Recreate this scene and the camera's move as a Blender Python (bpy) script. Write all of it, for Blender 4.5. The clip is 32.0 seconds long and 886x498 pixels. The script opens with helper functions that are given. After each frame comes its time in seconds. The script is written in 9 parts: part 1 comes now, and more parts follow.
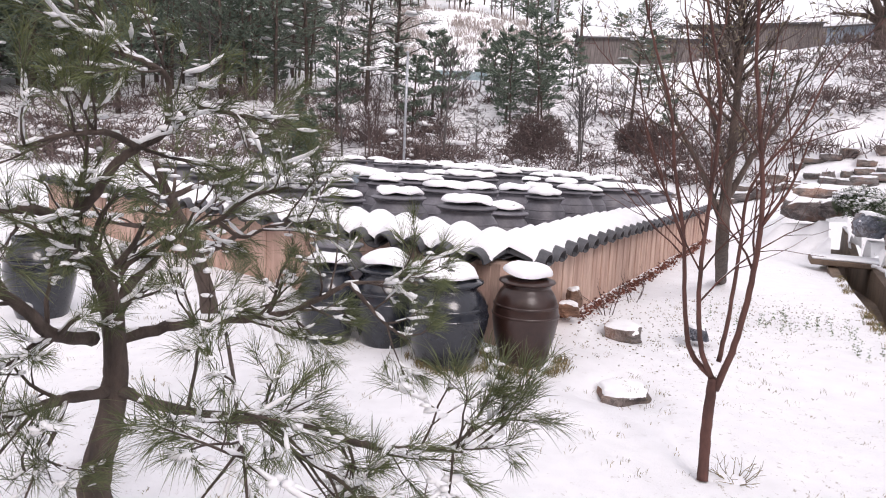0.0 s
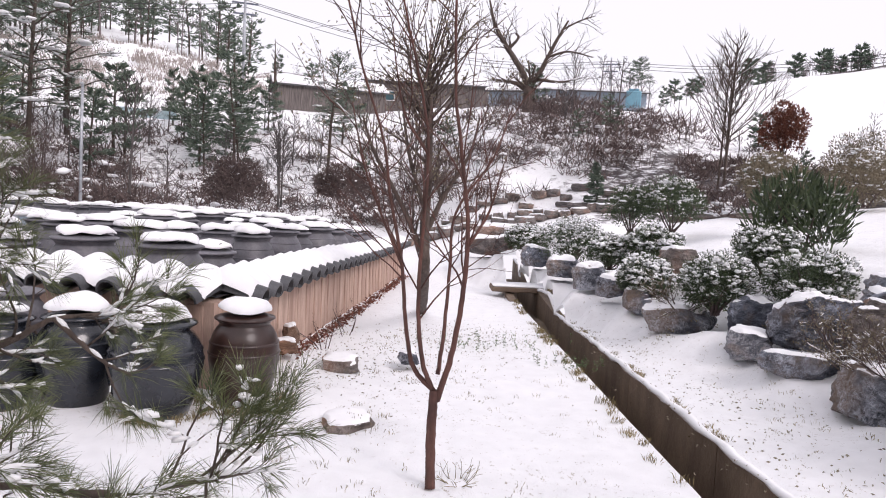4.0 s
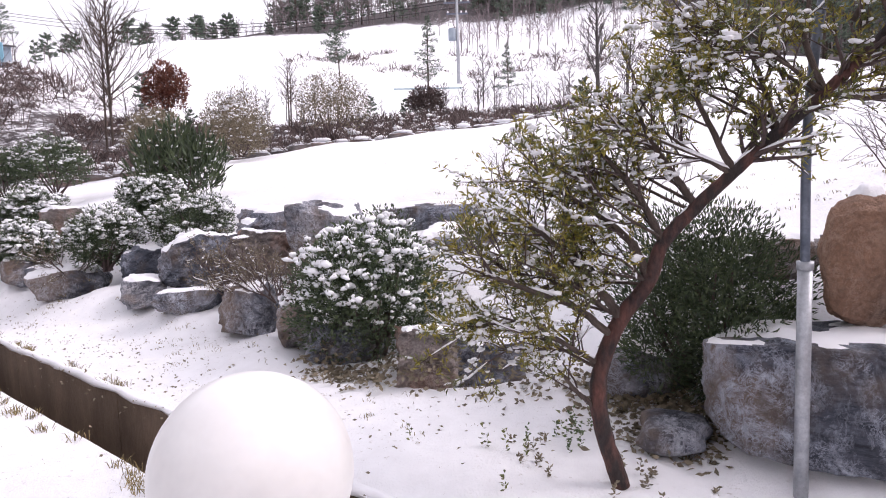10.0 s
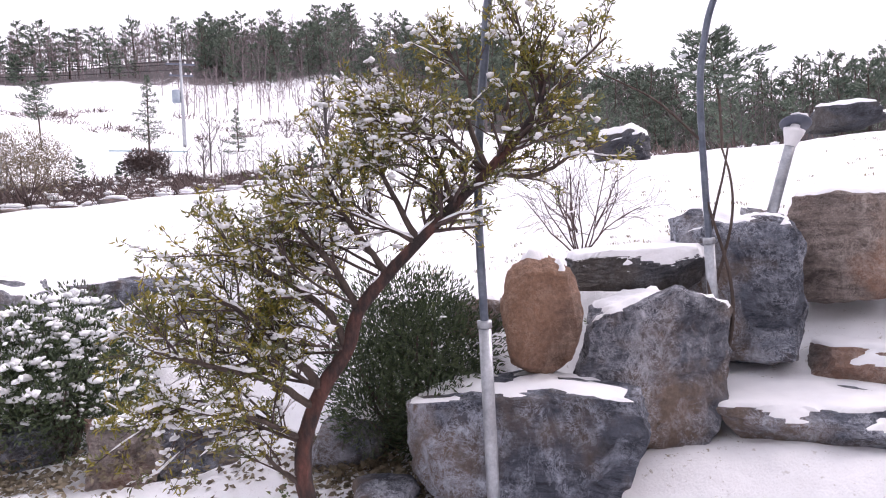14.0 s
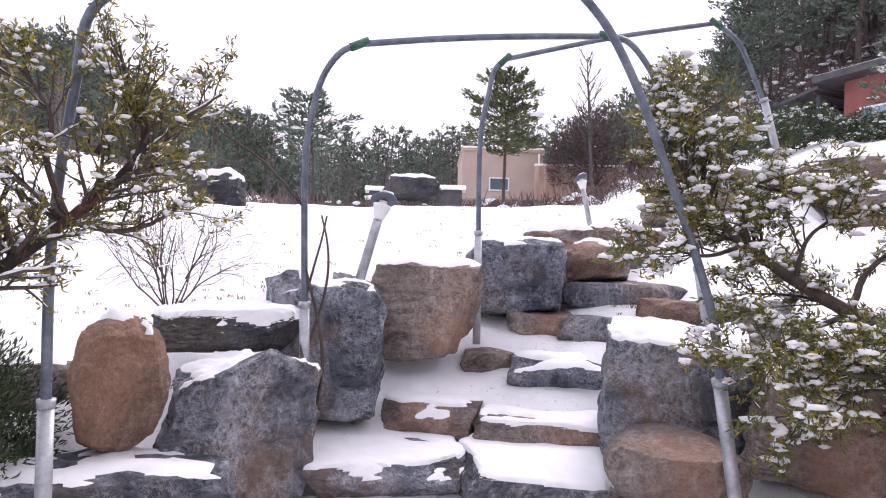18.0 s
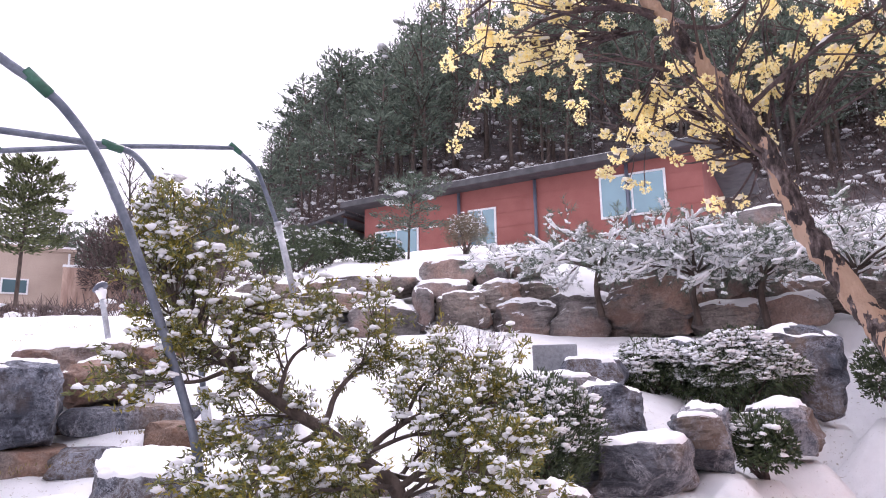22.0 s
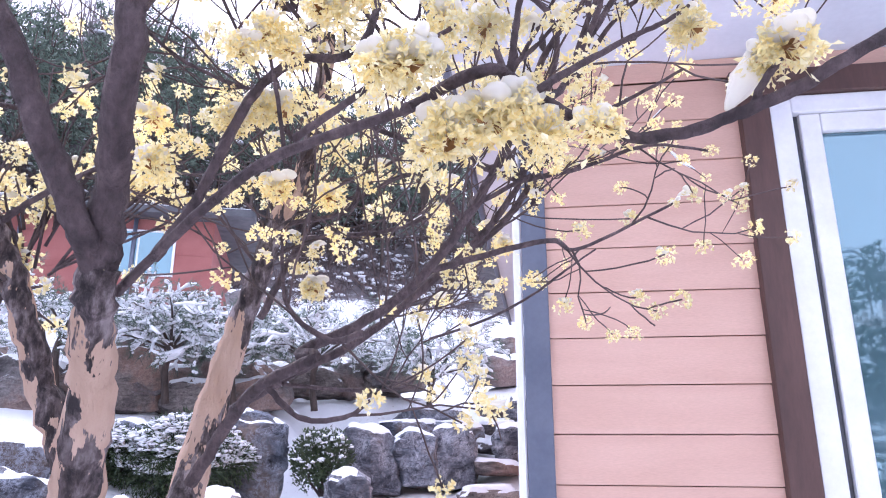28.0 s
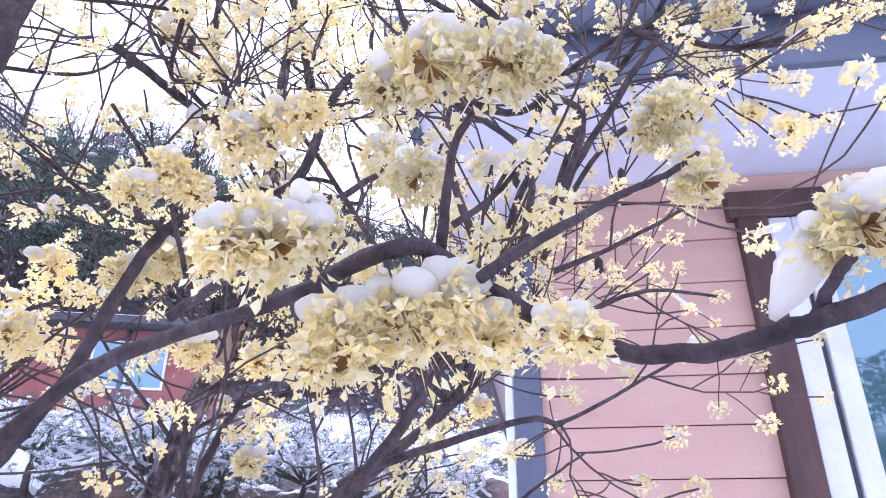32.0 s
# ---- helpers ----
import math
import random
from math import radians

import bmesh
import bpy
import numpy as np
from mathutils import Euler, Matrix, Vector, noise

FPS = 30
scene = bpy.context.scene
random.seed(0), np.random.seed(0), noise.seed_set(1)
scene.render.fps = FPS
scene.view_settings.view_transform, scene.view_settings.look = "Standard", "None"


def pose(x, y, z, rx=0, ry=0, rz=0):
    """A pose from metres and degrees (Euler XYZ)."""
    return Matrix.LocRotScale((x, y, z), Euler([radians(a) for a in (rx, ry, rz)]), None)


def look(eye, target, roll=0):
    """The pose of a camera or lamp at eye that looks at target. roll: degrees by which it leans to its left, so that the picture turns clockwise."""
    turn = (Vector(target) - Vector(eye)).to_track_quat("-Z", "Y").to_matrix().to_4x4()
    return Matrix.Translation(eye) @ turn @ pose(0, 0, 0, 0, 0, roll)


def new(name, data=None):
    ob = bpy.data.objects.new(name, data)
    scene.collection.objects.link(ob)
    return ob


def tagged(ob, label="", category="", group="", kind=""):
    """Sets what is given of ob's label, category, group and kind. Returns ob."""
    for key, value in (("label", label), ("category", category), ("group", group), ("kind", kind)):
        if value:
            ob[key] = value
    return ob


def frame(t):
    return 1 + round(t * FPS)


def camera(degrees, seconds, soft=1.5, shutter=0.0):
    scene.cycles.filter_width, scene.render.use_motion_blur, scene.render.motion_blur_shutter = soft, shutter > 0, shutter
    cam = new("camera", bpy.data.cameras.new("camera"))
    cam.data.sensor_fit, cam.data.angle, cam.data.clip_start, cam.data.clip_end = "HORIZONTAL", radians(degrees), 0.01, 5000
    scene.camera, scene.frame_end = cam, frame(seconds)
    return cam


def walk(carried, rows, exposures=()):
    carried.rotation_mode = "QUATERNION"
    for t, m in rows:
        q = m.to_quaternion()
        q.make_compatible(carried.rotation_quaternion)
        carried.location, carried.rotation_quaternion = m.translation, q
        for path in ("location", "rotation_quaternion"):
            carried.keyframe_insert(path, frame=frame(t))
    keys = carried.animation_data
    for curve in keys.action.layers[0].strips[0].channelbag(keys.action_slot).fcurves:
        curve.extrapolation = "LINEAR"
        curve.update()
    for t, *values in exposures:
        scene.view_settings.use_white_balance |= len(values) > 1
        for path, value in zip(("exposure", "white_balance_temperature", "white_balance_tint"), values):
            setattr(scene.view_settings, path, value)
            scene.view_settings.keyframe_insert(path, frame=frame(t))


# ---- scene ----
cam = camera(66.66, 32.0, 1.05)
walk(cam, [
    (0.0, pose(0.0285, 0.1248, 1.5921) @ pose(0, 0, 0, 0, 0, -0.022) @ pose(0, 0, 0, 81.035) @ pose(0, 0, 0, 0, 0, 2.552)),
    (0.5, pose(-0.0285, 0.1249, 1.5776) @ pose(0, 0, 0, 0, 0, -2.239) @ pose(0, 0, 0, 81.130) @ pose(0, 0, 0, 0, 0, 2.605)),
    (1.0, pose(-0.0678, 0.1169, 1.5734) @ pose(0, 0, 0, 0, 0, -4.914) @ pose(0, 0, 0, 81.098) @ pose(0, 0, 0, 0, 0, 2.089)),
    (1.5, pose(-0.0874, 0.0965, 1.5579) @ pose(0, 0, 0, 0, 0, -8.537) @ pose(0, 0, 0, 81.103) @ pose(0, 0, 0, 0, 0, 1.765)),
    (2.0, pose(-0.1132, 0.0878, 1.5412) @ pose(0, 0, 0, 0, 0, -11.465) @ pose(0, 0, 0, 79.798) @ pose(0, 0, 0, 0, 0, 1.584)),
    (2.5, pose(-0.1265, 0.0985, 1.5276) @ pose(0, 0, 0, 0, 0, -15.604) @ pose(0, 0, 0, 79.917) @ pose(0, 0, 0, 0, 0, 2.504)),
    (3.0, pose(-0.1172, 0.1071, 1.5212) @ pose(0, 0, 0, 0, 0, -18.090) @ pose(0, 0, 0, 83.985) @ pose(0, 0, 0, 0, 0, 3.483)),
    (3.5, pose(-0.1079, 0.1175, 1.5124) @ pose(0, 0, 0, 0, 0, -21.034) @ pose(0, 0, 0, 85.623) @ pose(0, 0, 0, 0, 0, 3.355)),
    (5.5, pose(-0.0507, 0.1598, 1.4185) @ pose(0, 0, 0, 0, 0, -38.647) @ pose(0, 0, 0, 85.610) @ pose(0, 0, 0, 0, 0, 1.812)),
    (6.0, pose(-0.0395, 0.1653, 1.3933) @ pose(0, 0, 0, 0, 0, -42.559) @ pose(0, 0, 0, 84.936) @ pose(0, 0, 0, 0, 0, 1.565)),
    (6.5, pose(-0.0225, 0.1562, 1.3743) @ pose(0, 0, 0, 0, 0, -47.901) @ pose(0, 0, 0, 84.313) @ pose(0, 0, 0, 0, 0, 1.188)),
    (7.0, pose(-0.0162, 0.1346, 1.3651) @ pose(0, 0, 0, 0, 0, -51.840) @ pose(0, 0, 0, 83.744) @ pose(0, 0, 0, 0, 0, 1.037)),
    (7.5, pose(-0.0130, 0.1243, 1.3571) @ pose(0, 0, 0, 0, 0, -55.151) @ pose(0, 0, 0, 83.085) @ pose(0, 0, 0, 0, 0, 1.290)),
    (8.0, pose(0.0177, 0.0943, 1.3449) @ pose(0, 0, 0, 0, 0, -57.843) @ pose(0, 0, 0, 82.528) @ pose(0, 0, 0, 0, 0, -0.219)),
    (8.5, pose(0.0231, 0.0532, 1.3515) @ pose(0, 0, 0, 0, 0, -61.103) @ pose(0, 0, 0, 81.896) @ pose(0, 0, 0, 0, 0, -0.729)),
    (9.0, pose(0.0302, 0.0248, 1.3434) @ pose(0, 0, 0, 0, 0, -64.150) @ pose(0, 0, 0, 80.853) @ pose(0, 0, 0, 0, 0, -1.226)),
    (9.5, pose(0.0435, -0.0240, 1.3409) @ pose(0, 0, 0, 0, 0, -68.366) @ pose(0, 0, 0, 81.920) @ pose(0, 0, 0, 0, 0, -1.640)),
    (10.0, pose(0.0560, -0.0628, 1.3464) @ pose(0, 0, 0, 0, 0, -72.328) @ pose(0, 0, 0, 83.522) @ pose(0, 0, 0, 0, 0, -1.773)),
    (10.5, pose(0.0565, -0.0918, 1.3497) @ pose(0, 0, 0, 0, 0, -75.735) @ pose(0, 0, 0, 84.792) @ pose(0, 0, 0, 0, 0, -2.038)),
    (11.0, pose(0.0693, -0.1147, 1.3509) @ pose(0, 0, 0, 0, 0, -78.706) @ pose(0, 0, 0, 85.708) @ pose(0, 0, 0, 0, 0, -2.161)),
    (11.5, pose(0.0760, -0.1393, 1.3569) @ pose(0, 0, 0, 0, 0, -81.084) @ pose(0, 0, 0, 86.257) @ pose(0, 0, 0, 0, 0, -2.217)),
    (12.0, pose(0.0734, -0.1602, 1.3573) @ pose(0, 0, 0, 0, 0, -83.073) @ pose(0, 0, 0, 86.700) @ pose(0, 0, 0, 0, 0, -2.412)),
    (12.5, pose(0.0729, -0.1972, 1.3637) @ pose(0, 0, 0, 0, 0, -85.106) @ pose(0, 0, 0, 87.058) @ pose(0, 0, 0, 0, 0, -2.536)),
    (13.0, pose(0.0754, -0.2183, 1.3677) @ pose(0, 0, 0, 0, 0, -87.968) @ pose(0, 0, 0, 87.410) @ pose(0, 0, 0, 0, 0, -2.534)),
    (13.5, pose(0.0820, -0.2314, 1.3675) @ pose(0, 0, 0, 0, 0, -90.954) @ pose(0, 0, 0, 87.725) @ pose(0, 0, 0, 0, 0, -2.422)),
    (15.5, pose(0.1582, -0.2481, 1.3894) @ pose(0, 0, 0, 0, 0, -107.201) @ pose(0, 0, 0, 89.099) @ pose(0, 0, 0, 0, 0, -1.295)),
    (16.0, pose(0.2081, -0.2042, 1.4514) @ pose(0, 0, 0, 0, 0, -111.620) @ pose(0, 0, 0, 89.022) @ pose(0, 0, 0, 0, 0, 0.485)),
    (16.5, pose(0.2206, -0.1989, 1.4745) @ pose(0, 0, 0, 0, 0, -115.742) @ pose(0, 0, 0, 89.383) @ pose(0, 0, 0, 0, 0, 1.576)),
    (17.0, pose(0.2277, -0.2042, 1.4805) @ pose(0, 0, 0, 0, 0, -120.971) @ pose(0, 0, 0, 90.022) @ pose(0, 0, 0, 0, 0, 2.436)),
    (17.5, pose(0.2190, -0.2175, 1.4825) @ pose(0, 0, 0, 0, 0, -125.363) @ pose(0, 0, 0, 90.749) @ pose(0, 0, 0, 0, 0, 1.765)),
    (18.0, pose(0.2185, -0.2166, 1.4902) @ pose(0, 0, 0, 0, 0, -128.546) @ pose(0, 0, 0, 91.255) @ pose(0, 0, 0, 0, 0, 1.732)),
    (18.5, pose(0.2168, -0.2191, 1.4921) @ pose(0, 0, 0, 0, 0, -130.536) @ pose(0, 0, 0, 91.801) @ pose(0, 0, 0, 0, 0, 2.098)),
    (19.0, pose(0.2056, -0.2459, 1.4828) @ pose(0, 0, 0, 0, 0, -132.970) @ pose(0, 0, 0, 92.502) @ pose(0, 0, 0, 0, 0, 2.061)),
    (19.5, pose(0.2054, -0.2618, 1.4908) @ pose(0, 0, 0, 0, 0, -139.280) @ pose(0, 0, 0, 93.051) @ pose(0, 0, 0, 0, 0, 1.788)),
    (20.0, pose(0.1783, -0.2942, 1.5058) @ pose(0, 0, 0, 0, 0, -145.588) @ pose(0, 0, 0, 93.776) @ pose(0, 0, 0, 0, 0, 1.167)),
    (20.5, pose(0.1221, -0.3251, 1.5325) @ pose(0, 0, 0, 0, 0, -150.656) @ pose(0, 0, 0, 95.050) @ pose(0, 0, 0, 0, 0, 1.006)),
    (21.0, pose(0.0710, -0.3659, 1.5559) @ pose(0, 0, 0, 0, 0, -155.834) @ pose(0, 0, 0, 97.812) @ pose(0, 0, 0, 0, 0, 0.198)),
    (21.5, pose(0.0340, -0.3846, 1.5727) @ pose(0, 0, 0, 0, 0, -161.799) @ pose(0, 0, 0, 99.506) @ pose(0, 0, 0, 0, 0, -0.134)),
    (22.0, pose(0.0146, -0.4002, 1.5788) @ pose(0, 0, 0, 0, 0, -165.353) @ pose(0, 0, 0, 100.483) @ pose(0, 0, 0, 0, 0, -0.978)),
    (22.5, pose(-0.0003, -0.4224, 1.5847) @ pose(0, 0, 0, 0, 0, -168.895) @ pose(0, 0, 0, 101.489) @ pose(0, 0, 0, 0, 0, -1.705)),
    (23.0, pose(-0.0376, -0.4363, 1.5937) @ pose(0, 0, 0, 0, 0, -173.890) @ pose(0, 0, 0, 102.350) @ pose(0, 0, 0, 0, 0, -1.795)),
    (23.5, pose(-0.0781, -0.4614, 1.6058) @ pose(0, 0, 0, 0, 0, -180.860) @ pose(0, 0, 0, 103.106) @ pose(0, 0, 0, 0, 0, -2.663)),
    (24.0, pose(-0.1148, -0.4847, 1.6214) @ pose(0, 0, 0, 0, 0, -185.458) @ pose(0, 0, 0, 104.016) @ pose(0, 0, 0, 0, 0, -2.630)),
    (24.5, pose(-0.1514, -0.5049, 1.6378) @ pose(0, 0, 0, 0, 0, -190.036) @ pose(0, 0, 0, 105.190) @ pose(0, 0, 0, 0, 0, -3.424)),
    (25.0, pose(-0.1888, -0.5171, 1.6518) @ pose(0, 0, 0, 0, 0, -193.826) @ pose(0, 0, 0, 105.823) @ pose(0, 0, 0, 0, 0, -3.445)),
    (25.5, pose(-0.2219, -0.5182, 1.6636) @ pose(0, 0, 0, 0, 0, -197.843) @ pose(0, 0, 0, 106.496) @ pose(0, 0, 0, 0, 0, -2.688)),
    (27.5, pose(-0.3273, -0.5656, 1.7092) @ pose(0, 0, 0, 0, 0, -204.276) @ pose(0, 0, 0, 104.639) @ pose(0, 0, 0, 0, 0, -0.469)),
    (28.0, pose(-0.3565, -0.5615, 1.7309) @ pose(0, 0, 0, 0, 0, -205.795) @ pose(0, 0, 0, 105.740) @ pose(0, 0, 0, 0, 0, 0.099)),
    (28.5, pose(-0.3949, -0.5446, 1.7650) @ pose(0, 0, 0, 0, 0, -204.923) @ pose(0, 0, 0, 107.602) @ pose(0, 0, 0, 0, 0, 0.408)),
    (29.0, pose(-0.4400, -0.6007, 1.8067) @ pose(0, 0, 0, 0, 0, -205.986) @ pose(0, 0, 0, 110.159) @ pose(0, 0, 0, 0, 0, -2.349)),
    (29.5, pose(-0.4103, -0.5760, 1.8153) @ pose(0, 0, 0, 0, 0, -206.821) @ pose(0, 0, 0, 111.409) @ pose(0, 0, 0, 0, 0, -1.967)),
    (30.0, pose(-0.4399, -0.5996, 1.8431) @ pose(0, 0, 0, 0, 0, -205.457) @ pose(0, 0, 0, 111.803) @ pose(0, 0, 0, 0, 0, -2.382)),
    (30.5, pose(-0.4388, -0.6391, 1.8583) @ pose(0, 0, 0, 0, 0, -205.942) @ pose(0, 0, 0, 112.275) @ pose(0, 0, 0, 0, 0, -2.814)),
    (31.0, pose(-0.4499, -0.6518, 1.8553) @ pose(0, 0, 0, 0, 0, -207.611) @ pose(0, 0, 0, 113.217) @ pose(0, 0, 0, 0, 0, -2.433)),
    (31.5, pose(-0.4470, -0.6448, 1.8453) @ pose(0, 0, 0, 0, 0, -205.875) @ pose(0, 0, 0, 113.827) @ pose(0, 0, 0, 0, 0, -1.262)),
    (32.0, pose(-0.4599, -0.6622, 1.8463) @ pose(0, 0, 0, 0, 0, -205.858) @ pose(0, 0, 0, 114.995) @ pose(0, 0, 0, 0, 0, 0.053)),
], exposures=[(0, 0.42, 6520, 20), (6, 0.3, 6440, 20), (9, 0.5, 6400, 23), (13, 0.76, 6380, 26), (18, 0.82, 6280, 26), (22, 0.98, 6260, 29), (25, 1.22, 5880, 27), (27.5, 1.4, 5450, 26), (31, 1.3, 5130, 30), (32, 1.3, 5080, 30)])

# Light: an overcast, snowy morning.
world = bpy.data.worlds.new("overcast")
scene.world = world
world.use_nodes = True
wn = world.node_tree
sky = wn.nodes.new("ShaderNodeTexSky")
sky.sky_type, sky.sun_disc = "NISHITA", False
sky.sun_elevation, sky.sun_rotation = radians(38), radians(200)
sky.air_density, sky.dust_density = 1.0, 4.0
cloud = wn.nodes.new("ShaderNodeMix")
cloud.data_type = "RGBA"
cloud.inputs[0].default_value = 0.88
cloud.inputs[7].default_value = (8.3, 8.35, 8.55, 1)
wn.links.new(sky.outputs[0], cloud.inputs[6])
wn.links.new(cloud.outputs[2], wn.nodes["Background"].inputs["Color"])
wn.nodes["Background"].inputs["Strength"].default_value = 0.102
sun = new("sun", bpy.data.lights.new("sun", "SUN"))
sun.data.energy, sun.data.angle, sun.data.color = 1.4, radians(25), (1.0, 0.95, 0.9)
sun.matrix_basis = look((0, 0, 0), (-0.27, 0.74, -0.62))


# ---- materials ----
def material(name):
    m = bpy.data.materials.new(name)
    m.use_nodes = True
    nt = m.node_tree
    return m, nt, nt.nodes["Principled BSDF"]


def node(nt, kind, **values):
    n = nt.nodes.new(kind)
    for key, value in values.items():
        n.inputs[key.replace("_", " ")].default_value = value
    return n


def noise_tex(nt, scale, detail=4.0, rough=0.55, space="Object", stretch=(1, 1, 1)):
    co = nt.nodes.new("ShaderNodeTexCoord")
    mp = nt.nodes.new("ShaderNodeMapping")
    mp.inputs["Scale"].default_value = stretch
    nt.links.new(co.outputs[space], mp.inputs["Vector"])
    n = node(nt, "ShaderNodeTexNoise", Scale=scale, Detail=detail, Roughness=rough)
    nt.links.new(mp.outputs["Vector"], n.inputs["Vector"])
    return n.outputs["Fac"]


def ramp(nt, fac, stops):
    r = nt.nodes.new("ShaderNodeValToRGB")
    while len(r.color_ramp.elements) < len(stops):
        r.color_ramp.elements.new(0.5)
    for e, (p, c) in zip(r.color_ramp.elements, stops):
        e.position, e.color = p, (*c, 1) if len(c) == 3 else c
    nt.links.new(fac, r.inputs["Fac"])
    return r.outputs["Color"]


def blend(nt, fac, a, b, mode="MIX"):
    m = nt.nodes.new("ShaderNodeMix")
    m.data_type, m.blend_type = "RGBA", mode
    for sock, v in ((m.inputs[0], fac), (m.inputs[6], a), (m.inputs[7], b)):
        if isinstance(v, (int, float)):
            sock.default_value = v
        elif isinstance(v, tuple):
            sock.default_value = (*v, 1)
        else:
            nt.links.new(v, sock)
    return m.outputs[2]


def bump(nt, bsdf, height, strength=0.4, distance=0.02):
    b = node(nt, "ShaderNodeBump", Strength=strength, Distance=distance)
    nt.links.new(height, b.inputs["Height"])
    nt.links.new(b.outputs["Normal"], bsdf.inputs["Normal"])


def surface(name, dark, light, scale=6.0, rough=0.85, relief=0.4, fine=40.0, depth=0.01, metal=0.0, stretch=(1, 1, 1), spread=(0.3, 0.7), vary=0.0, clear=0.0, grain=0.25):
    """A two-scale mottled surface: large stains, fine grain and relief."""
    m, nt, b = material(name)
    big, small = noise_tex(nt, scale, 5, stretch=stretch), noise_tex(nt, fine, 6, 0.65, stretch=stretch)
    c = ramp(nt, big, ((spread[0], dark), (spread[1], light)))
    g = ramp(nt, small, ((0.25, (1 - grain,) * 3), (0.75, (1 + 0.7 * grain,) * 3)))
    c = blend(nt, 1.0, c, g, "MULTIPLY")
    if vary:
        o = nt.nodes.new("ShaderNodeObjectInfo")
        v = ramp(nt, o.outputs["Random"], ((0.0, (1 - vary,) * 3), (1.0, (1 + vary,) * 3)))
        c = blend(nt, 1.0, c, v, "MULTIPLY")
    nt.links.new(c, b.inputs["Base Color"])
    b.inputs["Roughness"].default_value, b.inputs["Metallic"].default_value = rough, metal
    b.inputs["Coat Weight"].default_value = clear
    if relief:
        bump(nt, b, small, relief, depth)
    return m


def leafy(name, dark, light, rough=0.6, thin=0.25):
    """Foliage that differs from leaf to leaf, slightly see-through."""
    m, nt, b = material(name)
    g = nt.nodes.new("ShaderNodeNewGeometry")
    c = ramp(nt, g.outputs["Random Per Island"], ((0.0, dark), (1.0, light)))
    c = blend(nt, 1.0, c, ramp(nt, noise_tex(nt, 3.0, 2), ((0.3, (0.75, 0.75, 0.75)), (0.7, (1.2, 1.2, 1.2)))), "MULTIPLY")
    nt.links.new(c, b.inputs["Base Color"])
    b.inputs["Roughness"].default_value = rough
    b.inputs["Transmission Weight"].default_value = 0.0
    b.inputs["Subsurface Weight"].default_value = 0.0
    t = nt.nodes.new("ShaderNodeBsdfTranslucent")
    nt.links.new(c, t.inputs["Color"])
    mx = node(nt, "ShaderNodeMixShader", Fac=thin)
    nt.links.new(b.outputs[0], mx.inputs[1])
    nt.links.new(t.outputs[0], mx.inputs[2])
    nt.links.new(mx.outputs[0], nt.nodes["Material Output"].inputs["Surface"])
    return m


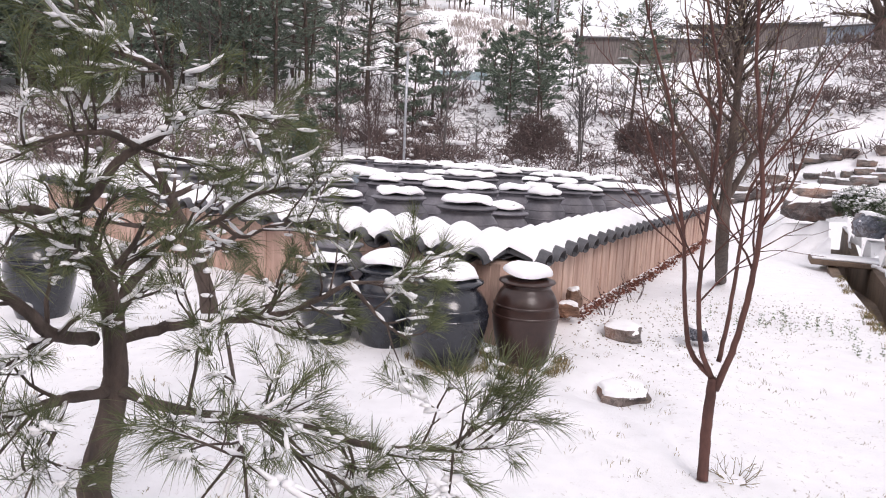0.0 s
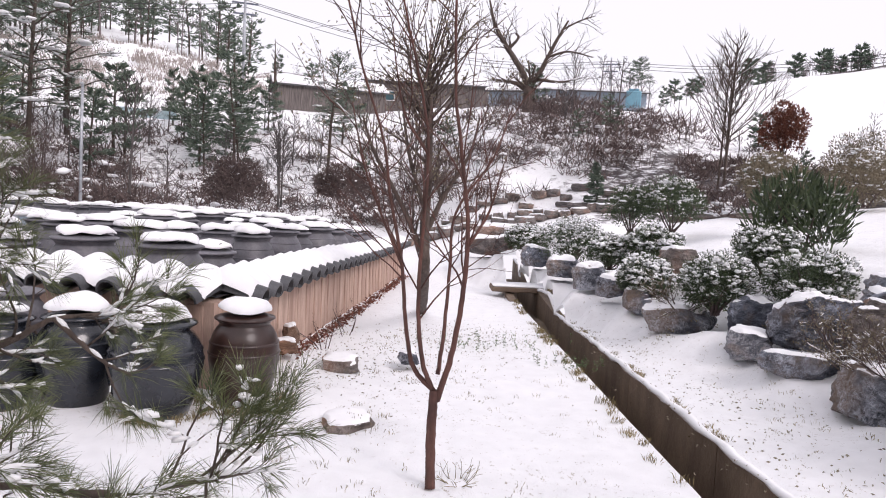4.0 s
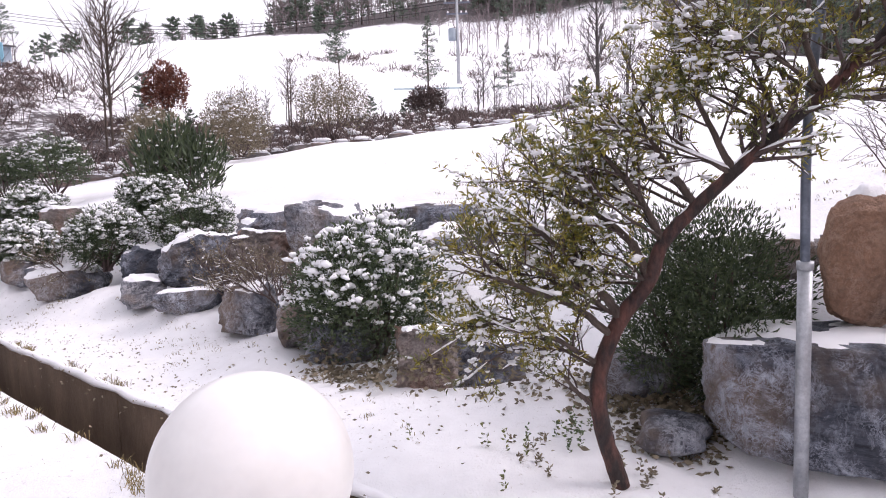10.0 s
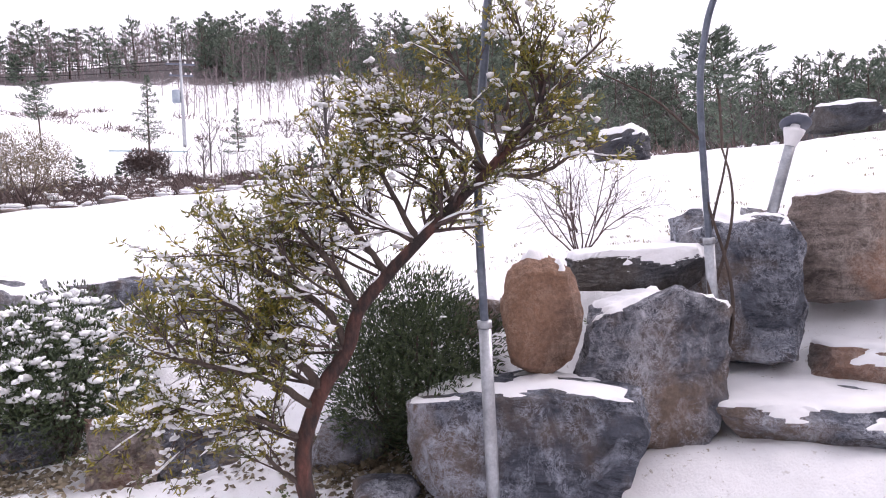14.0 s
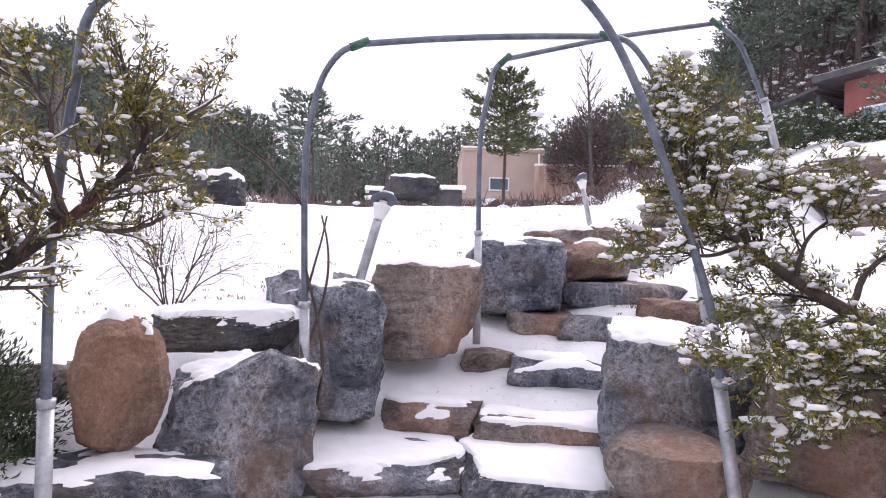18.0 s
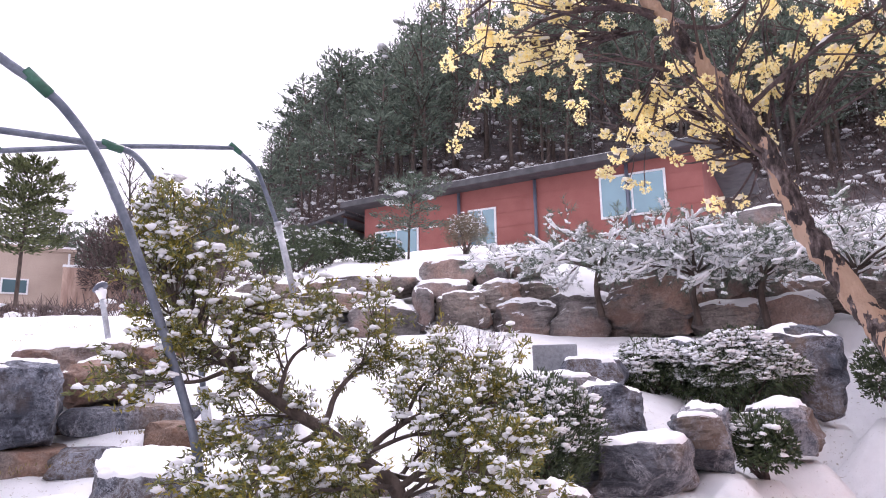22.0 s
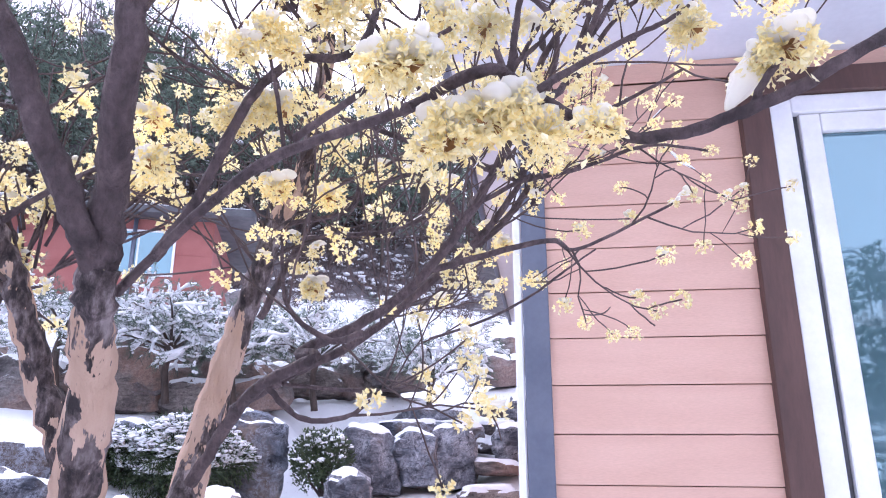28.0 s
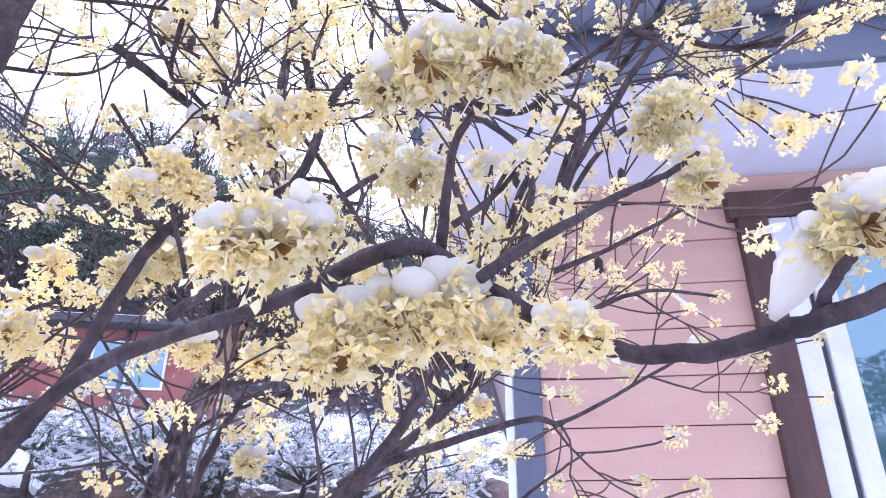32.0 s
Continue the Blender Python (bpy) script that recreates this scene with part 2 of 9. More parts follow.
def stone(name, dark, mid, brown, vein=0.55, powder=0.0):
    """Rough boulder stone: blue-grey and rusty patches, pale mineral veins, grain."""
    m, nt, b = material(name)
    o = nt.nodes.new("ShaderNodeObjectInfo")
    co = nt.nodes.new("ShaderNodeTexCoord")
    shift = nt.nodes.new("ShaderNodeVectorMath")
    shift.operation = "MULTIPLY_ADD"
    shift.inputs[1].default_value = (1, 1, 1)
    nt.links.new(co.outputs["Object"], shift.inputs[0])
    nt.links.new(o.outputs["Random"], shift.inputs[2])

    def tex(scale, detail, rough=0.6, dist=0.0):
        n = node(nt, "ShaderNodeTexNoise", Scale=scale, Detail=detail, Roughness=rough, Distortion=dist)
        nt.links.new(shift.outputs[0], n.inputs["Vector"])
        return n.outputs["Fac"]

    big, mid_n, fine, streak = tex(1.6, 5), tex(6.0, 7, 0.7, 0.6), tex(38.0, 8, 0.7), tex(4.5, 9, 0.75, 0.5)
    slant = node(nt, "ShaderNodeTexNoise", Scale=3.2, Detail=9.0, Roughness=0.78, Distortion=1.2)
    bed = node(nt, "ShaderNodeMapping")
    bed.inputs["Rotation"].default_value, bed.inputs["Scale"].default_value = (0.5, 0.7, 0.3), (1, 1, 3.2)
    nt.links.new(shift.outputs[0], bed.inputs["Vector"])
    nt.links.new(bed.outputs[0], slant.inputs["Vector"])
    c = ramp(nt, slant.outputs["Fac"], ((0.4, dark), (0.5, tuple(0.3 * p + 0.6 * q for p, q in zip(dark, mid))), (0.6, mid)))
    c = blend(nt, ramp(nt, big, ((0.47, (0, 0, 0)), (0.58, (1, 1, 1)))), c, brown)
    c = blend(nt, 1.0, c, ramp(nt, tex(1.3, 4, 0.6, 0.4), ((0.36, (0.55, 0.55, 0.57)), (0.62, (1.15, 1.15, 1.15)))), "MULTIPLY")
    pale = tuple(min(0.75, 1.8 * v + 0.22) for v in mid)
    fork = tex(9.0, 7, 0.75, 1.2)
    veins = blend(nt, 1.0, ramp(nt, streak, ((0.482, (0, 0, 0)), (0.5, (1, 1, 1)), (0.518, (0, 0, 0)))), ramp(nt, fork, ((0.475, (0, 0, 0)), (0.5, (1, 1, 1)), (0.525, (0, 0, 0)))), "LIGHTEN")
    flecks = ramp(nt, tex(15.0, 10, 0.82, 0.5), ((0.5, (0, 0, 0)), (0.6, (1, 1, 1))))
    patches = ramp(nt, tex(2.6, 6, 0.7, 0.8), ((0.42, (0, 0, 0)), (0.58, (1, 1, 1))))
    fall = node(nt, "ShaderNodeMapping")
    fall.inputs["Scale"].default_value, fall.inputs["Rotation"].default_value = (4.2, 4.2, 1.1), (0.35, 0.25, 0)
    nt.links.new(shift.outputs[0], fall.inputs["Vector"])
    smear = node(nt, "ShaderNodeTexNoise", Scale=1.6, Detail=8.0, Roughness=0.72, Distortion=0.8)
    nt.links.new(fall.outputs[0], smear.inputs["Vector"])
    flecks = blend(nt, 1.0, flecks, ramp(nt, smear.outputs["Fac"], ((0.52, (0, 0, 0)), (0.62, (0.75, 0.75, 0.75)))), "LIGHTEN")
    veins = blend(nt, 1.0, blend(nt, 1.0, veins, flecks, "LIGHTEN"), patches, "MULTIPLY")
    c = blend(nt, blend(nt, vein, (0, 0, 0), veins), c, pale)
    c = blend(nt, 1.0, c, ramp(nt, fine, ((0.28, (0.66, 0.66, 0.66)), (0.72, (1.3, 1.3, 1.3)))), "MULTIPLY")
    v = ramp(nt, o.outputs["Random"], ((0.0, (0.78, 0.8, 0.84)), (0.5, (1.0, 1.0, 1.0)), (1.0, (1.2, 1.12, 1.04))))
    c = blend(nt, 1.0, c, v, "MULTIPLY")
    if powder:
        g = nt.nodes.new("ShaderNodeNewGeometry")
        s = nt.nodes.new("ShaderNodeSeparateXYZ")
        nt.links.new(g.outputs["Normal"], s.inputs[0])
        mu = node(nt, "ShaderNodeMath")
        mu.operation = "MULTIPLY_ADD"
        nt.links.new(mid_n, mu.inputs[0])
        mu.inputs[1].default_value = 0.55
        nt.links.new(s.outputs["Z"], mu.inputs[2])
        c = blend(nt, ramp(nt, mu.outputs[0], ((1.18 - powder * 0.4, (0, 0, 0)), (1.26 - powder * 0.4, (1, 1, 1)))), c, (0.82, 0.84, 0.87))
    nt.links.new(c, b.inputs["Base Color"])
    b.inputs["Roughness"].default_value = 0.82
    h = blend(nt, 0.45, streak, fine)
    bump(nt, b, blend(nt, 0.35, h, mid_n), 1.0, 0.07)
    return m


def snow_material(name, tint=(0.86, 0.87, 0.89), specks=0.0, wild=""):
    m, nt, b = material(name)
    fine, mid_n = noise_tex(nt, 60, 6, 0.7), noise_tex(nt, 7, 5)
    c = ramp(nt, mid_n, ((0.3, tuple(v * 0.96 for v in tint)), (0.7, tuple(min(0.93, v * 1.04) for v in tint))))
    if specks:
        g = noise_tex(nt, 22, 7, 0.75)
        patch = noise_tex(nt, 0.7, 4, 0.6)
        k = blend(nt, 1.0, ramp(nt, g, ((0.595, (0, 0, 0)), (0.65, (1, 1, 1)))), ramp(nt, patch, ((0.42, (0.0, 0.0, 0.0)), (0.6, (1, 1, 1)))), "MULTIPLY")
        c = blend(nt, blend(nt, specks, (0, 0, 0), k), c, (0.27, 0.23, 0.16))
    if wild:
        at = nt.nodes.new("ShaderNodeAttribute")
        at.attribute_name = wild
        thick = node(nt, "ShaderNodeMath")
        thick.operation = "MULTIPLY_ADD"
        nt.links.new(at.outputs["Fac"], thick.inputs[0])
        thick.inputs[1].default_value = 0.3
        mixed = blend(nt, 0.5, noise_tex(nt, 0.7, 6, 0.75), noise_tex(nt, 4.0, 6, 0.78, stretch=(1, 1, 3)))
        nt.links.new(mixed, thick.inputs[2])
        brush = ramp(nt, noise_tex(nt, 1.3, 5, 0.7), ((0.3, (0.04, 0.034, 0.036)), (0.55, (0.095, 0.082, 0.084)), (0.75, (0.19, 0.165, 0.162))))
        c = blend(nt, ramp(nt, thick.outputs[0], ((0.64, (0, 0, 0)), (0.7, (1, 1, 1)))), c, brush)
    nt.links.new(c, b.inputs["Base Color"])
    b.inputs["Roughness"].default_value = 0.75
    b.inputs["Specular IOR Level"].default_value = 0.25
    bump(nt, b, blend(nt, 0.6, fine, mid_n), 0.6 if wild else 0.35, 0.05 if wild else 0.03)
    return m


# ---- building blocks ----
class Geo:
    """Gathers vertices and faces, and turns them into one mesh."""

    def __init__(self):
        self.v, self.f, self.n = [], {3: [], 4: []}, 0

    def add(self, verts, faces):
        verts, faces = np.asarray(verts, float).reshape(-1, 3), np.asarray(faces, int)
        if len(faces):
            self.f[faces.shape[1]].append(faces + self.n)
        self.v.append(verts)
        self.n += len(verts)
        return self

    def mesh(self, name, smooth=True):
        me = bpy.data.meshes.new(name)
        v = np.concatenate(self.v) if self.v else np.zeros((0, 3))
        blocks = [np.concatenate(b) for b in self.f.values() if b]
        counts = np.concatenate([np.full(len(b), b.shape[1]) for b in blocks]) if blocks else np.zeros(0, int)
        loops = np.concatenate([b.ravel() for b in blocks]) if blocks else np.zeros(0, int)
        me.vertices.add(len(v))
        me.vertices.foreach_set("co", v.ravel())
        me.loops.add(len(loops))
        me.loops.foreach_set("vertex_index", loops)
        me.polygons.add(len(counts))
        me.polygons.foreach_set("loop_start", np.r_[0, np.cumsum(counts)[:-1]] if len(counts) else counts)
        me.polygons.foreach_set("use_smooth", np.full(len(counts), smooth))
        me.update(calc_edges=True)
        me.validate()
        return me


def part(name, data, mat, parent=None, label="", smooth=True):
    """One mesh object under a thing or a part; data is a Geo, a bmesh or a mesh."""
    if isinstance(data, Geo):
        data = data.mesh(name, smooth)
    elif isinstance(data, bmesh.types.BMesh):
        me = bpy.data.meshes.new(name)
        data.to_mesh(me)
        data.free()
        if smooth:
            me.polygons.foreach_set("use_smooth", np.full(len(me.polygons), True))
        data = me
    if mat and not data.materials:
        data.materials.append(mat)
    ob = new(name, data)
    if parent:
        ob.parent = parent
    if label:
        ob["label"] = label
    return ob


def thing(name, m, label, category, group="", kind=""):
    """An empty at the base of a thing, which parents its parts."""
    ob = new(name)
    ob.matrix_basis = m if isinstance(m, Matrix) else Matrix.Translation(m)
    ob.empty_display_size = 0.1
    return tagged(ob, label, category, group, kind)


def box(geo, x0, y0, z0, x1, y1, z1, bevel=0.0, m=None):
    """A box with chamfered edges."""
    bm = bmesh.new()
    bmesh.ops.create_cube(bm, size=1)
    for v in bm.verts:
        v.co = Vector((x0 + (v.co.x + 0.5) * (x1 - x0), y0 + (v.co.y + 0.5) * (y1 - y0), z0 + (v.co.z + 0.5) * (z1 - z0)))
    if bevel:
        bmesh.ops.bevel(bm, geom=bm.edges[:], offset=bevel, segments=1, affect="EDGES")
    bmesh.ops.triangulate(bm, faces=bm.faces[:])
    if m:
        bm.transform(m)
    bm.verts.index_update()
    geo.add([v.co[:] for v in bm.verts], [[v.index for v in f.verts] for f in bm.faces])
    bm.free()
    return geo


def boxed(*a, **k):
    return box(Geo(), *a, **k)


def cross3(a, b):
    return np.stack([a[..., 1] * b[..., 2] - a[..., 2] * b[..., 1], a[..., 2] * b[..., 0] - a[..., 0] * b[..., 2], a[..., 0] * b[..., 1] - a[..., 1] * b[..., 0]], -1)


def tube(geo, points, radii, sides=8, cap=True, wobble=0.0, rng=None):
    """A tapered tube along points."""
    p = np.asarray(points, float)
    n = len(p)
    r = np.broadcast_to(np.asarray(radii, float), (n,))
    d = np.empty_like(p)
    d[0], d[-1] = p[1] - p[0], p[-1] - p[-2]
    d[1:-1] = p[2:] - p[:-2]
    d /= np.sqrt((d * d).sum(1, keepdims=True)) + 1e-9
    up = np.zeros(3)
    up[np.abs(d).max(0).argmin()] = 1.0
    s = cross3(d, up[None])
    s /= np.sqrt((s * s).sum(1, keepdims=True)) + 1e-9
    u = cross3(s, d)
    a = np.arange(sides) * (2 * np.pi / sides)
    rad = np.repeat(r[:, None], sides, 1)
    if wobble:
        rad = rad * (1 + wobble * (rng.random((n, sides)) - 0.5) * 2)
    v = (p[:, None] + (np.cos(a) * rad)[..., None] * s[:, None] + (np.sin(a) * rad)[..., None] * u[:, None]).reshape(-1, 3)
    i, j = np.arange(n - 1)[:, None] * sides, np.arange(sides)[None]
    k = (j + 1) % sides
    f = np.stack([i + j, i + k, i + sides + k, i + sides + j], -1).reshape(-1, 4)
    n0 = geo.n
    geo.add(v, f)
    if cap:
        geo.add(p[[0, -1]], np.zeros((0, 3), int))
        e, last = n0 + len(v), n0 + (n - 1) * sides
        jj = np.arange(sides)
        geo.f[3].append(np.stack([np.full(sides, e), n0 + (jj + 1) % sides, n0 + jj], -1))
        geo.f[3].append(np.stack([np.full(sides, e + 1), last + jj, last + (jj + 1) % sides], -1))
    return geo


def lathe(geo, profile, sides=24, centre=(0, 0, 0)):
    """A turned body from (radius, height) pairs."""
    a = np.arange(sides) * 2 * np.pi / sides
    pr = np.asarray(profile, float)
    v = np.concatenate([np.stack([r * np.cos(a), r * np.sin(a), np.full(sides, z)], -1) for r, z in pr]) + centre
    i, j = np.arange(len(pr) - 1)[:, None] * sides, np.arange(sides)[None]
    k = (j + 1) % sides
    f = np.stack([i + j, i + k, i + sides + k, i + sides + j], -1).reshape(-1, 4)
    return geo.add(v, f)


_ico = {}


def ico(level):
    if level not in _ico:
        bm = bmesh.new()
        bmesh.ops.create_icosphere(bm, subdivisions=level, radius=1)
        bm.verts.index_update()
        _ico[level] = (np.array([v.co[:] for v in bm.verts]), np.array([[v.index for v in f.verts] for f in bm.faces]))
        bm.free()
    return _ico[level]


def bumpy(v, scale, seed):
    """Smooth noise at the points v, about -1 to 1."""
    return np.array([noise.noise(Vector(p) * scale + Vector((seed * 7.3, seed * 3.1, seed * 1.7))) for p in v])


def blob(geo, centre, size, rng, level=1, rough=0.25):
    """A small uneven lump."""
    v, f = ico(level)
    w = v * (1 + rough * (rng.random(len(v)) - 0.5) * 2)[:, None]
    a = rng.random() * 6.28
    c, s = math.cos(a), math.sin(a)
    w = (w * size) @ np.array([[c, s, 0], [-s, c, 0], [0, 0, 1]])
    return geo.add(w + centre, f)


_cube = {}


def cube_grid(n):
    """A cube's surface, -1 to 1, in n x n even patches a side."""
    if n not in _cube:
        bm = bmesh.new()
        bmesh.ops.create_cube(bm, size=2)
        bmesh.ops.subdivide_edges(bm, edges=bm.edges[:], cuts=n - 1, use_grid_fill=True)
        bmesh.ops.triangulate(bm, faces=bm.faces[:])
        bm.verts.index_update()
        _cube[n] = (np.array([v.co[:] for v in bm.verts]), np.array([[v.index for v in f.verts] for f in bm.faces]))
        bm.free()
    return _cube[n]


SITES = []


def rock_mesh(w, d, h, seed, square=0.5, rough=0.12, level=4, cuts=7, lean=0.0):
    """A broken boulder: a squarish lump split along many planes, with chipped, layered faces. Base at z 0."""
    v, f = cube_grid(24 if level > 3 else 13 if level > 2 else 7)
    rng = np.random.default_rng(seed)
    ball = v / np.linalg.norm(v, axis=1, keepdims=True)
    k = min(1.0, 0.1 + square * 0.72)
    p = ball * (1 - k) + v * k * 0.84
    for c in range(cuts * 2 if cuts > 3 else cuts):
        n = rng.normal(size=3) * (1, 1, 0.75)
        if c % 2 and cuts > 3:
            # Splits that run near to the block's own faces.
            n = np.eye(3)[rng.integers(0, 3)] * rng.choice([-1, 1]) + rng.normal(size=3) * 0.22
        n /= np.linalg.norm(n)
        lim = (p @ n).max() * rng.uniform(0.72, 0.95)
        p = p - np.maximum(p @ n - lim, 0)[:, None] * n
    big, mid_n = bumpy(p, 1.1, seed), bumpy(p * (1, 1, 1.5 if h > 0.5 * w else 0.5), 3.2, seed + 5)
    rough = rough * 1.5
    k = big * rough * 0.9 + (mid_n + (0.6 if level > 3 and h > 0.5 * w else 0.15) * (np.round(mid_n * 3) / 3 - mid_n)) * rough * 0.75
    if level > 3:
        k = k + bumpy(p, 8.0, seed + 9) * rough * 0.35 + bumpy(p, 17.0, seed + 13) * rough * 0.18
    p = p * (1 + k)[:, None]
    p = (p - p.min(0)) / (p.max(0) - p.min(0)) * 2 - 1
    p[:, 0] += lean * p[:, 2]
    return p * (w / 2, d / 2, h / 2) + (0, 0, h / 2), f


def cap_of(v, f, thick, seed, steep=0.8, patch=0.2):
    """The snow that lies on the upward faces of a body, in one piece."""
    a, b, c = v[f[:, 0]], v[f[:, 1]], v[f[:, 2]]
    n = np.cross(b - a, c - a)
    n /= np.linalg.norm(n, axis=1, keepdims=True) + 1e-12
    for _ in range(2):
        vn = np.zeros_like(v)
        for k in range(3):
            np.add.at(vn, f[:, k], n)
        n = vn[f[:, 0]] + vn[f[:, 1]] + vn[f[:, 2]]
        n /= np.linalg.norm(n, axis=1, keepdims=True) + 1e-12
    mid = (a + b + c) / 3
    g = f[(n[:, 2] + patch * bumpy(mid, 4.0, seed) > steep) & (mid[:, 2] > np.median(v[:, 2]))]
    if len(g) < 12:
        return None
    tag = np.arange(len(v))
    for _ in range(60):
        low = tag[g].min(1)
        was = tag.copy()
        for k in range(3):
            np.minimum.at(tag, g[:, k], low)
        if (was == tag).all():
            break
    ids, cnt = np.unique(tag[g[:, 0]], return_counts=True)
    g = g[np.isin(tag[g[:, 0]], ids[cnt >= (40 if len(f) > 5000 else 9)])]
    if len(g) < 9:
        return None
    e = np.sort(np.concatenate([g[:, [0, 1]], g[:, [1, 2]], g[:, [2, 0]]]), axis=1)
    u, cnt = np.unique(e, axis=0, return_counts=True)
    rim = np.unique(u[cnt == 1])
    used, inv = np.unique(g, return_inverse=True)
    lift = np.full(len(v), thick)
    lift[rim] = -0.006
    near = np.unique(g[np.isin(g, rim).any(1)])
    near = near[~np.isin(near, rim)]
    lift[near] = thick * 0.72
    w = v[used].copy()
    w[:, 2] += lift[used] * (1 + 0.35 * bumpy(v[used], 5.0, seed + 3))
    return Geo().add(w, inv.reshape(-1, 3))


def rock(name, x, y, z, w, d, h, rz, seed, mat, label, category="rock", group="", snow=0.05, square=0.5, rough=0.12, tilt=(0, 0), level=4, cuts=8, lean=0.0, patch=0.35, steep=0.8, bed=False):
    """A boulder with the snow on it; x, y its middle, z its foot."""
    if group in ("boulders of the upper wall", "boulders of the rockery"):
        w, h = w * 1.14, h * 1.12
    v, f = rock_mesh(w, d, h, seed, square, rough, level, cuts, lean)
    turn = np.array(Euler((radians(tilt[0]), radians(tilt[1]), radians(rz))).to_matrix())
    v = v @ turn.T
    v[:, 2] -= v[:, 2].min()
    SITES.append((x, y, z, w, d, radians(rz), h + 0.03 if bed else 0.0))
    ob = thing(name, (x, y, z), label if len(label.split()) > 3 else label + " beside the others", category, group)
    part("stone", Geo().add(v, f), mat, ob).data.set_sharp_from_angle(angle=radians(24))
    if snow >= 0.01:
        c = cap_of(v, f, snow * (0.6 if level > 3 else 0.8), seed, steep, patch)
        if c:
            part("snow_cap", c, SNOW, ob, "thin cap of fresh snow")
    return ob


def unit(v):
    return v / (np.linalg.norm(v) + 1e-9)


def spread(rng, d, angle):
    """A direction that leaves d by about angle degrees."""
    s = unit(cross3(d, rng.normal(size=3)))
    a = radians(angle)
    return unit(d * math.cos(a) + s * math.sin(a))


def grow(wood, snow, tips, rng, p, d, r, length, level, kids=(5, 4, 3), angle=(55, 50, 45), shrink=0.55, bend=0.25, lift=0.15, sides=(9, 6, 5, 4), steps=6, snowy=0.5, first=0.3, thin=0.6, least=0.004):
    """A limb that bends, tapers and forks; tips gathers where leaves grow."""
    pts, rad, way = [p], [r], []
    q, e = np.array(p, float), unit(np.array(d, float))
    for k in range(steps):
        e = unit(e + rng.normal(size=3) * bend * 0.5 + np.array([0, 0, lift * 0.3]))
        q = q + e * length / steps
        pts.append(q)
        way.append(e)
        rad.append(max(r * (1 - thin * (k + 1) / steps), 0.0012))
    tube(wood, pts, rad, sides[min(len(sides) - 1, level)] if level < len(sides) else 4)
    if snow is not None and snowy > 0:
        lay_snow(snow, rng, pts, rad, snowy, 1.0, least)
    if level >= len(kids):
        tips.append((pts, way))
        return
    n = kids[level]
    for i in range(n):
        t = first + (1 - first) * (i + rng.random() * 0.8) / n
        k = min(int(t * steps), steps - 1)
        base = pts[k] + (pts[k + 1] - pts[k]) * (t * steps - k)
        grow(wood, snow, tips, rng, base, spread(rng, way[k], angle[level] * rng.uniform(0.7, 1.2)), rad[k] * shrink, length * rng.uniform(0.4, 0.7) * (1.15 - 0.5 * t), level + 1, kids, angle, shrink, bend, lift, sides, steps, snowy, first, thin, least)
    tips.append((pts[-2:], way[-1:]))


def lay_snow(geo, rng, pts, rad, chance=0.6, high=1.0, least=0.004):
    """Snow along the upper side of a limb, in broken runs."""
    run = []
    for k in range(len(pts)):
        e = unit(pts[min(k + 1, len(pts) - 1)] - pts[max(k - 1, 0)])
        ok = abs(e[2]) < 0.78 and rng.random() < chance
        if ok:
            run.append(k)
        if (not ok or k == len(pts) - 1) and len(run) > 1:
            t = min(max(least, np.mean([rad[i] for i in run])), max(0.013, least)) * high
            line = [pts[i] + np.array([0, 0, rad[i] * 0.75 + t * 0.25]) for i in run]
            rr = [t * rng.uniform(0.75, 1.1) for i in run]
            rr[0] *= 0.35
            rr[-1] *= 0.35
            tube(geo, line, rr, 6, True, 0.18, rng)
        if not ok:
            run = []
    return geo


def smooth_line(points, n):
    """A Catmull-Rom line through the points, with n steps a span."""
    p = np.asarray(points, float)
    q = np.vstack([2 * p[0] - p[1], p, 2 * p[-1] - p[-2]])
    t = np.arange(n)[:, None] / n
    out = [0.5 * (2 * b + (c - a) * t + (2 * a - 5 * b + 4 * c - d) * t**2 + (3 * b - a - 3 * c + d) * t**3) for a, b, c, d in zip(q, q[1:], q[2:], q[3:])]
    return np.vstack([*out, p[-1:]])


def blades(geo, base, way, length, width, rng, droop=0.1):
    """Narrow two-piece blades (needles, grass) from many bases at once."""
    base, way = np.asarray(base, float), np.asarray(way, float)
    n = len(base)
    if not n:
        return geo
    s = cross3(way, rng.normal(size=(n, 3)))
    s /= np.linalg.norm(s, axis=1, keepdims=True) + 1e-9
    L = (length * rng.uniform(0.75, 1.15, n))[:, None]
    mid = base + way * L * 0.55
    tip = base + way * L - np.array([0, 0, 1.0]) * L * droop
    v = np.stack([base - s * width * 0.5, base + s * width * 0.5, mid + s * width * 0.5, mid - s * width * 0.5, tip], 1).reshape(-1, 3)
    i = np.arange(n)[:, None] * 5
    geo.add(v, i + np.array([[0, 1, 2, 3]]))
    geo.f[3].append(geo.n - len(v) + i + np.array([[3, 2, 4]]))
    return geo


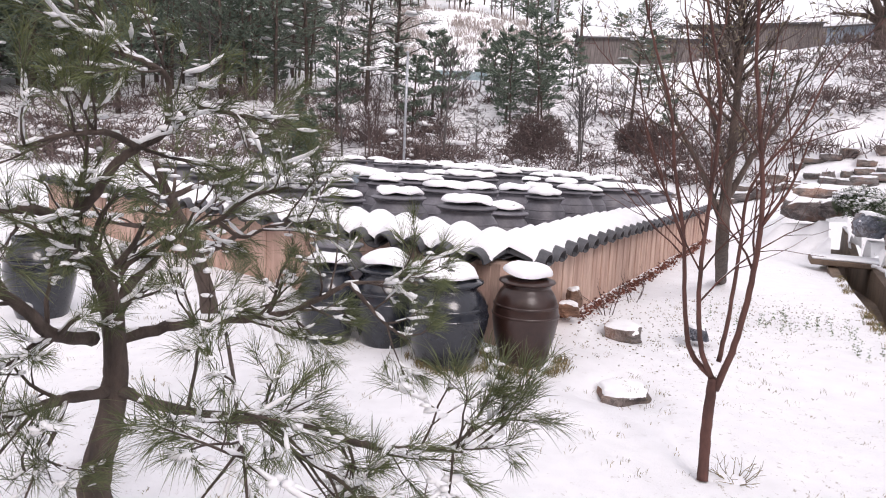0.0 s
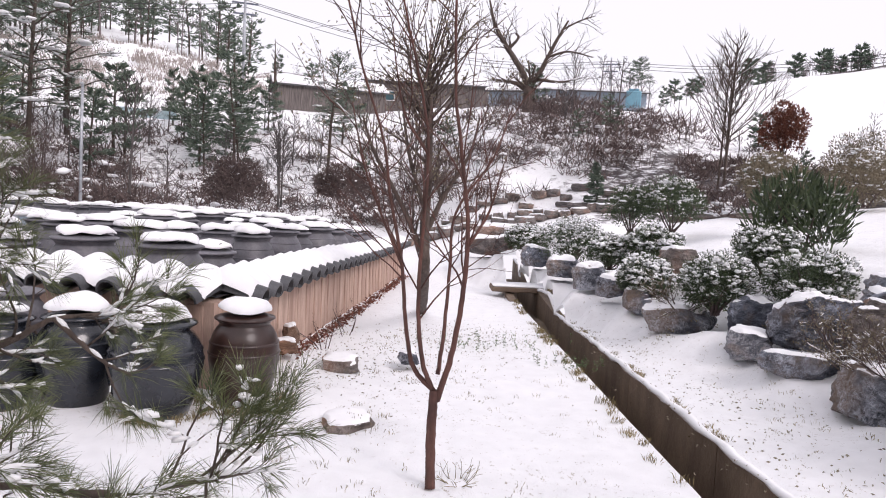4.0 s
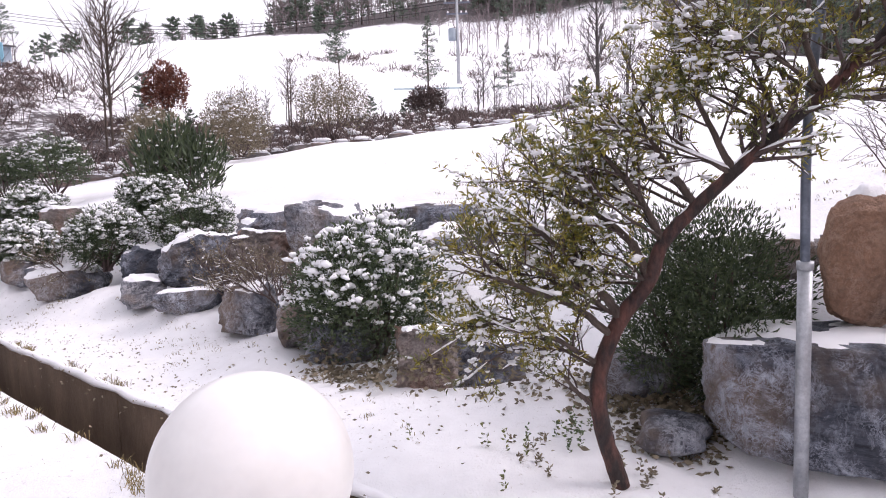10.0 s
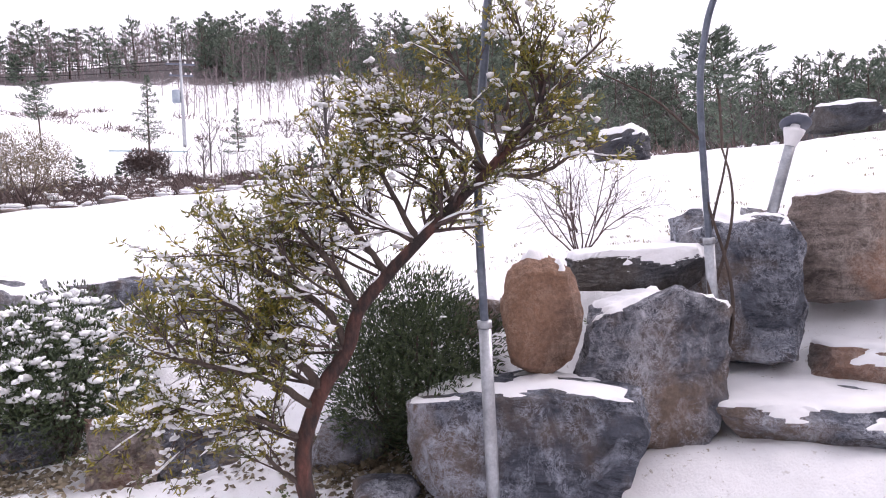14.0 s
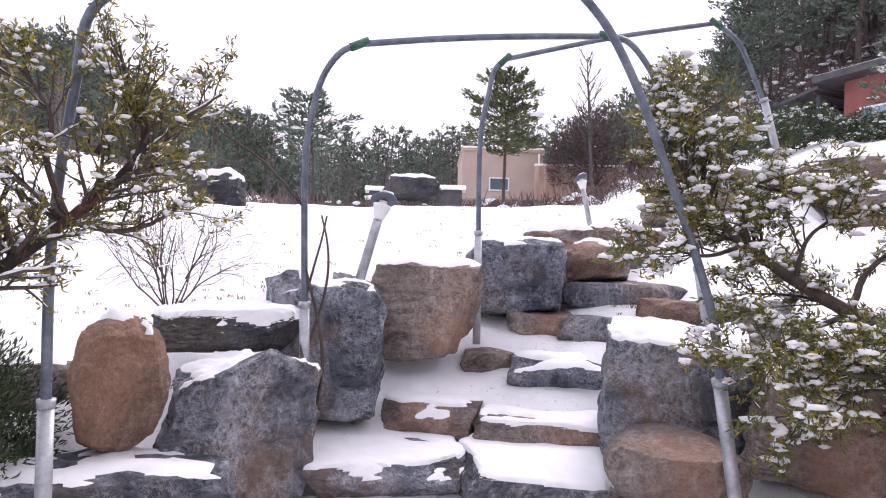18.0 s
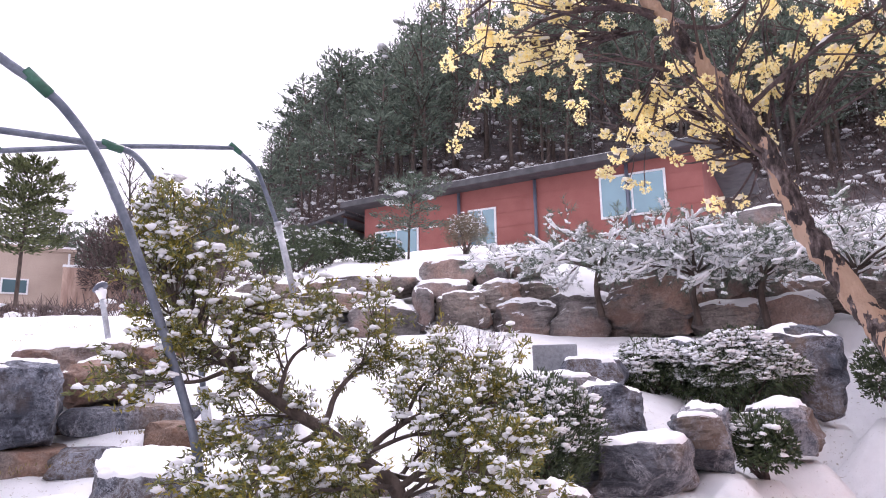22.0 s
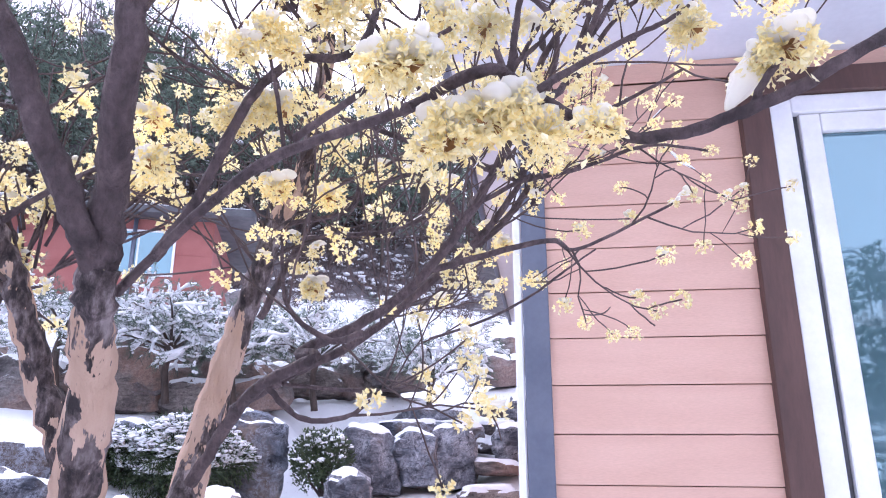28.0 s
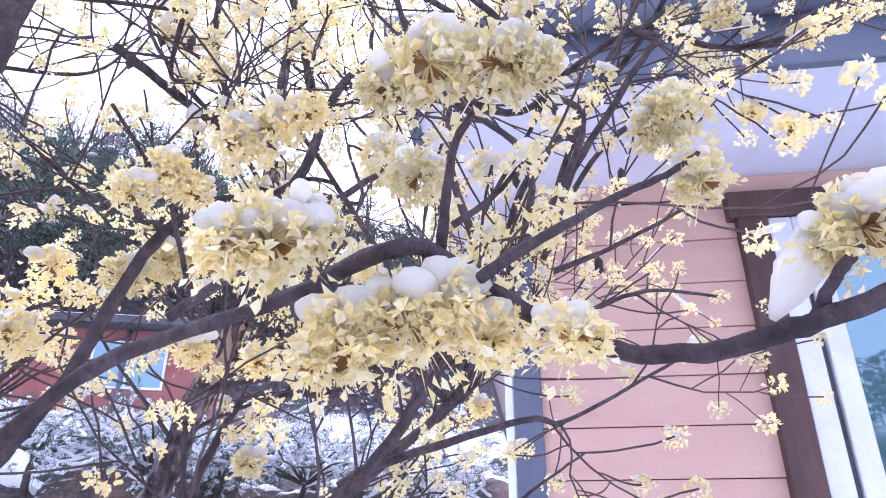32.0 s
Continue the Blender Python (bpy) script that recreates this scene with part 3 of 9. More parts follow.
def leaves(geo, at, way, length, width, rng, fold=0.15):
    """Small pointed leaves, each two triangles folded along the middle."""
    at, way = np.asarray(at, float), np.asarray(way, float)
    n = len(at)
    if not n:
        return geo
    s = cross3(way, rng.normal(size=(n, 3)))
    s /= np.linalg.norm(s, axis=1, keepdims=True) + 1e-9
    u = cross3(s, way)
    L = (length * rng.uniform(0.7, 1.2, n))[:, None]
    w = (width * rng.uniform(0.8, 1.2, n))[:, None]
    mid = at + way * L * 0.5 + u * L * fold
    v = np.stack([at, mid + s * w * 0.5, at + way * L, mid - s * w * 0.5], 1).reshape(-1, 3)
    i = np.arange(n)[:, None] * 4
    return geo.add(v, np.concatenate([i + [[0, 1, 2]], i + [[0, 2, 3]]]))


def lump(geo, c, r, rng, flat=0.5, n=2):
    """An uneven pad of snow made of a few small heaps."""
    for _ in range(n):
        k = r * rng.uniform(0.45, 0.8)
        blob(geo, c + rng.normal(size=3) * (0.45, 0.45, 0.12) * r, (k * rng.uniform(0.8, 1.5), k * rng.uniform(0.6, 1.0), k * flat * rng.uniform(0.7, 1.2)), rng, 1, 0.42)


def around(rng, n):
    v = rng.normal(size=(n, 3))
    return v / np.linalg.norm(v, axis=1, keepdims=True)


def needle_tuft(geo, pts, ways, rng, count, length, width, spread_deg=45, droop=0.08):
    """Pine needles round the last part of a shoot."""
    pts = np.asarray(pts, float)
    k = rng.integers(max(0, len(pts) - 3), len(pts), count)
    base = pts[k]
    e = np.asarray(ways[-1], float)
    d = e + around(rng, count) * math.tan(radians(spread_deg)) * rng.uniform(0.4, 1.0, (count, 1))
    d /= np.linalg.norm(d, axis=1, keepdims=True)
    return blades(geo, base + around(rng, count) * 0.008, d, length, width, rng, droop)

SNOW = snow_material("fresh_snow")
SNOW_GROUND = snow_material("snow_over_grass", specks=0.85, wild="undergrowth")
STONE_BLUE = stone("blue_grey_boulder", (0.028, 0.034, 0.050), (0.150, 0.166, 0.204), (0.165, 0.128, 0.106), 0.95, 0.45)
STONE_BROWN = stone("brown_grey_boulder", (0.075, 0.062, 0.058), (0.245, 0.208, 0.190), (0.250, 0.155, 0.115), 0.45, 0.45)
STONE_RUST = stone("rusty_boulder", (0.150, 0.085, 0.055), (0.330, 0.205, 0.145), (0.245, 0.140, 0.090), 0.3)
STONE_FAR = stone("grey_wall_stone", (0.090, 0.080, 0.075), (0.290, 0.258, 0.240), (0.290, 0.200, 0.165), 0.25, 0.5)
STONE_DARK = stone("black_garden_stone", (0.022, 0.024, 0.03), (0.09, 0.095, 0.11), (0.08, 0.07, 0.062), 0.25, 0.6)
BARK = surface("dark_bark", (0.047, 0.035, 0.030), (0.135, 0.101, 0.084), 14, 0.9, 0.8, 70, 0.02, stretch=(1, 1, 0.35))
BARK_RED = surface("red_brown_bark", (0.05, 0.024, 0.02), (0.15, 0.066, 0.052), 9, 0.8, 0.5, 60, 0.01, stretch=(1, 1, 0.4))
BARK_FLECK = surface("red_flecked_bark", (0.035, 0.026, 0.025), (0.15, 0.062, 0.048), 11, 0.85, 0.9, 60, 0.015, stretch=(1, 1, 0.45), spread=(0.42, 0.66), grain=0.5)
BARK_GREY = surface("grey_bark", (0.05, 0.045, 0.045), (0.14, 0.125, 0.12), 10, 0.9, 0.6, 60, 0.01, stretch=(1, 1, 0.4))
# Grey bark made paler for distant bare trees: distance haze put into the colour.
HAZE_TWIG = surface("haze_pale_twigs", (0.13, 0.105, 0.11), (0.27, 0.225, 0.23), 3, 0.9, 0.0)
TWIG = surface("twig_bark", (0.052, 0.036, 0.034), (0.130, 0.091, 0.085), 12, 0.85, 0.4, 80, 0.005)
NEEDLES = leafy("pine_needles", (0.05, 0.07, 0.028), (0.16, 0.18, 0.075), 0.5, 0.2)
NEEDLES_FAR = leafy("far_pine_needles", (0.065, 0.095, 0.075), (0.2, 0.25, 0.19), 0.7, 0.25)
LEAF = leafy("shrub_leaves", (0.085, 0.1, 0.036), (0.225, 0.235, 0.08), 0.5, 0.2)
LEAF_DARK = leafy("dark_yew_leaves", (0.033, 0.054, 0.030), (0.098, 0.135, 0.060), 0.5, 0.15)
LEAF_OLIVE = leafy("olive_leaves", (0.156, 0.144, 0.024), (0.384, 0.324, 0.060), 0.5, 0.25)
LEAF_RED = leafy("rust_red_leaves", (0.11, 0.04, 0.03), (0.26, 0.1, 0.065), 0.6, 0.25)
LEAF_TAN = leafy("withered_leaves", (0.13, 0.108, 0.072), (0.3, 0.255, 0.18), 0.7, 0.25)
GRASS = leafy("dry_grass", (0.12, 0.09, 0.04), (0.34, 0.27, 0.13), 0.8, 0.3)
STRAW = leafy("bleached_dead_grass", (0.3, 0.26, 0.24), (0.52, 0.47, 0.44), 0.8, 0.3)
WEED = leafy("green_weed", (0.07, 0.11, 0.05), (0.17, 0.22, 0.1), 0.6, 0.3)
BLOSSOM = leafy("yellow_blossom", (0.95, 0.81, 0.37), (0.98, 0.93, 0.66), 0.6, 0.5)
CONCRETE = surface("wet_concrete", (0.094, 0.065, 0.045), (0.213, 0.156, 0.112), 3, 0.7, 0.5, 50, 0.01, stretch=(1, 1, 0.4))
PLASTER = surface("terracotta_plaster", (0.34, 0.21, 0.165), (0.64, 0.47, 0.385), 5, 0.9, 0.4, 45, 0.008, stretch=(1, 1, 0.14))
TILE = surface("dark_roof_tile", (0.039, 0.040, 0.044), (0.098, 0.100, 0.111), 8, 0.55, 0.3, 60, 0.005, vary=0.2)
GLAZE_BLACK = surface("black_blue_glaze", (0.009, 0.011, 0.016), (0.026, 0.03, 0.04), 5, 0.22, 0.15, 30, 0.006, clear=0.3)
GLAZE_BROWN = surface("dark_brown_glaze", (0.022, 0.01, 0.008), (0.05, 0.024, 0.019), 5, 0.32, 0.15, 30, 0.006, clear=0.1)
GLAZE_GREY = surface("grey_brown_glaze", (0.075, 0.074, 0.086), (0.18, 0.176, 0.2), 4, 0.45, 0.2, 40, 0.006, vary=0.25)
STEEL = surface("galvanised_steel", (0.3, 0.32, 0.35), (0.5, 0.52, 0.55), 10, 0.42, 0.15, 60, 0.003, metal=0.55)
STEEL_DARK = surface("weathered_pipe", (0.09, 0.11, 0.15), (0.2, 0.23, 0.28), 12, 0.45, 0.2, 60, 0.003, metal=0.4)
GREEN_TAPE = surface("green_tape", (0.02, 0.09, 0.06), (0.05, 0.16, 0.11), 20, 0.5, 0.3, 80, 0.003)
WHITE_PAINT = surface("white_plastic", (0.72, 0.72, 0.73), (0.84, 0.84, 0.85), 5, 0.35, 0.05, 50, 0.002, grain=0.05)
SIDING = surface("peach_siding", (0.60, 0.37, 0.28), (0.67, 0.435, 0.335), 2, 0.6, 0.12, 50, 0.003, stretch=(1, 1, 6), grain=0.1)
TRIM_BROWN = surface("brown_timber", (0.06, 0.03, 0.024), (0.12, 0.062, 0.05), 5, 0.6, 0.3, 50, 0.004, stretch=(1, 1, 0.2))
TRIM_GREY = surface("blue_grey_metal", (0.1, 0.115, 0.16), (0.14, 0.155, 0.2), 6, 0.5, 0.1, 50, 0.003, grain=0.1)
SOFFIT = surface("pale_soffit", (0.62, 0.63, 0.67), (0.74, 0.75, 0.79), 2, 0.6, 0.05, 40, 0.003, grain=0.05)
RED_WALL = surface("red_render", (0.29, 0.1, 0.085), (0.38, 0.145, 0.125), 1.2, 0.85, 0.3, 40, 0.006)
ROOF_DARK = surface("dark_sheet_roof", (0.045, 0.045, 0.050), (0.105, 0.105, 0.112), 3, 0.6, 0.2, 40, 0.006)
BEIGE = surface("beige_render", (0.43, 0.34, 0.28), (0.53, 0.43, 0.36), 1, 0.85, 0.2, 30, 0.006)
BLUE_SHEET = surface("blue_sheet_metal", (0.14, 0.32, 0.42), (0.22, 0.45, 0.56), 1.5, 0.55, 0.1, 20, 0.004)
BLUE_GREY_SHEET = surface("grey_blue_sheet", (0.2, 0.25, 0.31), (0.34, 0.4, 0.46), 1.5, 0.6, 0.1, 20, 0.004)
CABLE = surface("black_cable", (0.01, 0.01, 0.01), (0.03, 0.03, 0.03), 8, 0.6, 0.0)
BROWN_SHRUB = leafy("brown_twigs", (0.062, 0.044, 0.042), (0.175, 0.128, 0.118), 0.8, 0.1)
POLISHED = surface("grey_granite_block", (0.17, 0.18, 0.2), (0.27, 0.285, 0.31), 30, 0.6, 0.15, 90, 0.003)
LAMP_WHITE = surface("milk_glass_globe", (0.83, 0.83, 0.81), (0.86, 0.86, 0.85), 3, 0.3, 0.0, 2.0, spread=(0.2, 0.8))
BLUE_NET = surface("teal_netting", (0.3, 0.42, 0.46), (0.45, 0.58, 0.62), 4, 0.8, 0.2)


def glass(name, tint, rough=0.02):
    m, nt, b = material(name)
    nt.links.new(ramp(nt, noise_tex(nt, 1.5, 2), ((0.3, tint), (0.7, tuple(v * 1.15 for v in tint)))), b.inputs["Base Color"])
    b.inputs["Roughness"].default_value, b.inputs["IOR"].default_value = rough, 1.52
    b.inputs["Specular IOR Level"].default_value, b.inputs["Coat Weight"].default_value = 1.0, 1.0
    b.inputs["Metallic"].default_value = 0.55
    return m


PANE = glass("tinted_pane", (0.13, 0.24, 0.28))
BROWN_WALL = surface("weathered_boards", (0.06, 0.05, 0.048), (0.24, 0.21, 0.2), 3, 0.9, 0.5, 30, 0.01, stretch=(6, 6, 0.3))
BUD = leafy("brown_bud_scales", (0.22, 0.1, 0.03), (0.42, 0.22, 0.08), 0.6, 0.2)
WET_SNOW = surface("wet_snow", (0.88, 0.86, 0.8), (0.95, 0.94, 0.9), 20, 0.3, 0.3, 60, 0.004, grain=0.06)
wet = WET_SNOW.node_tree
seep, melt = node(wet, "ShaderNodeBsdfTranslucent", Color=(0.97, 0.94, 0.84, 1)), node(wet, "ShaderNodeMixShader", Fac=0.5)
wet.links.new(wet.nodes["Principled BSDF"].outputs[0], melt.inputs[1])
wet.links.new(seep.outputs[0], melt.inputs[2])
wet.links.new(melt.outputs[0], wet.nodes["Material Output"].inputs["Surface"])
wet = WET_SNOW.node_tree.nodes["Principled BSDF"]
wet.inputs["Transmission Weight"].default_value, wet.inputs["IOR"].default_value = 0.2, 1.31

# ---- the lie of the land ----
PROFILES = []


def profile(bearing, *steps):
    """Heights of the ground along one bearing (degrees clockwise from +y): pairs of distance and height."""
    r, z = np.array(steps, float).T
    PROFILES.append((bearing, r, z))


profile(-130, (0, 0), (12, 0.2), (30, 1.5), (60, 10), (150, 40))
profile(-60, (0, 0), (24, 0.1), (40, 6), (90, 18), (150, 30))
profile(-33, (0, 0), (24, 0.1), (30, 1.0), (36, 2.6), (60, 7), (100, 12), (150, 18))
profile(0, (0, 0), (24, 0.1), (30, 1.2), (45, 5.2), (60, 10), (75, 15.2), (100, 22), (150, 33))
profile(10, (0, 0), (25, 0.0), (33, 1.8), (44, 5.8), (50, 7.8), (75, 13.5), (100, 18), (150, 25))
profile(20, (0, 0), (16, -0.2), (26, -0.1), (34, 2), (48, 7.4), (60, 9.5), (75, 10.5), (150, 12))
profile(30, (0, 0), (12, -0.2), (15.5, -0.35), (16, 0.1), (19, 0.3), (24, 1.0), (32, 5), (45, 8.3), (60, 9.5), (150, 13))
profile(38, (0, 0), (8, -0.1), (11, -0.2), (11.6, 0.35), (16, 0.8), (20, 1.0), (24, 1.6), (30, 4.5), (42, 8), (55, 9), (150, 20))
profile(48, (0, 0), (7, -0.05), (7.5, 0.3), (8.5, 0.7), (12, 1.0), (20, 1.5), (23, 1.8), (27, 3.0), (45, 6.2), (70, 12), (100, 19.2), (150, 27))
profile(55, (0, 0), (6, 0), (6.4, 0.35), (7, 0.95), (9, 1.1), (18, 1.8), (21, 1.9), (26, 2.7), (45, 6.2), (70, 12), (100, 20.4), (150, 30))
profile(65, (0, 0), (4.6, 0), (4.9, 0.35), (6.3, 1.0), (9, 1.3), (18, 2.2), (21, 2.25), (25, 2.6), (45, 6.4), (70, 13), (100, 21.6), (145, 34))
profile(75, (0, 0), (3.9, 0), (4.2, 0.3), (5.9, 0.95), (8, 1.3), (18, 2.5), (20, 2.55), (24, 2.9), (40, 5.3), (60, 9), (100, 22.4), (145, 38.5))
profile(88, (0, 0), (3.6, -0.05), (3.9, 0.1), (5.2, 0.9), (8, 1.4), (16, 2.8), (20, 3.0), (26, 3.5), (45, 6.2), (70, 12), (100, 23), (145, 41.5))
profile(98, (0, 0), (3.4, -0.1), (3.8, 0.05), (4.5, 0.75), (8, 1.5), (14, 2.7), (20, 3.2), (40, 5.5), (70, 11.5), (100, 21), (145, 37))
profile(108, (0, 0), (3.3, -0.1), (4.2, 0.1), (4.7, 0.95), (8, 1.65), (12, 2.45), (16, 2.8), (40, 4.6), (70, 8.5), (100, 15), (150, 27.5))
profile(118, (0, 0), (3.3, -0.1), (3.6, 0.0), (4.6, 0.25), (5.1, 0.4), (5.5, 1.2), (8, 1.75), (11, 2.35), (16, 2.6), (40, 3.8), (70, 7), (110, 15), (150, 22))
profile(128, (0, 0), (3.2, -0.1), (3.6, 0), (4.3, 0.3), (5, 0.65), (5.5, 0.9), (6.1, 1.5), (8.5, 1.95), (11, 2.4), (16, 2.65), (40, 4.0), (70, 7.5), (110, 15), (150, 22))
profile(138, (0, 0), (3, -0.1), (3.4, 0), (4, 0.3), (4.7, 0.6), (5.5, 0.95), (6.5, 1.4), (8, 1.85), (11, 2.45), (18, 2.8), (40, 5), (70, 9), (110, 17), (150, 23))
profile(148, (0, 0), (2.8, -0.1), (3.4, 0.05), (4.2, 0.4), (5, 0.8), (7, 1.5), (9, 2.05), (12, 2.7), (16, 3.3), (25, 5), (45, 9), (80, 17.5), (150, 30))
profile(158, (0, 0), (2.6, -0.05), (3.4, 0.1), (4.5, 0.45), (7, 1.35), (9.6, 2.0), (10.2, 2.15), (10.7, 3.0), (14, 3.7), (20, 5.0), (26, 5.4), (34, 8), (60, 23.5), (90, 37), (150, 55))
profile(168, (0, 0), (3, 0), (4.5, 0.35), (7, 1.4), (9.6, 2.05), (10.1, 2.15), (10.6, 3.0), (14, 3.9), (20, 5.3), (25, 5.7), (32, 8), (60, 28), (90, 48), (150, 75))
profile(180, (0, 0), (3, 0), (5, 0.35), (7.2, 1.3), (9.6, 1.9), (10.2, 2.0), (10.7, 2.9), (14, 3.8), (20, 5.3), (26, 5.7), (34, 9), (60, 29), (90, 50), (150, 78))
profile(192, (0, 0), (4, 0.05), (8, 0.6), (10.5, 1.1), (11.5, 2.1), (14, 2.9), (18, 4.1), (26, 5.6), (34, 9), (60, 25), (150, 66))
profile(205, (0, 0), (4, 0), (9, 0.4), (11, 1.1), (14, 2.2), (18, 3.5), (26, 5.3), (40, 11), (60, 22), (150, 58))
profile(218, (0, 0), (6, 0), (12, 0.6), (20, 3), (40, 9), (150, 50))
profile(230, (0, 0), (12, 0.2), (30, 1.5), (60, 10), (150, 40))


def ground_height(x, y):
    """The height of the ground at a place; takes numbers or arrays."""
    x, y = np.asarray(x, float), np.asarray(y, float)
    r, a = np.hypot(x, y), (np.degrees(np.arctan2(x, y)) + 130) % 360 - 130
    table = np.stack([np.interp(r, pr, pz) + np.clip(r - pr[-1], 0, None) * 0.06 for _, pr, pz in PROFILES])
    b = np.array([p[0] for p in PROFILES], float)
    i = np.clip(np.searchsorted(b, a, side="right") - 1, 0, len(b) - 2)
    f = (a - b[i]) / (b[i + 1] - b[i])
    f = f * f * (3 - 2 * f)
    lo, hi = np.take_along_axis(table, i[None], 0)[0], np.take_along_axis(table, i[None] + 1, 0)[0]
    return lo * (1 - f) + hi * f


# ---- ground, drain ----
DRAIN_A, DRAIN_DIR = np.array([2.9, 1.95]), unit(np.array([4.1, 9.05]))
DRAIN_OUT = np.array([DRAIN_DIR[1], -DRAIN_DIR[0]])
DRAIN_W, DRAIN_V = 0.46, (-2.6, 14.0)


def axis(lo, hi, step, far, growth=1.09, marks=()):
    """Grid lines: even in the middle, ever wider outside."""
    mid = list(np.arange(lo, hi + 1e-6, step))
    s, a, b = step, lo, hi
    while b < far:
        s *= growth
        b += s
        a -= s
        mid += [a, b]
    for m in marks:
        k = int(np.argmin(np.abs(np.array(mid) - m)))
        mid[k] = m
    return np.array(sorted(mid))


def along(v, u=0.0):
    """A place by its distance along the drain and to the right of its right-hand lip."""
    return DRAIN_A + DRAIN_DIR * v + DRAIN_OUT * u


def lay(x, y):
    """The ground's height at one place."""
    r, a = math.hypot(x, y), (math.degrees(math.atan2(x, y)) + 130) % 360 - 130
    k = max(j for j in range(len(PROFILES) - 1) if PROFILES[j][0] <= a)
    (b0, r0, z0), (b1, r1, z1) = PROFILES[k], PROFILES[k + 1]
    f = (a - b0) / (b1 - b0)
    f = f * f * (3 - 2 * f)
    lo, hi = (float(np.interp(r, q, z)) + max(0.0, r - q[-1]) * 0.06 for q, z in ((r0, z0), (r1, z1)))
    return lo * (1 - f) + hi * f


drain = tagged(new("drain"), "open concrete drain with dark wet walls", "drain", kind="structure")
for side, u0, u1 in (("right", 0.0, 0.14), ("left", -DRAIN_W - 0.14, -DRAIN_W)):
    for k in range(8):
        v0, v1 = DRAIN_V[0] + 2.075 * k, DRAIN_V[0] + 2.075 * (k + 1) - 0.012
        a, b = along(v0), along(v1)
        za, zb = lay(*a), lay(*b)
        g = Geo()
        c = [(*along(v, u), z + dz) for v, z in ((v0, za), (v1, zb)) for u, dz in ((u0, -0.7), (u1, -0.7), (u1, -0.012 - 0.06 * (u1 < 0)), (u0, -0.012 - 0.06 * (u1 < 0)))]
        g.add(c, [[0, 1, 2, 3], [7, 6, 5, 4], [0, 4, 5, 1], [1, 5, 6, 2], [2, 6, 7, 3], [3, 7, 4, 0]])
        part("drain_wall", g, CONCRETE, drain, smooth=False)
g = Geo()
c = [(*along(v, u), lay(*along(v)) - 0.52) for v in np.linspace(*DRAIN_V, 30) for u in (-DRAIN_W, 0.0)]
g.add(c, [[2 * k, 2 * k + 1, 2 * k + 3, 2 * k + 2] for k in range(29)])
part("drain_floor", g, CONCRETE, drain)
slab = thing("drain_cover", (*along(9.95, -0.25), lay(*along(9.95)) + 0.02), "snow-covered concrete slab bridging the drain", "slab")
turn = Matrix.Rotation(math.atan2(DRAIN_DIR[1], DRAIN_DIR[0]), 4, "Z")
part("slab", boxed(-0.3, -0.62, -0.06, 0.3, 0.62, 0.03, 0.015, turn), CONCRETE, slab, smooth=False)
part("snow_cap", boxed(-0.29, -0.6, 0.03, 0.29, 0.6, 0.075, 0.02, turn), SNOW, slab)
rng = np.random.default_rng(11)
g = Geo()
for u, lean in ((0.02, 1),):
    v = np.arange(DRAIN_V[0], DRAIN_V[1], 0.16)
    line = np.array([(*along(a, u + rng.normal() * 0.012), lay(*along(a)) + 0.006) for a in v])
    tube(g, line, 0.022 + rng.random(len(v)) * 0.014, 7, True, 0.2, rng)
lip = part("snow_edge", g, SNOW)
tagged(lip, "soft snow overhanging the lip of the drain", "snow", kind="stuff")

# ---- the tiled wall round the jar yard ----
CORNER = np.array([0.55, 5.4])
WALLS = (("east", unit(np.array([0.476, 0.879])), 10.6, 1), ("south", unit(np.array([-0.77, 0.64])), 9.0, -1))
TILE_STEP = 0.33


def half_pipe(r, length, thick=0.018, sides=8):
    """A curved roof tile along +x, hollow below, closed by a raised end disc."""
    a = np.linspace(0, math.pi, sides + 1)
    g = Geo()
    o = [(x, r * math.cos(t), r * math.sin(t)) for x in (0, length) for t in a]
    n = [(x, (r - thick) * math.cos(t), (r - thick) * math.sin(t)) for x in (0, length) for t in a]
    m = sides + 1
    g.add(o, [[k, k + 1, m + k + 1, m + k] for k in range(sides)])
    g.add(n, [[k + 1, k, m + k, m + k + 1] for k in range(sides)])
    g.add(o[m:] + n[m:], [[k, k + 1, m + k + 1, m + k] for k in range(sides)])
    return g


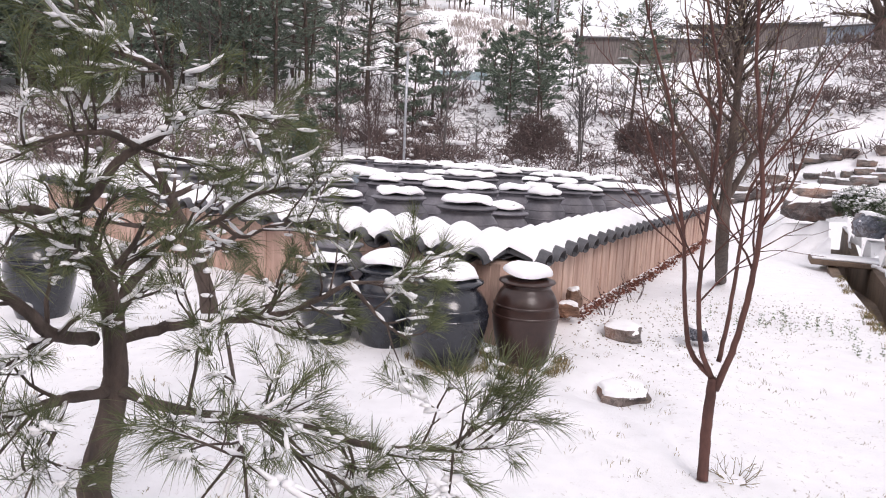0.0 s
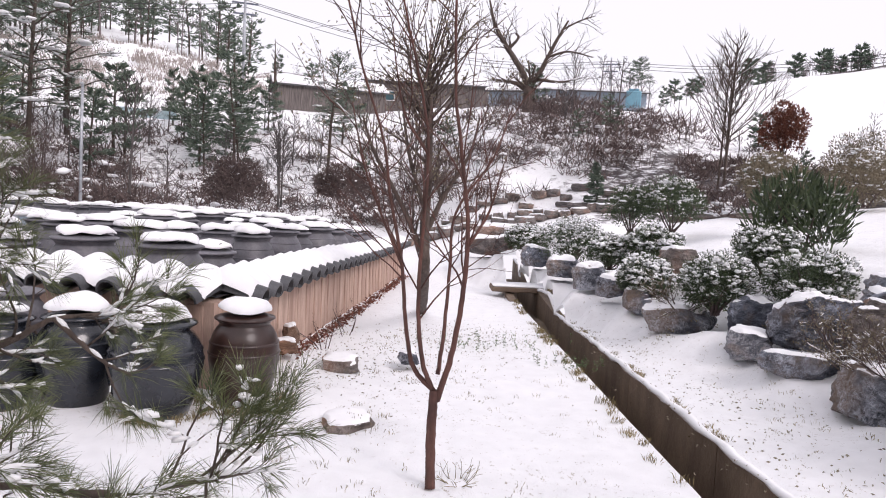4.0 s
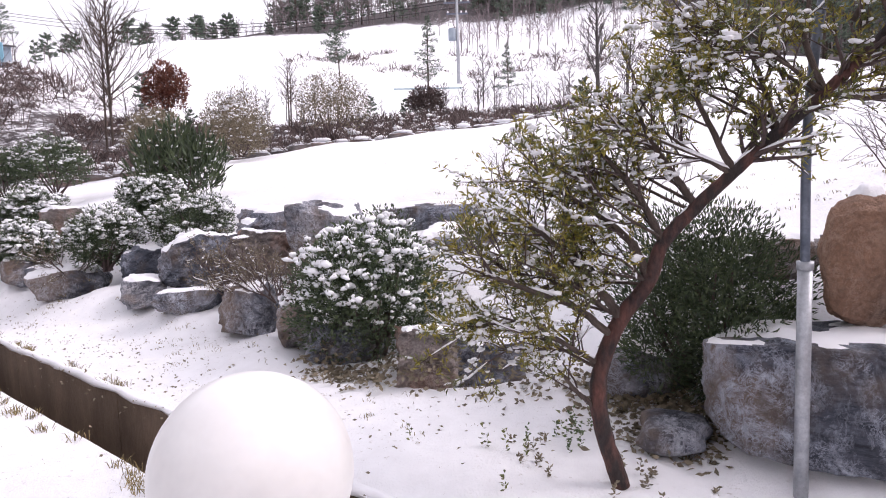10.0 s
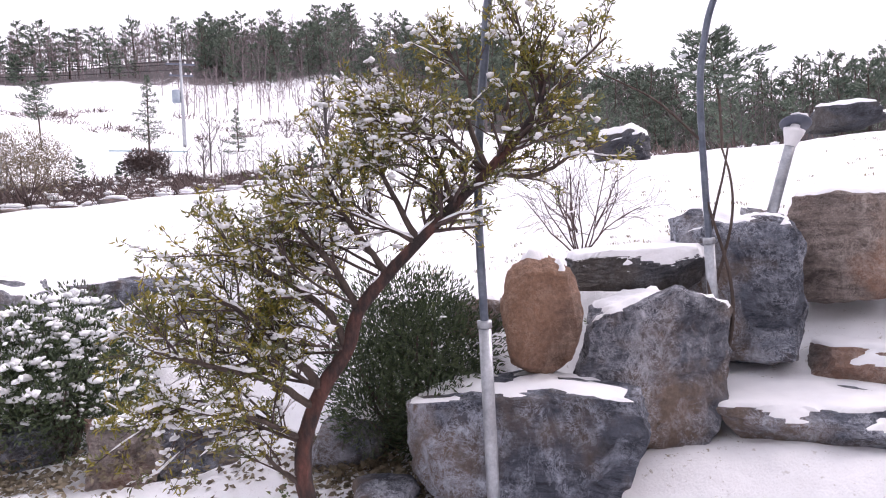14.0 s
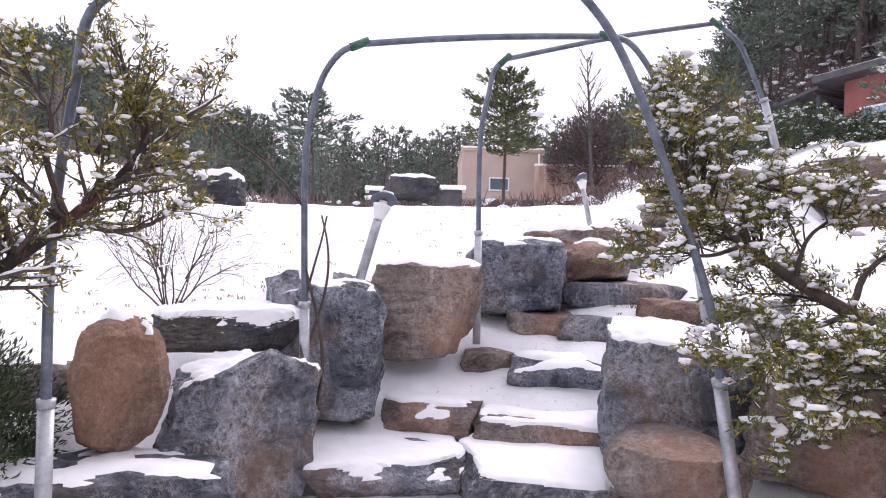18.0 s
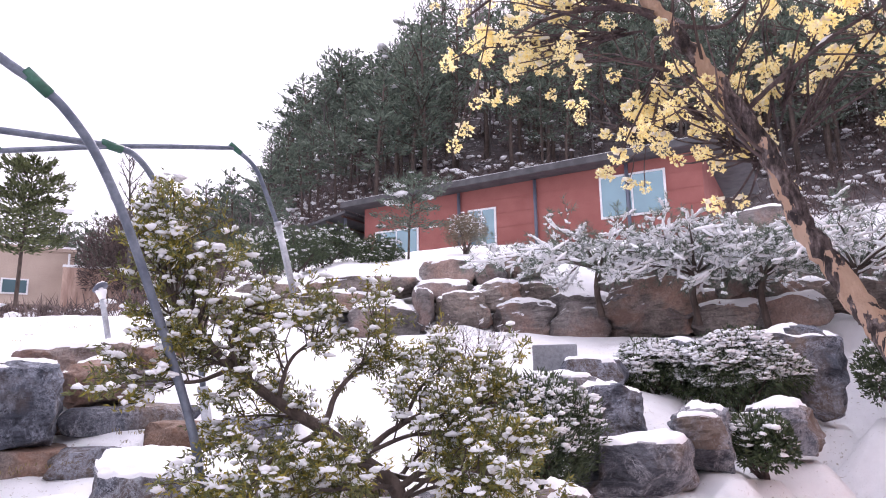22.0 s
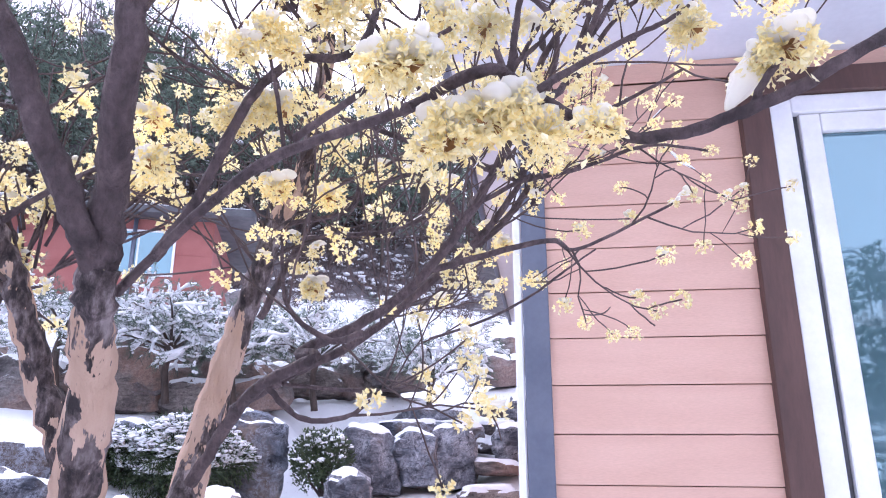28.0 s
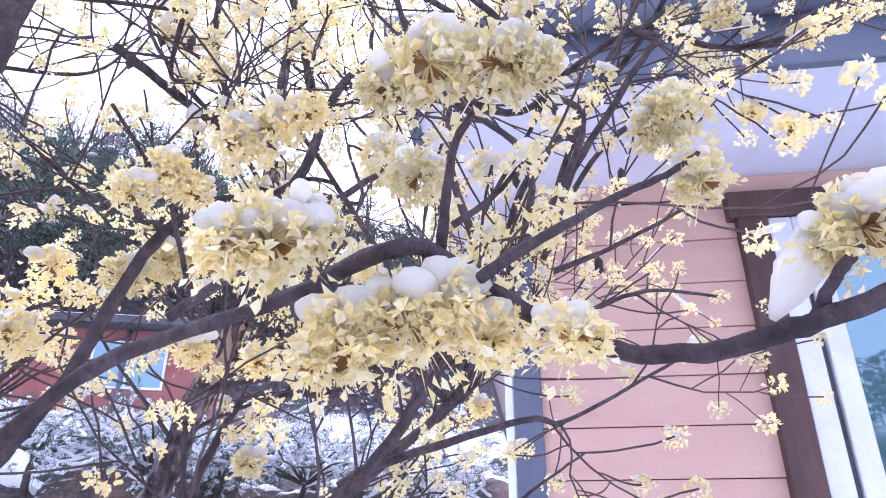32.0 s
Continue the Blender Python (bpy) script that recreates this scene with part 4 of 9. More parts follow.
tile_mesh = half_pipe(0.105, 0.3).mesh("roof_tile")
tile_mesh.materials.append(TILE)
pan = half_pipe(0.1, 0.27, 0.02)
pan.v = [v * (1, 1, -0.45) for v in pan.v]
pan_mesh = pan.mesh("pan_tile")
pan_mesh.materials.append(TILE)
tile_jobs = []
for name, e, length, hand in WALLS:
    nrm = np.array([e[1], -e[0]]) * hand
    w = tagged(new("wall_" + name), "low terracotta plaster wall with a dark tiled coping under snow", "wall", kind="structure")
    n = 24
    g = Geo()
    rows = []
    for k in range(n + 1):
        s = length * k / n
        q = CORNER + e * s
        z = lay(*q)
        rows += [(*(q + nrm * o), z + h) for o, h in ((0.11, -0.2), (0.1, 0.3), (0.1, 0.66), (-0.1, 0.66), (-0.11, -0.2))]
    g.add(rows, [[5 * k + a, 5 * k + 5 + a, 5 * k + 6 + a, 5 * k + 1 + a] for k in range(n) for a in range(4)])
    g.add(rows[:5] + rows[-5:], [[4, 3, 1, 0], [3, 2, 1, 1], [5, 6, 8, 9]][:1])
    part("plaster_body", g, PLASTER, w, smooth=False)
    for k in range(int(length / 0.33)):
        q = CORNER + e * (0.16 + 0.33 * k)
        m = Matrix(((e[0], nrm[0], 0, q[0]), (e[1], nrm[1], 0, q[1]), (0, 0, 1, lay(*q)), (0, 0, 0, 1)))
        part("rib", boxed(-0.075, 0.098, -0.1, 0.075 + rng.normal() * 0.01, 0.114 + rng.normal() * 0.004, 0.63, 0.006, m), PLASTER, w, smooth=False)
    g = Geo()
    for s in (0.0, length):
        q = CORNER + e * s
        z = lay(*q)
        g.add([(*(q + nrm * o - e * 0.002 * (1 if s == 0 else -1)), z + h) for o, h in ((0.1, -0.2), (0.1, 0.66), (-0.1, 0.66), (-0.1, -0.2))], [[0, 1, 2, 3]])
    part("end_face", g, PLASTER, w, smooth=False)
    for k in range(int(length / TILE_STEP)):
        q = CORNER + e * (0.12 + TILE_STEP * k)
        z = lay(*q) + 0.74
        for sd in (1, -1):
            d = nrm * sd
            tile_jobs.append((w, tile_mesh, "roof_tile", (*q, z), d, rng.normal() * 0.8))
            tile_jobs.append((w, pan_mesh, "pan_tile", (*(q + e * TILE_STEP / 2), z - 0.005), d, rng.normal() * 0.8))
    g = Geo()
    ns = int(length / 0.04)
    prof = np.array([(-0.235, 0.005), (-0.22, 0.055), (-0.14, 0.1), (0, 0.15), (0.14, 0.1), (0.22, 0.055), (0.235, 0.005)])
    rows = []
    for k in range(ns + 1):
        s = length * k / ns
        q = CORNER + e * s
        ph = abs(math.cos(math.pi * (s - 0.12) / TILE_STEP)) ** 0.8
        end = 0.4 if k in (0, ns) else 1.0
        jit = 1 + 0.12 * noise.noise(Vector((s * 1.3, hand * 5.0, 0))) + 0.06 * noise.noise(Vector((s * 7, hand, 2)))
        for o, h in prof:
            base = 0.72 - 0.16 * abs(o)
            rows.append((*(q + nrm * o * (0.93 + 0.1 * jit * ph) * (0.9 + 0.1 * end)), lay(*q) + base + (h * jit + 0.065 * ph) * end))
    m = len(prof)
    g.add(rows, [[m * k + a, m * k + a + 1, m * k + m + a + 1, m * k + m + a] for k in range(ns) for a in range(m - 1)])
    part("snow_cover", g, SNOW, w, "scalloped blanket of snow over the coping tiles")


def litter(name, mat, label, points, width, count, size, seed, wide=0.5):
    """Fallen leaves, needles and straw along a line."""
    rr = np.random.default_rng(seed)
    line = smooth_line(np.array(points, float), 20)
    k = rr.integers(0, len(line), count)
    p = line[k] + rr.normal(size=(count, 2)) * width
    z = ground_height(p[:, 0], p[:, 1]) + rr.random(count) * 0.03 + 0.012
    d = around(rr, count) * (1, 1, 0.35)
    d /= np.linalg.norm(d, axis=1, keepdims=True)
    return tagged(part(name, leaves(Geo(), np.column_stack([p, z]), d, size, size * wide, rr), mat), label, "litter", kind="stuff")


e, nrm = WALLS[0][1], np.array([WALLS[0][1][1], -WALLS[0][1][0]])
litter("fallen_leaves", LEAF_RED, "strip of rusty fallen leaves along the foot of the wall", [CORNER + e * s + nrm * 0.24 for s in (1.0, 4, 7, 10)], 0.045, 1500, 0.05, 21)

# ---- jars ----
def onggi(x, y, z, R, H, mat, label, seed, group="", snow=0.09, lid=True, bands=2, sides=28):
    """An earthenware jar with belly bands, a flat lid and its snow."""
    rr = np.random.default_rng(seed)
    ob = thing("earthenware_jar", Matrix.Translation((x, y, z)) @ Matrix.Rotation(rr.random() * 6.28, 4, "Z"), label, "jar", group)
    prof = [(0, 0), (0.66, 0), (0.7, 0.02), (0.8, 0.16), (0.92, 0.34), (0.995, 0.52), (1.0, 0.6), (0.97, 0.7), (0.9, 0.79), (0.8, 0.865), (0.72, 0.9), (0.7, 0.925), (0.75, 0.94), (0.76, 0.965), (0.7, 0.97), (0.6, 0.96)]
    part("jar_body", lathe(Geo(), [(r * R, h * H) for r, h in prof], sides), mat, ob)
    for k in range(bands):
        h = 0.6 + 0.11 * k
        rad = np.interp(h, [p[1] for p in prof[1:10]], [p[0] for p in prof[1:10]]) * R
        part("raised_band", lathe(Geo(), [(rad - 0.004, h * H - 0.014), (rad + 0.006, h * H - 0.004), (rad + 0.006, h * H + 0.004), (rad - 0.008, h * H + 0.014)], sides), mat, ob)
    top = 0.97 * H
    if lid:
        lp = [(0.84, 0), (0.86, 0.012), (0.84, 0.035), (0.6, 0.075), (0.2, 0.09), (0.16, 0.12), (0, 0.125)]
        part("lid", lathe(Geo(), [(0.78 * R, -0.01)] + [(r * R, h * R * 1.6) for r, h in lp], sides, (0, 0, top)), mat, ob)
        for a in (0, math.pi):
            g = Geo()
            tube(g, [(0.5 * R * math.cos(a) - 0.05 * math.sin(a) * s, 0.5 * R * math.sin(a) + 0.05 * math.cos(a) * s, top + 0.06 + 0.05 * (1 - s * s)) for s in (-1, -0.5, 0, 0.5, 1)], 0.012, 6)
            part("lid_handle", g, mat, ob)
        top += 0.05
    if snow:
        sp = [(0.72, 0.0), (0.73, 0.2), (0.68, 0.5), (0.55, 0.8), (0.33, 0.98), (0.0, 1.05)]
        g = lathe(Geo(), [(r * R, h * (snow * 0.62 + 0.06 * R)) for r, h in sp], sides, (0, 0, top + 0.012))
        g.v = [v + np.column_stack([bumpy(v, 8, seed) * 0.028, bumpy(v, 8, seed + 2) * 0.028, bumpy(v, 6, seed + 4) * 0.035]) for v in g.v]
        part("snow_cap", g, SNOW, ob, "round cap of snow")
    return ob


onggi(0.66, 4.98, 0.0, 0.245, 0.63, GLAZE_BROWN, "glossy dark brown earthenware jar capped with snow", 1, "jars by the wall", 0.1)
onggi(0.08, 4.86, 0.0, 0.30, 0.63, GLAZE_BLACK, "glossy blue-black earthenware jar capped with snow", 2, "jars by the wall", 0.1)
onggi(-0.40, 5.25, 0.0, 0.26, 0.62, GLAZE_BLACK, "black earthenware jar with a deep snow cap", 3, "jars by the wall", 0.12)
onggi(-0.85, 5.3, 0.0, 0.24, 0.6, GLAZE_BLACK, "dark jar with a wide lid under snow", 4, "jars by the wall", 0.07)
onggi(-0.86, 5.75, 0.0, 0.26, 0.72, GLAZE_GREY, "grey jar with a bare slate lid", 5, "jars by the wall", 0.0)
onggi(-3.3, 5.6, 0.0, 0.27, 0.7, GLAZE_BLACK, "dark jar with snow on its broad lid", 6, "jars by the wall", 0.1)

e1, e2 = WALLS[0][1], WALLS[1][1]
inner = CORNER + e1 * 0.75 + e2 * 0.75
count = 0
for a in range(10):
    for b in range(8):
        if a + b > 15 or (a, b) in ((4, 5), (4, 6), (5, 5), (5, 6)):
            continue
        s = 0.86 + 0.1 * a
        q = inner + e1 * (0.35 + 1.02 * a + rng.normal() * 0.08) + e2 * (0.25 + 1.0 * b + rng.normal() * 0.08)
        R, H = 0.36 + rng.normal() * 0.03, 0.93 + rng.normal() * 0.06
        if (a, b) in ((0, 0), (0, 1)):
            R, H = 0.37, 0.95
        onggi(*q, lay(*q), R, H, GLAZE_GREY, "large grey-brown earthenware jar with a snow-covered lid", 100 + count, "jars in the jar yard", 0.085, bands=3, sides=20)
        count += 1
q = inner + e1 * 4.6 + e2 * 5.9
bench = thing("long_bench", Matrix.Translation((*q, lay(*q))) @ Matrix.Rotation(math.atan2(e2[1], e2[0]) - 0.5, 4, "Z"), "long grey trough-like bench covered with snow", "bench")
part("bench_box", boxed(-1.5, -0.35, 0.0, 1.5, 0.35, 0.86, 0.01), BLUE_GREY_SHEET, bench, smooth=False)
part("snow_cap", boxed(-1.53, -0.38, 0.86, 1.53, 0.38, 0.97, 0.04), SNOW, bench)

# ---- globe lamp beside the drain ----
gl = thing("globe_lamp", (0.867, 0.497, lay(0.867, 0.497)), "white globe garden lamp on a thin post", "lamp")
part("globe", lathe(Geo(), [(0.0, -0.146)] + [(0.146 * math.cos(a), 0.146 * math.sin(a)) for a in np.linspace(-1.45, 1.45, 25)] + [(0.0, 0.146)], 48, (0, 0, 0.92)), LAMP_WHITE, gl)
part("collar", lathe(Geo(), [(0.0, 0.735), (0.06, 0.735), (0.064, 0.76), (0.055, 0.79), (0.05, 0.8)], 20), TRIM_GREY, gl)
part("post", lathe(Geo(), [(0.06, -0.1), (0.06, 0.02), (0.026, 0.04), (0.026, 0.74)], 16), TRIM_GREY, gl)

# ---- the house with peach siding ----
HL = np.array([-1.88, -2.75])
HW, HN = unit(np.array([-0.66, 0.44])), unit(np.array([0.44, 0.66]))
house_m = Matrix(((HW[0], HN[0], 0, HL[0]), (HW[1], HN[1], 0, HL[1]), (0, 0, 1, 0), (0, 0, 0, 1)))
house = thing("house", house_m, "house with peach lap siding, brown window trim and pale eaves", "house")
part("core_wall", boxed(-0.06, -6.5, -0.4, 6.0, -0.03, 3.28), SIDING, house, smooth=False)
LAP = 0.18
for k in range(-1, 17):
    z = 2.83 + LAP * 2 - LAP * k
    if z < 0.2 or z > 3.25:
        continue
    g = Geo()
    for x0, x1 in ((0.0, 0.8),) if z > 1.0 else ((0.0, 5.9),):
        g.add([(x, y, zz) for x in (x0, x1) for y, zz in ((-0.03, z), (0.006, z), (0.0, z + LAP - 0.004), (-0.03, z + LAP - 0.004))], [[0, 1, 5, 4], [1, 2, 6, 5], [2, 3, 7, 6], [0, 3, 2, 1], [4, 5, 6, 7]])
    part("siding_board", g, SIDING, house, smooth=False)
part("corner_post", boxed(-0.1, -0.06, -0.4, 0.0, 0.028, 3.0, 0.004), TRIM_GREY, house, "blue-grey corner trim", smooth=False)
part("post_cap", boxed(-0.13, -0.08, 3.0, 0.03, 0.05, 3.06, 0.006), TRIM_GREY, house, smooth=False)
part("downpipe", boxed(-0.135, -0.02, -0.4, -0.102, 0.02, 3.0, 0.006), WHITE_PAINT, house, "white strip beside the corner", smooth=False)
part("soffit_front", boxed(-0.38, -0.02, 3.28, 6.3, 0.72, 3.32), SOFFIT, house, smooth=False)
part("soffit_side", boxed(-0.38, -6.6, 3.285, -0.02, -0.022, 3.32), SOFFIT, house, smooth=False)
part("fascia_front", boxed(-0.42, 0.72, 3.24, 6.3, 0.76, 3.5, 0.005), TRIM_GREY, house, smooth=False)
part("fascia_side", boxed(-0.418, -6.6, 3.24, -0.382, 0.718, 3.5, 0.005), TRIM_GREY, house, smooth=False)
part("gutter", tube(Geo(), [(-0.45, 0.82, 3.46), (6.3, 0.82, 3.46)], 0.055, 10), TRIM_GREY, house)
part("frieze", boxed(0.0, -0.02, 3.19, 5.9, 0.012, 3.278), SIDING, house, smooth=False)
part("roof", Geo().add([(-0.42, -6.6, 3.5), (6.3, -6.6, 3.5), (6.3, 0.76, 3.5), (-0.42, 0.76, 3.5), (0.8, -4.4, 4.6), (5.0, -4.4, 4.6), (5.0, -1.4, 4.6), (0.8, -1.4, 4.6)], [[0, 1, 5, 4], [1, 2, 6, 5], [2, 3, 7, 6], [3, 0, 4, 7], [4, 5, 6, 7]]), ROOF_DARK, house, smooth=False)
win = part("window", boxed(0.8, -0.02, 0.95, 0.912, 0.05, 3.18, 0.004), TRIM_BROWN, house, "sliding window in a white frame", smooth=False)
part("head_trim", boxed(0.77, -0.02, 3.075, 3.4, 0.06, 3.186, 0.004), TRIM_BROWN, win, smooth=False)
part("side_trim", boxed(3.19, -0.02, 0.95, 3.3, 0.05, 3.07, 0.004), TRIM_BROWN, win, smooth=False)
part("sill_trim", boxed(0.77, -0.02, 0.87, 3.33, 0.07, 0.946, 0.004), TRIM_BROWN, win, smooth=False)
part("outer_frame", boxed(0.914, -0.02, 0.95, 1.0, 0.036, 3.073, 0.004), WHITE_PAINT, win, smooth=False)
part("outer_frame", boxed(1.002, -0.02, 3.0, 3.188, 0.036, 3.073, 0.004), WHITE_PAINT, win, smooth=False)
part("outer_frame", boxed(1.002, -0.02, 0.95, 3.188, 0.036, 1.02, 0.004), WHITE_PAINT, win, smooth=False)
part("seal", boxed(1.002, -0.02, 1.022, 1.03, -0.006, 2.998), ROOF_DARK, win, smooth=False)
part("sash_stile", boxed(1.032, -0.02, 1.022, 1.11, 0.016, 2.998, 0.004), WHITE_PAINT, win, smooth=False)
part("sash_stile", boxed(2.06, -0.02, 1.022, 2.14, 0.016, 2.998, 0.004), WHITE_PAINT, win, smooth=False)
part("sash_rail", boxed(1.112, -0.02, 2.92, 2.058, 0.016, 2.998, 0.004), WHITE_PAINT, win, smooth=False)
part("sash_rail", boxed(1.112, -0.02, 1.022, 2.058, 0.016, 1.1, 0.004), WHITE_PAINT, win, smooth=False)
part("glass_pane", boxed(1.112, -0.016, 1.102, 2.058, -0.01, 2.918), PANE, win, smooth=False)
part("glass_pane", boxed(2.142, -0.018, 1.022, 3.186, -0.012, 2.998), PANE, win, smooth=False)


# ---- boulders round the stone steps ----
B, W, R = STONE_BLUE, STONE_BROWN, STONE_RUST
STEPS = "stone steps"
rock("boulder", 3.53, -0.91, -0.01, 1.23, 0.75, 0.55, -101, 1, B, "broad blue-grey boulder with white mineral streaks", snow=0.03, square=0.9, rough=0.05, patch=0.35, steep=0.9)
rock("boulder", 3.78, -1.06, 0.52, 0.46, 0.50, 0.68, -103, 2, R, "egg-shaped rusty brown boulder with snow on top", snow=0.06, square=0.22, rough=0.05, cuts=2, steep=0.86, patch=0.12)
rock("boulder", 3.84, -1.65, 0.06, 0.86, 0.65, 0.97, -111, 3, B, "tall leaning blue-grey boulder with a snowy shoulder", snow=0.04, square=0.68, rough=0.08, lean=0.1, tilt=(0, 6), patch=0.35, steep=0.84)
rock("ledge_stone", 4.34, -1.81, 0.92, 0.92, 0.70, 0.26, -111, 4, STONE_DARK, "flat dark ledge stone under thick snow", snow=0.06, square=0.6, rough=0.06, steep=0.4, patch=0.5)
rock("boulder", 4.26, -2.44, 0.38, 0.82, 0.60, 1.06, -118, 5, B, "upright grey boulder beside the steps", snow=0.02, square=0.62, rough=0.07)
rock("boulder", 4.31, -3.30, 0.75, 0.88, 0.60, 0.80, -126, 6, W, "rust-stained boulder with a smooth split face", snow=0.04, square=0.72, rough=0.05, lean=0.1)
rock("boulder", 4.40, -4.35, 1.01, 0.91, 0.70, 0.76, -134, 7, B, "squared grey boulder at the top of the steps", snow=0.04, square=0.7, rough=0.06)
rock("boulder", 4.66, -5.22, 1.61, 0.74, 0.60, 0.28, -139, 8, W, "flat brown stone resting on others", snow=0.05, square=0.5, level=3)
rock("boulder", 4.24, -5.18, 1.30, 0.73, 0.60, 0.46, -141, 9, W, "rounded brown boulder beside the steps", snow=0.02, square=0.4, level=3)
rock("boulder", 4.60, -5.79, 1.66, 0.32, 0.40, 0.28, -142, 10, W, "small brown stone", snow=0.03, level=3)
rock("boulder", 4.42, -6.11, 1.62, 0.61, 0.50, 0.31, -145, 11, W, "brown wall stone with a snowy top", snow=0.04, level=3)
rock("boulder", 4.38, -6.16, 1.40, 0.36, 0.50, 0.28, -145, 12, B, "grey wall stone", snow=0.02, level=3)
rock("step_stone", 3.72, -2.61, 0.11, 1.13, 1.00, 0.25, -125, 13, B, "wide flat step stone half under snow", "step", STEPS, snow=0.035, patch=0.45, steep=0.75, bed=True, square=0.66, rough=0.05)
rock("step_stone", 2.97, -3.21, 0.14, 1.10, 0.95, 0.24, -138, 14, B, "wide step stone with thick snow", "step", STEPS, snow=0.035, patch=0.45, steep=0.75, bed=True, square=0.66, rough=0.05)
rock("step_stone", 3.99, -3.17, 0.29, 0.76, 0.70, 0.27, -128, 15, W, "brown step stone under snow", "step", STEPS, snow=0.035, patch=0.45, steep=0.75, bed=True, square=0.66, rough=0.05)
rock("step_stone", 3.30, -3.61, 0.27, 0.99, 0.70, 0.25, -138, 16, W, "long reddish step stone under snow", "step", STEPS, snow=0.035, patch=0.45, steep=0.75, bed=True, square=0.66, rough=0.05)
rock("step_stone", 4.13, -3.92, 0.63, 0.60, 0.60, 0.22, -134, 17, W, "small brown step stone", "step", STEPS, snow=0.0, bed=True, square=0.66, level=3)
rock("step_stone", 3.61, -4.07, 0.60, 0.82, 0.60, 0.23, -139, 18, B, "grey step stone with a snow top", "step", STEPS, snow=0.035, patch=0.45, steep=0.75, bed=True, square=0.66, level=3)
rock("step_stone", 4.21, -4.51, 0.86, 0.63, 0.55, 0.27, -137, 19, W, "dark brown step stone", "step", STEPS, snow=0.0, bed=True, square=0.66, level=3)
rock("step_stone", 3.70, -4.72, 0.85, 0.81, 0.60, 0.26, -142, 20, B, "grey step stone", "step", STEPS, snow=0.0, bed=True, square=0.66, level=3)
rock("step_stone", 3.88, -5.21, 1.11, 1.08, 0.60, 0.28, -144, 21, B, "dark grey step stone with light snow", "step", STEPS, snow=0.0, bed=True, square=0.66, level=3)
rock("step_stone", 3.20, -4.96, 1.00, 0.64, 0.60, 0.27, -148, 22, R, "pinkish step stone under a snow cushion", "step", STEPS, snow=0.0, bed=True, square=0.66, level=3)
rock("step_stone", 2.72, -5.11, 0.95, 0.66, 0.60, 0.35, -153, 23, B, "grey stone beside the upper steps", "step", STEPS, snow=0.0, bed=True, square=0.66, level=3)
rock("boulder", 4.31, -4.94, 1.15, 0.19, 0.30, 0.16, -139, 24, W, "small pale stone on the steps", snow=0.01, level=3)
rock("boulder", 2.53, -3.87, 0.33, 0.91, 0.75, 0.85, -148, 25, B, "big black-blue boulder with a brown foot", snow=0.035, square=0.75, rough=0.06, patch=0.2)
rock("boulder", 2.10, -3.23, 0.35, 0.69, 0.60, 0.34, -148, 26, W, "flat grey stone at the foot of the steps", snow=0.0, square=0.5, rough=0.06)
rock("boulder", 1.67, -3.95, 0.37, 0.85, 0.60, 0.70, -158, 27, W, "rough grey-brown boulder behind the arch post", snow=0.02, square=0.55, rough=0.09)
rock("boulder", 0.87, -4.03, 0.46, 1.06, 0.50, 0.51, -170, 28, B, "long pale-veined grey boulder", snow=0.03, square=0.7, rough=0.05, patch=0.5)
rock("boulder", 0.35, -4.04, 0.63, 0.33, 0.50, 0.36, -177, 29, W, "brown boulder in the bank", snow=0.05, level=3)
rock("boulder", 0.45, -6.54, 1.33, 0.50, 0.50, 0.23, -178, 30, B, "small grey stone in the bed", snow=0.03, level=3)
rock("boulder", 4.92, -7.29, 1.98, 0.48, 0.60, 0.43, -146, 31, W, "rounded grey boulder on the upper lawn", snow=0.03, square=0.3, level=3)
rock("boulder", 4.33, -0.77, 0.68, 0.42, 0.50, 0.26, -98, 32, B, "dark blue stone behind the arch post", snow=0.04, level=3)
rock("boulder", 3.97, 0.05, 0.04, 0.55, 0.40, 0.24, -86, 33, B, "dark stone under the yew", snow=0.0, level=3)
rock("boulder", 3.45, -0.15, -0.04, 0.37, 0.35, 0.16, -89, 34, B, "flat dark stone in the litter", snow=0.0, level=3)

# ---- boulder bank along the drain ----
BANK = "boulders of the bank"
rock("boulder", 4.15, 1.38, -0.04, 0.43, 0.50, 0.40, -70, 41, W, "pale brown boulder with snow on top", group=BANK, snow=0.04, square=0.55)
rock("boulder", 4.46, 1.06, -0.15, 0.60, 0.50, 0.41, -75, 42, B, "dark boulder under the leaning tree", group=BANK, snow=0.03, square=0.6, level=3)
rock("boulder", 4.44, 2.15, -0.05, 0.53, 0.45, 0.32, -63, 43, B, "low grey boulder under the snowy shrub", group=BANK, snow=0.0, square=0.6, level=3)
rock("boulder", 5.41, 4.75, 0.10, 0.44, 0.45, 0.32, -49, 44, B, "small blue-grey boulder capped with snow", group=BANK, snow=0.05, level=3)
rock("boulder", 5.22, 4.07, 0.11, 0.66, 0.50, 0.25, -53, 45, B, "flat blue-grey boulder", group=BANK, snow=0.03, square=0.6, level=3, patch=0.5)
rock("boulder", 4.95, 3.24, -0.01, 0.54, 0.50, 0.48, -58, 46, B, "angular grey boulder of the bank", group=BANK, snow=0.02, square=0.6)
rock("boulder", 4.75, 2.70, -0.00, 0.30, 0.40, 0.34, -61, 47, B, "rounded blue-grey boulder", group=BANK, snow=0.0, square=0.4, level=3)
rock("boulder", 4.79, 2.27, -0.12, 0.64, 0.50, 0.38, -65, 48, B, "low boulder hidden under the shrub", group=BANK, snow=0.0, level=3)
